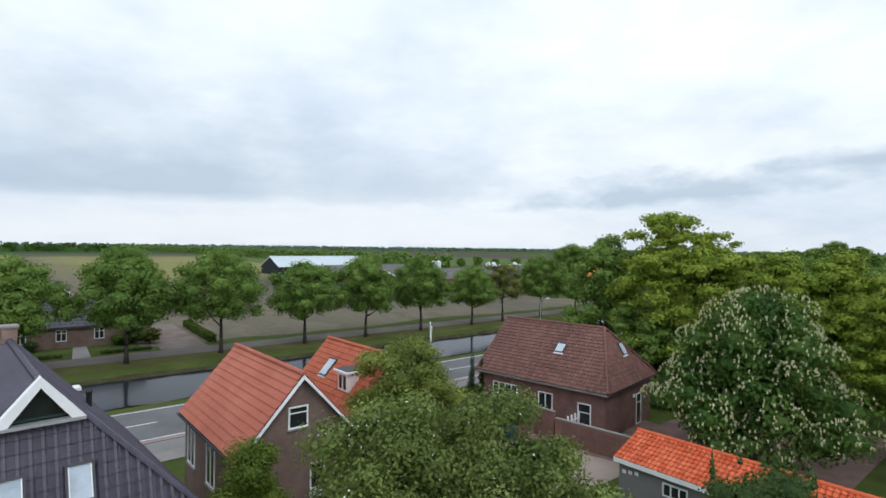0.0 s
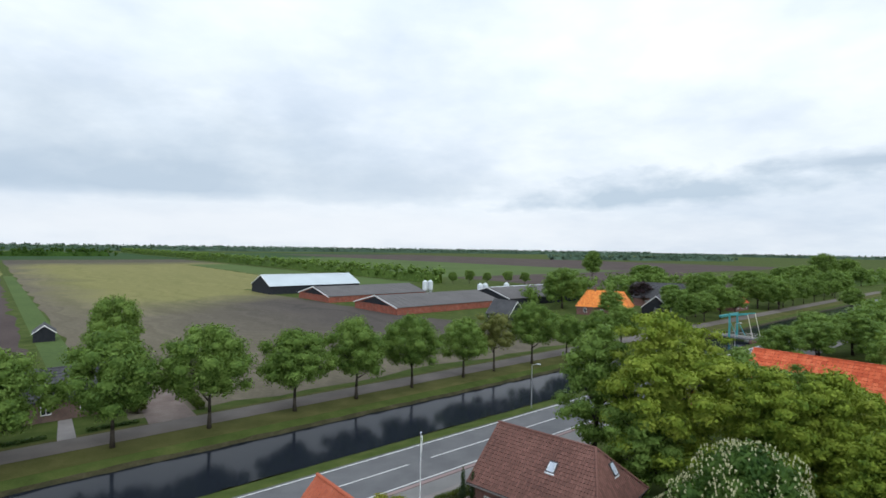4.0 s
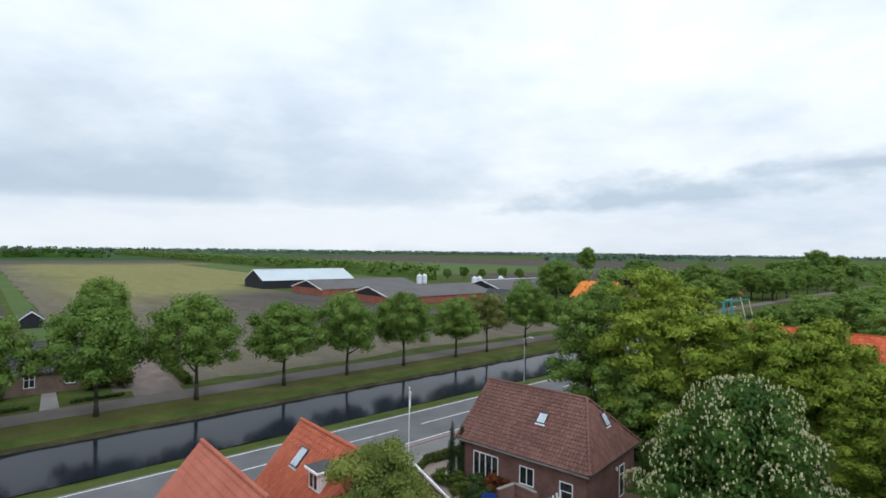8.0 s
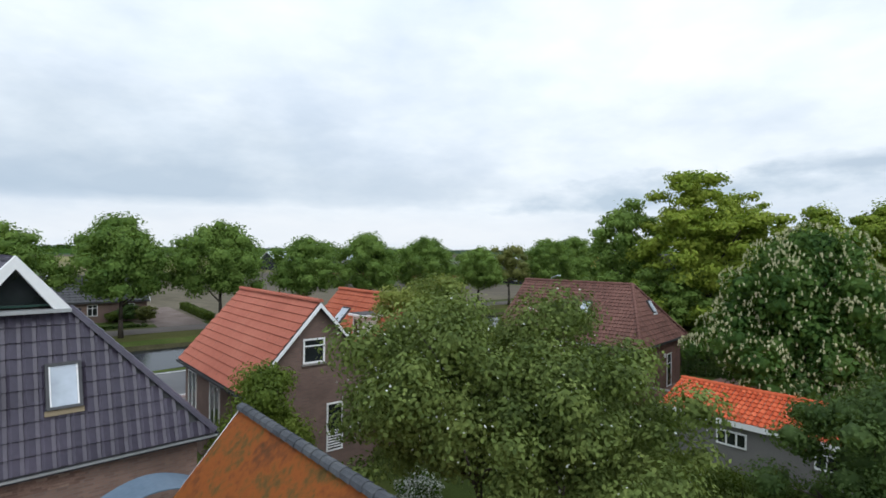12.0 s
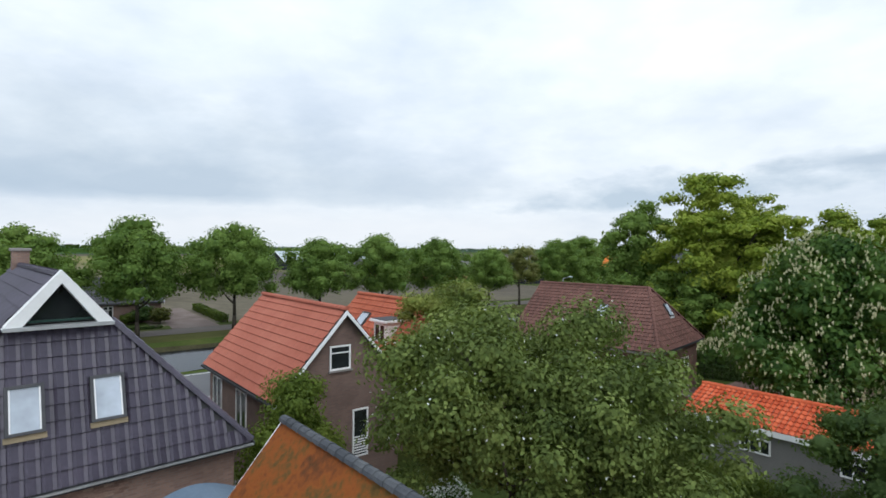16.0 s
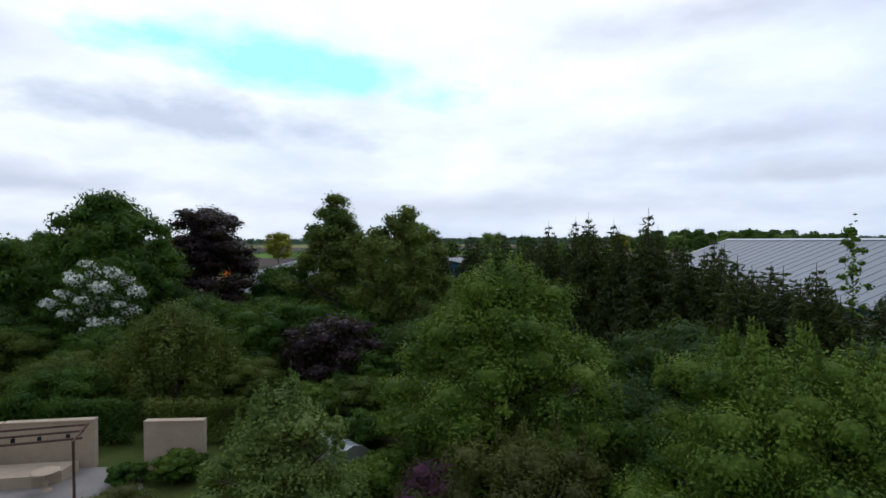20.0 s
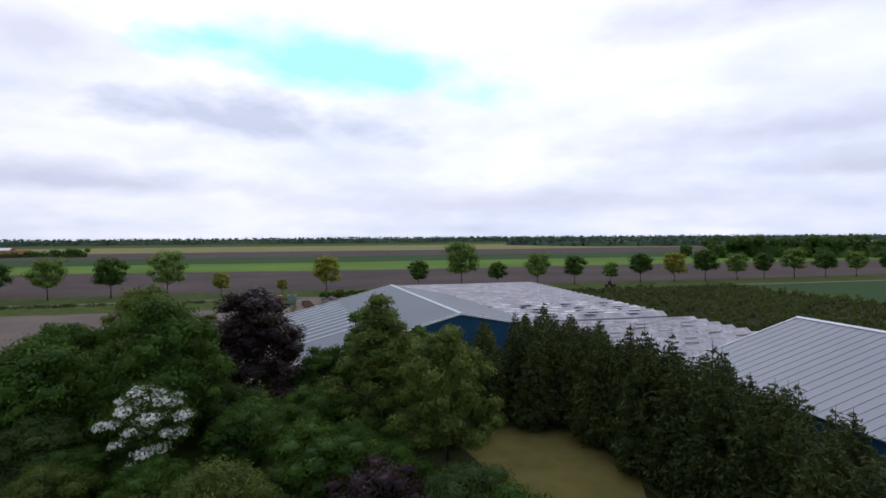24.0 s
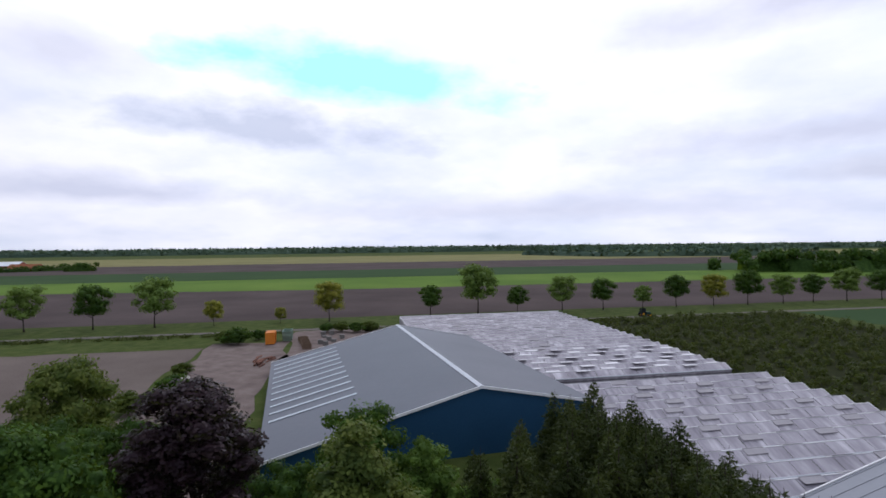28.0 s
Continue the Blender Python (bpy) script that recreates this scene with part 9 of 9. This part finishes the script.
g = Geo().add([(17.5, -9.0, 0.04), (24.6, -4.0, 0.04), (26.0, -7.2, 0.04), (23.9, -11.6, 0.04), (19.0, -13.9, 0.04), (17.0, -12.6, 0.04)], [(0, 1, 2, 3, 4, 5)])
solo("patio", g, M_PATH, "grey paved patio behind the houses", "patio", kind="structure")
tb = thing("garden_table", pose(20.3, -11.0, 0.04), "round pale stone garden table", "table")
part("top", Geo().lathe(0, 0, [(0.45, 0.68), (0.48, 0.71), (0.48, 0.74), (0.45, 0.76)], 18), M_BEIGE, tb)
part("foot", Geo().lathe(0, 0, [(0.22, 0), (0.1, 0.1), (0.1, 0.68)], 12), M_BEIGE, tb)
hedge([(29.5, -11.6), (27.6, -12.9), (21.9, -15.5)], 2.1, 0.9, L_MID, "tall clipped green hedge behind the patio wall", 413, density=520, size=0.065)
hedge([(21.0, -15.9), (17.2, -17.6), (14.6, -18.9)], 2.1, 0.9, L_HEDGE, "tall clipped green hedge beside the garden path", 414, density=520, size=0.065)
dm = thing("garden_cloche", pose(10.6, -15.6, 0, 0, 0, -20), "small arched foil greenhouse among the shrubs", "greenhouse")
ring = [(-1.6, 1.3 * math.cos(a_ * math.pi / 10), 2.0 * math.sin(a_ * math.pi / 10)) for a_ in range(11)]
for k in range(4):
    part("foil", Geo().prism([(p[0] + 0.8 * k, p[1], p[2]) for p in ring], (0.79, 0, 0)), M_FOIL, dm)
    part("hoop", loft([[(p[0] + 0.8 * k + dx, p[1] * q, p[2] * q) for p in ring] for dx, q in ((-0.02, 1.02), (0.02, 1.02))]), M_STEEL, dm)

# garden hut
ht = thing("garden_hut", pose(-12.1, -18.6, 0, 0, 0, 105), "small garden hut of grey weathered boards", "hut")
ht.scale = (0.78, 0.78, 0.85)
gable_walls(ht, -1.6, 1.6, -1.3, 1.3, 1.75, 2.55, M_GREYWOOD)
rr = part("roof", Geo().prism([(-1.8, -1.55, 1.6), (-1.8, 0, 2.56), (-1.8, 0, 2.50), (-1.8, -1.55, 1.54)], (3.6, 0, 0)).prism([(-1.8, 1.55, 1.6), (-1.8, 0, 2.56), (-1.8, 0, 2.50), (-1.8, 1.55, 1.54)], (3.6, 0, 0)), M_GREYWOOD, ht)
for s in (-1, 1):
    for k in range(12):
        part("board", Geo().prism([(-1.8 + 0.3 * k, s * 1.57, 1.6), (-1.515 + 0.3 * k, s * 1.57, 1.6), (-1.515 + 0.3 * k, 0, 2.575), (-1.8 + 0.3 * k, 0, 2.575)], (0, 0, 0.025)), M_GREYWOOD, rr)
part("ridge_board", Geo().box(-1.82, 1.82, -0.09, 0.09, 2.59, 2.63), M_GREYWOOD, rr)
part("door", Geo().box(1.6, 1.64, -0.4, 0.4, 0.05, 1.7), M_WOOD, ht)

# play corner before the old barn
fn = thing("fence", pose(-22.2, -3.6, 0, 0, 0, 244), "brown boarded garden fence behind the play corner", "fence")
for k in range(22):
    part("board", Geo().box(0.15 * k, 0.15 * k + 0.135, -0.015, 0.015, 0.05, 1.85), M_BROWNBOARD, fn)
for k in range(3):
    part("post", Geo().box(1.6 * k, 1.6 * k + 0.09, -0.11, -0.015, 0, 1.95), M_BROWNBOARD, fn)
bd = part("picture_board", Geo().box(2.2, 3.25, 0.02, 0.05, 0.65, 1.7), M_MURAL, fn, "bright blue and green painted board")
wb = part("panel", Geo().box(0.35, 1.3, 0.02, 0.05, 1.2, 1.65), M_PALEGREEN, fn, "pale green framed panel")
part("panel_bar", Geo().box(0.35, 1.3, 0.05, 0.065, 1.4, 1.44), M_BLACK, wb)
sw = thing("swing_frame", pose(-22.2, -3.2, 0, 0, 0, 60), "dark steel swing frame on the grass", "swing")
for x in (-1.2, 1.2):
    part("post", Geo().beam((x, 0, 0), (x, 0, 1.9), 0.09), M_BLACK, sw)
part("crossbar", Geo().beam((-1.3, 0, 1.9), (1.3, 0, 1.9), 0.09), M_BLACK, sw)
tp = thing("cold_frame", pose(-19.1, -7.9, 0, 0, 0, 30), "low thin pale green garden frame on the grass", "frame")
for a_, b_ in (((-1.2, -0.6), (1.2, -0.6)), ((1.2, -0.6), (1.2, 0.6)), ((1.2, 0.6), (-1.2, 0.6)), ((-1.2, 0.6), (-1.2, -0.6)), ((0, -0.6), (0, 0.6))):
    part("bar", Geo().beam((*a_, 0.5), (*b_, 0.5), 0.03), M_PALEGREEN, tp)
for x in (-1.2, 1.2):
    for y in (-0.6, 0.6):
        part("leg", Geo().beam((x, y, 0), (x, y, 0.5), 0.03), M_PALEGREEN, tp)
TARP = (-21.0, -5.0)
g = Geo()
rn = random.Random(66)
for i in range(9):
    for j in range(6):
        g.v.append((i * 0.3, j * 0.3, 0.55 + 0.25 * math.sin(i * 1.1) * math.cos(j * 0.9) + rn.uniform(-0.08, 0.08)))
g.f = [(i * 6 + j, i * 6 + 6 + j, i * 6 + 7 + j, i * 6 + j + 1) for i in range(8) for j in range(5)]
tarp = solo("tarpaulin", g, M_WHITEPAINT, "crumpled white plastic sheet over a low heap", "tarpaulin", smooth=True)
tarp.matrix_world = pose(TARP[0], TARP[1], 0, 0, 0, 41)
tarp.modifiers.new("thick", "SOLIDIFY").thickness = 0.03
hp = solo("compost_heap", Geo().lathe(0, 0, [(1.2, 0), (1.1, 0.35), (0.7, 0.6), (0.2, 0.7)], 12), M_WOOD, "low brown heap under the white sheet", "heap")
hp.matrix_world = pose(TARP[0] + 0.35, TARP[1] + 1.2, 0)

# ---- drawbridge over the canal, far along the street ----
br = thing("drawbridge", at(148, 55.5, 0, 180), "teal steel drawbridge with cream balance beams", "bridge")
br.scale = (0.75, 0.78, 0.75)
part("deck", Geo().box(-3.5, 3.5, -10.0, 13.0, 0.1, 0.5), M_ASPHALT, br)
for x in (-3.3, 3.3):
    part("post", Geo().box(x - 0.22, x + 0.22, -1.2, -0.7, 0, 8.2), M_TEAL, br)
    part("balance_beam", Geo().beam((x, -4.0, 7.2), (x, 4.6, 8.6), 0.3, 0.4), M_TEAL, br)
    part("hanger", Geo().beam((x, 4.5, 8.5), (x, 6.2, 0.6), 0.16), M_CREAM, br)
    part("railing", Geo().beam((x, -3, 1.4), (x, 15, 1.4), 0.08).beam((x, -3, 0.95), (x, 15, 0.95), 0.06), M_CREAM, br)
    part("brace", Geo().beam((x, -0.9, 5.5), (x, 1.6, 0.5), 0.2), M_TEAL, br)
part("portal", Geo().box(-3.5, 3.5, -1.25, -0.65, 7.5, 8.3), M_TEAL, br)
part("counterweight", Geo().box(-3.0, 3.0, -4.4, -3.6, 6.6, 7.4), M_TEAL, br)
for v in (49.5, 62.5):
    solo("abutment", Geo().prism([W(143.8, v - 1.5, -1.5), W(152.2, v - 1.5, -1.5), W(152.2, v + 1.5, -1.5), W(143.8, v + 1.5, -1.5)], (0, 0, 1.6)), M_BRICK_RED, "brick abutment of the drawbridge", "bridge pier")

# street lamps along the main road
for u in (-66, 58, 92, 128):
    sl = thing("street_lamp", at(u, 48.3, 0, -90), "slim grey street lamp beside the road", "street lamp", "road lamps")
    part("pole", Geo().tube((0, 0, 0), (0, 0, 6.0), 0.07, 0.045, 8), M_STEEL, sl)
    part("arm", Geo().tube((0, 0, 6.0), (1.0, 0, 6.3), 0.04, 0.035, 7), M_STEEL, sl)
    part("head", Geo().box(0.9, 1.5, -0.1, 0.1, 6.25, 6.38, 0.03), M_STRIP, sl)

# ---- undergrowth that fills the gardens ----
for k, (x, y, h, r_) in enumerate(((13.8, -22.6, 2.6, 2.2), (11.6, -20.0, 1.6, 1.5), (16.0, -21.5, 2.2, 1.8), (20.6, -16.6, 0.9, 0.8), (18.0, -12.6, 0.9, 0.7), (16.2, -13.6, 1.3, 1.0), (15.0, -16.8, 1.8, 1.2), (13.2, -17.6, 1.5, 1.2), (7.4, -14.4, 2.4, 1.6), (8.9, -25.5, 3.2, 2.2), (15.6, -26.4, 3.2, 2.2), (-24.2, 13.4, 1.7, 1.3), (-23.2, 12.0, 1.5, 1.1))):
    stand("bush", x, y, tree_meshes(450 + k, h, r_, 0.05, (L_HEDGE, L_MID, L_APPLE2)[k % 3], 5200, 0.065, 22, 0.05, "round", 0.34, 0.65), "leafy green bush filling the garden bed", "bush", "garden bed bushes")
SHRUB = [tree_meshes(430 + k, 3.0, 2.0, 0.05, mt, 17000, 0.05, 26, 0.08, "round", 0.36, 0.65) for k, mt in enumerate((L_MID, L_DARK, L_BROWNGREEN, L_APPLE2, L_HEDGE))]
NAMES = ("dense dark green shrub in the garden", "dark glossy green shrub in the garden", "olive and reddish shrub in the garden", "fresh yellow-green shrub in the garden", "leafy green shrub in the garden")
UNDER = ((-2.6, -9.4, 2, 0.8), (0.6, -9.2, 3, 0.7), (3.6, -12.6, 3, 1.1), (-6.2, -10.2, 3, 1.0), (-9.8, -9.6, 4, 0.6), (-12.5, -10.4, 4, 0.7), (-5.6, -16.6, 1, 1.2), (-1.2, -16.6, 0, 1.3), (5.6, -16.4, 3, 1.2), (5.2, -20.5, 0, 1.4), (0.2, -21.5, 1, 1.5), (-4.5, -19.5, 0, 1.5), (-8.5, -19.5, 1, 1.5), (-6.5, -24.5, 0, 1.7), (-1.5, -26.5, 1, 1.8), (4.0, -26.0, 0, 1.7), (8.6, -22.5, 4, 1.2), (9.4, -28.0, 0, 1.5), (13.6, -30.0, 1, 1.6), (7.5, -12.6, 3, 0.9), (9.0, -10.4, 4, 0.8), (12.4, -12.8, 4, 0.7), (14.0, -15.5, 4, 0.7), (15.0, -10.0, 2, 0.6), (26.5, -15.5, 0, 1.1), (29.0, -16.0, 4, 1.1), (33.0, -13.5, 4, 1.2), (33.5, -21.5, 0, 1.3), (37.5, -17.5, 4, 1.4), (40.0, -21.0, 0, 1.5), (21.0, -22.5, 4, 1.1), (20.5, -30.5, 0, 1.6), (25.0, -33.5, 0, 1.7), (36.5, -33.0, 0, 1.9), (40.5, -33.5, 1, 1.8), (46.5, -33.5, 0, 1.9), (48.5, -27.5, 0, 1.7), (45.0, -20.0, 1, 1.7), (55.0, -27.0, 0, 1.7), (30.5, -36.5, 0, 1.8), (35.0, -40.0, 0, 1.8), (57.5, -36.0, 4, 1.5), (22.0, -43.0, 1, 1.6), (29.5, -44.0, 0, 1.8), (50.0, -40.0, 0, 1.7), (-17.0, -10.2, 4, 0.55), (-18.4, -12.2, 1, 0.8), (-21.2, -18.8, 1, 1.4), (-26.2, -12.4, 1, 1.2), (-29.0, -8.4, 1, 1.1), (-30.5, -4.6, 0, 1.1), (-33.0, -11.5, 0, 1.4), (-20.2, -21.8, 0, 1.5), (-27.0, -24.5, 1, 1.7), (-35.0, -6.5, 4, 1.2), (-38.0, -8.5, 0, 1.4), (-27.4, -3.2, 2, 0.9), (-25.4, -6.4, 0, 0.8))
for k, (x, y, i, s) in enumerate(UNDER):
    stand("shrub", x, y, SHRUB[i], NAMES[i], "shrub", "garden shrubs", s, k * 67 % 360, s * (0.85 + 0.3 * ((k * 37) % 10) / 10))
g = Geo().add([(12.0, -35.5, 0.024), (4.5, -40.0, 0.024), (8.0, -52.5, 0.024), (15.0, -54.5, 0.024), (21.5, -53.5, 0.024), (22.5, -44.0, 0.024)], [(0, 1, 2, 3, 4, 5)])
solo("lawn", g, M_LAWN, "dry yellowish lawn between trees and spruces", "lawn", kind="structure")
# soil sheet under the shrubs, with the shade there painted into its dark colour
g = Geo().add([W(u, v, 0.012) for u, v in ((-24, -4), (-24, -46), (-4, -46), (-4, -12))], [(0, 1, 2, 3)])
solo("garden_soil", g, M_DARKSOIL, "dark garden soil under the shrubs, their shade put into its colour", "ground", kind="structure")

# ---- single bricks where the camera passes close: the top of the dark-roofed house's end wall ----
brick = mesh_of("brick", Geo().box(-0.012, 0.0, 0, 0.208, 0, 0.052), M_BRICKPIECE)
for r in range(12):
    for k in range(24):
        ob = new("brick", brick)
        ob.parent = ha
        ob.location = (0.0, 3.80 - 0.219 * k - (0.11 if r % 2 else 0.0), 3.60 + 0.0635 * r)
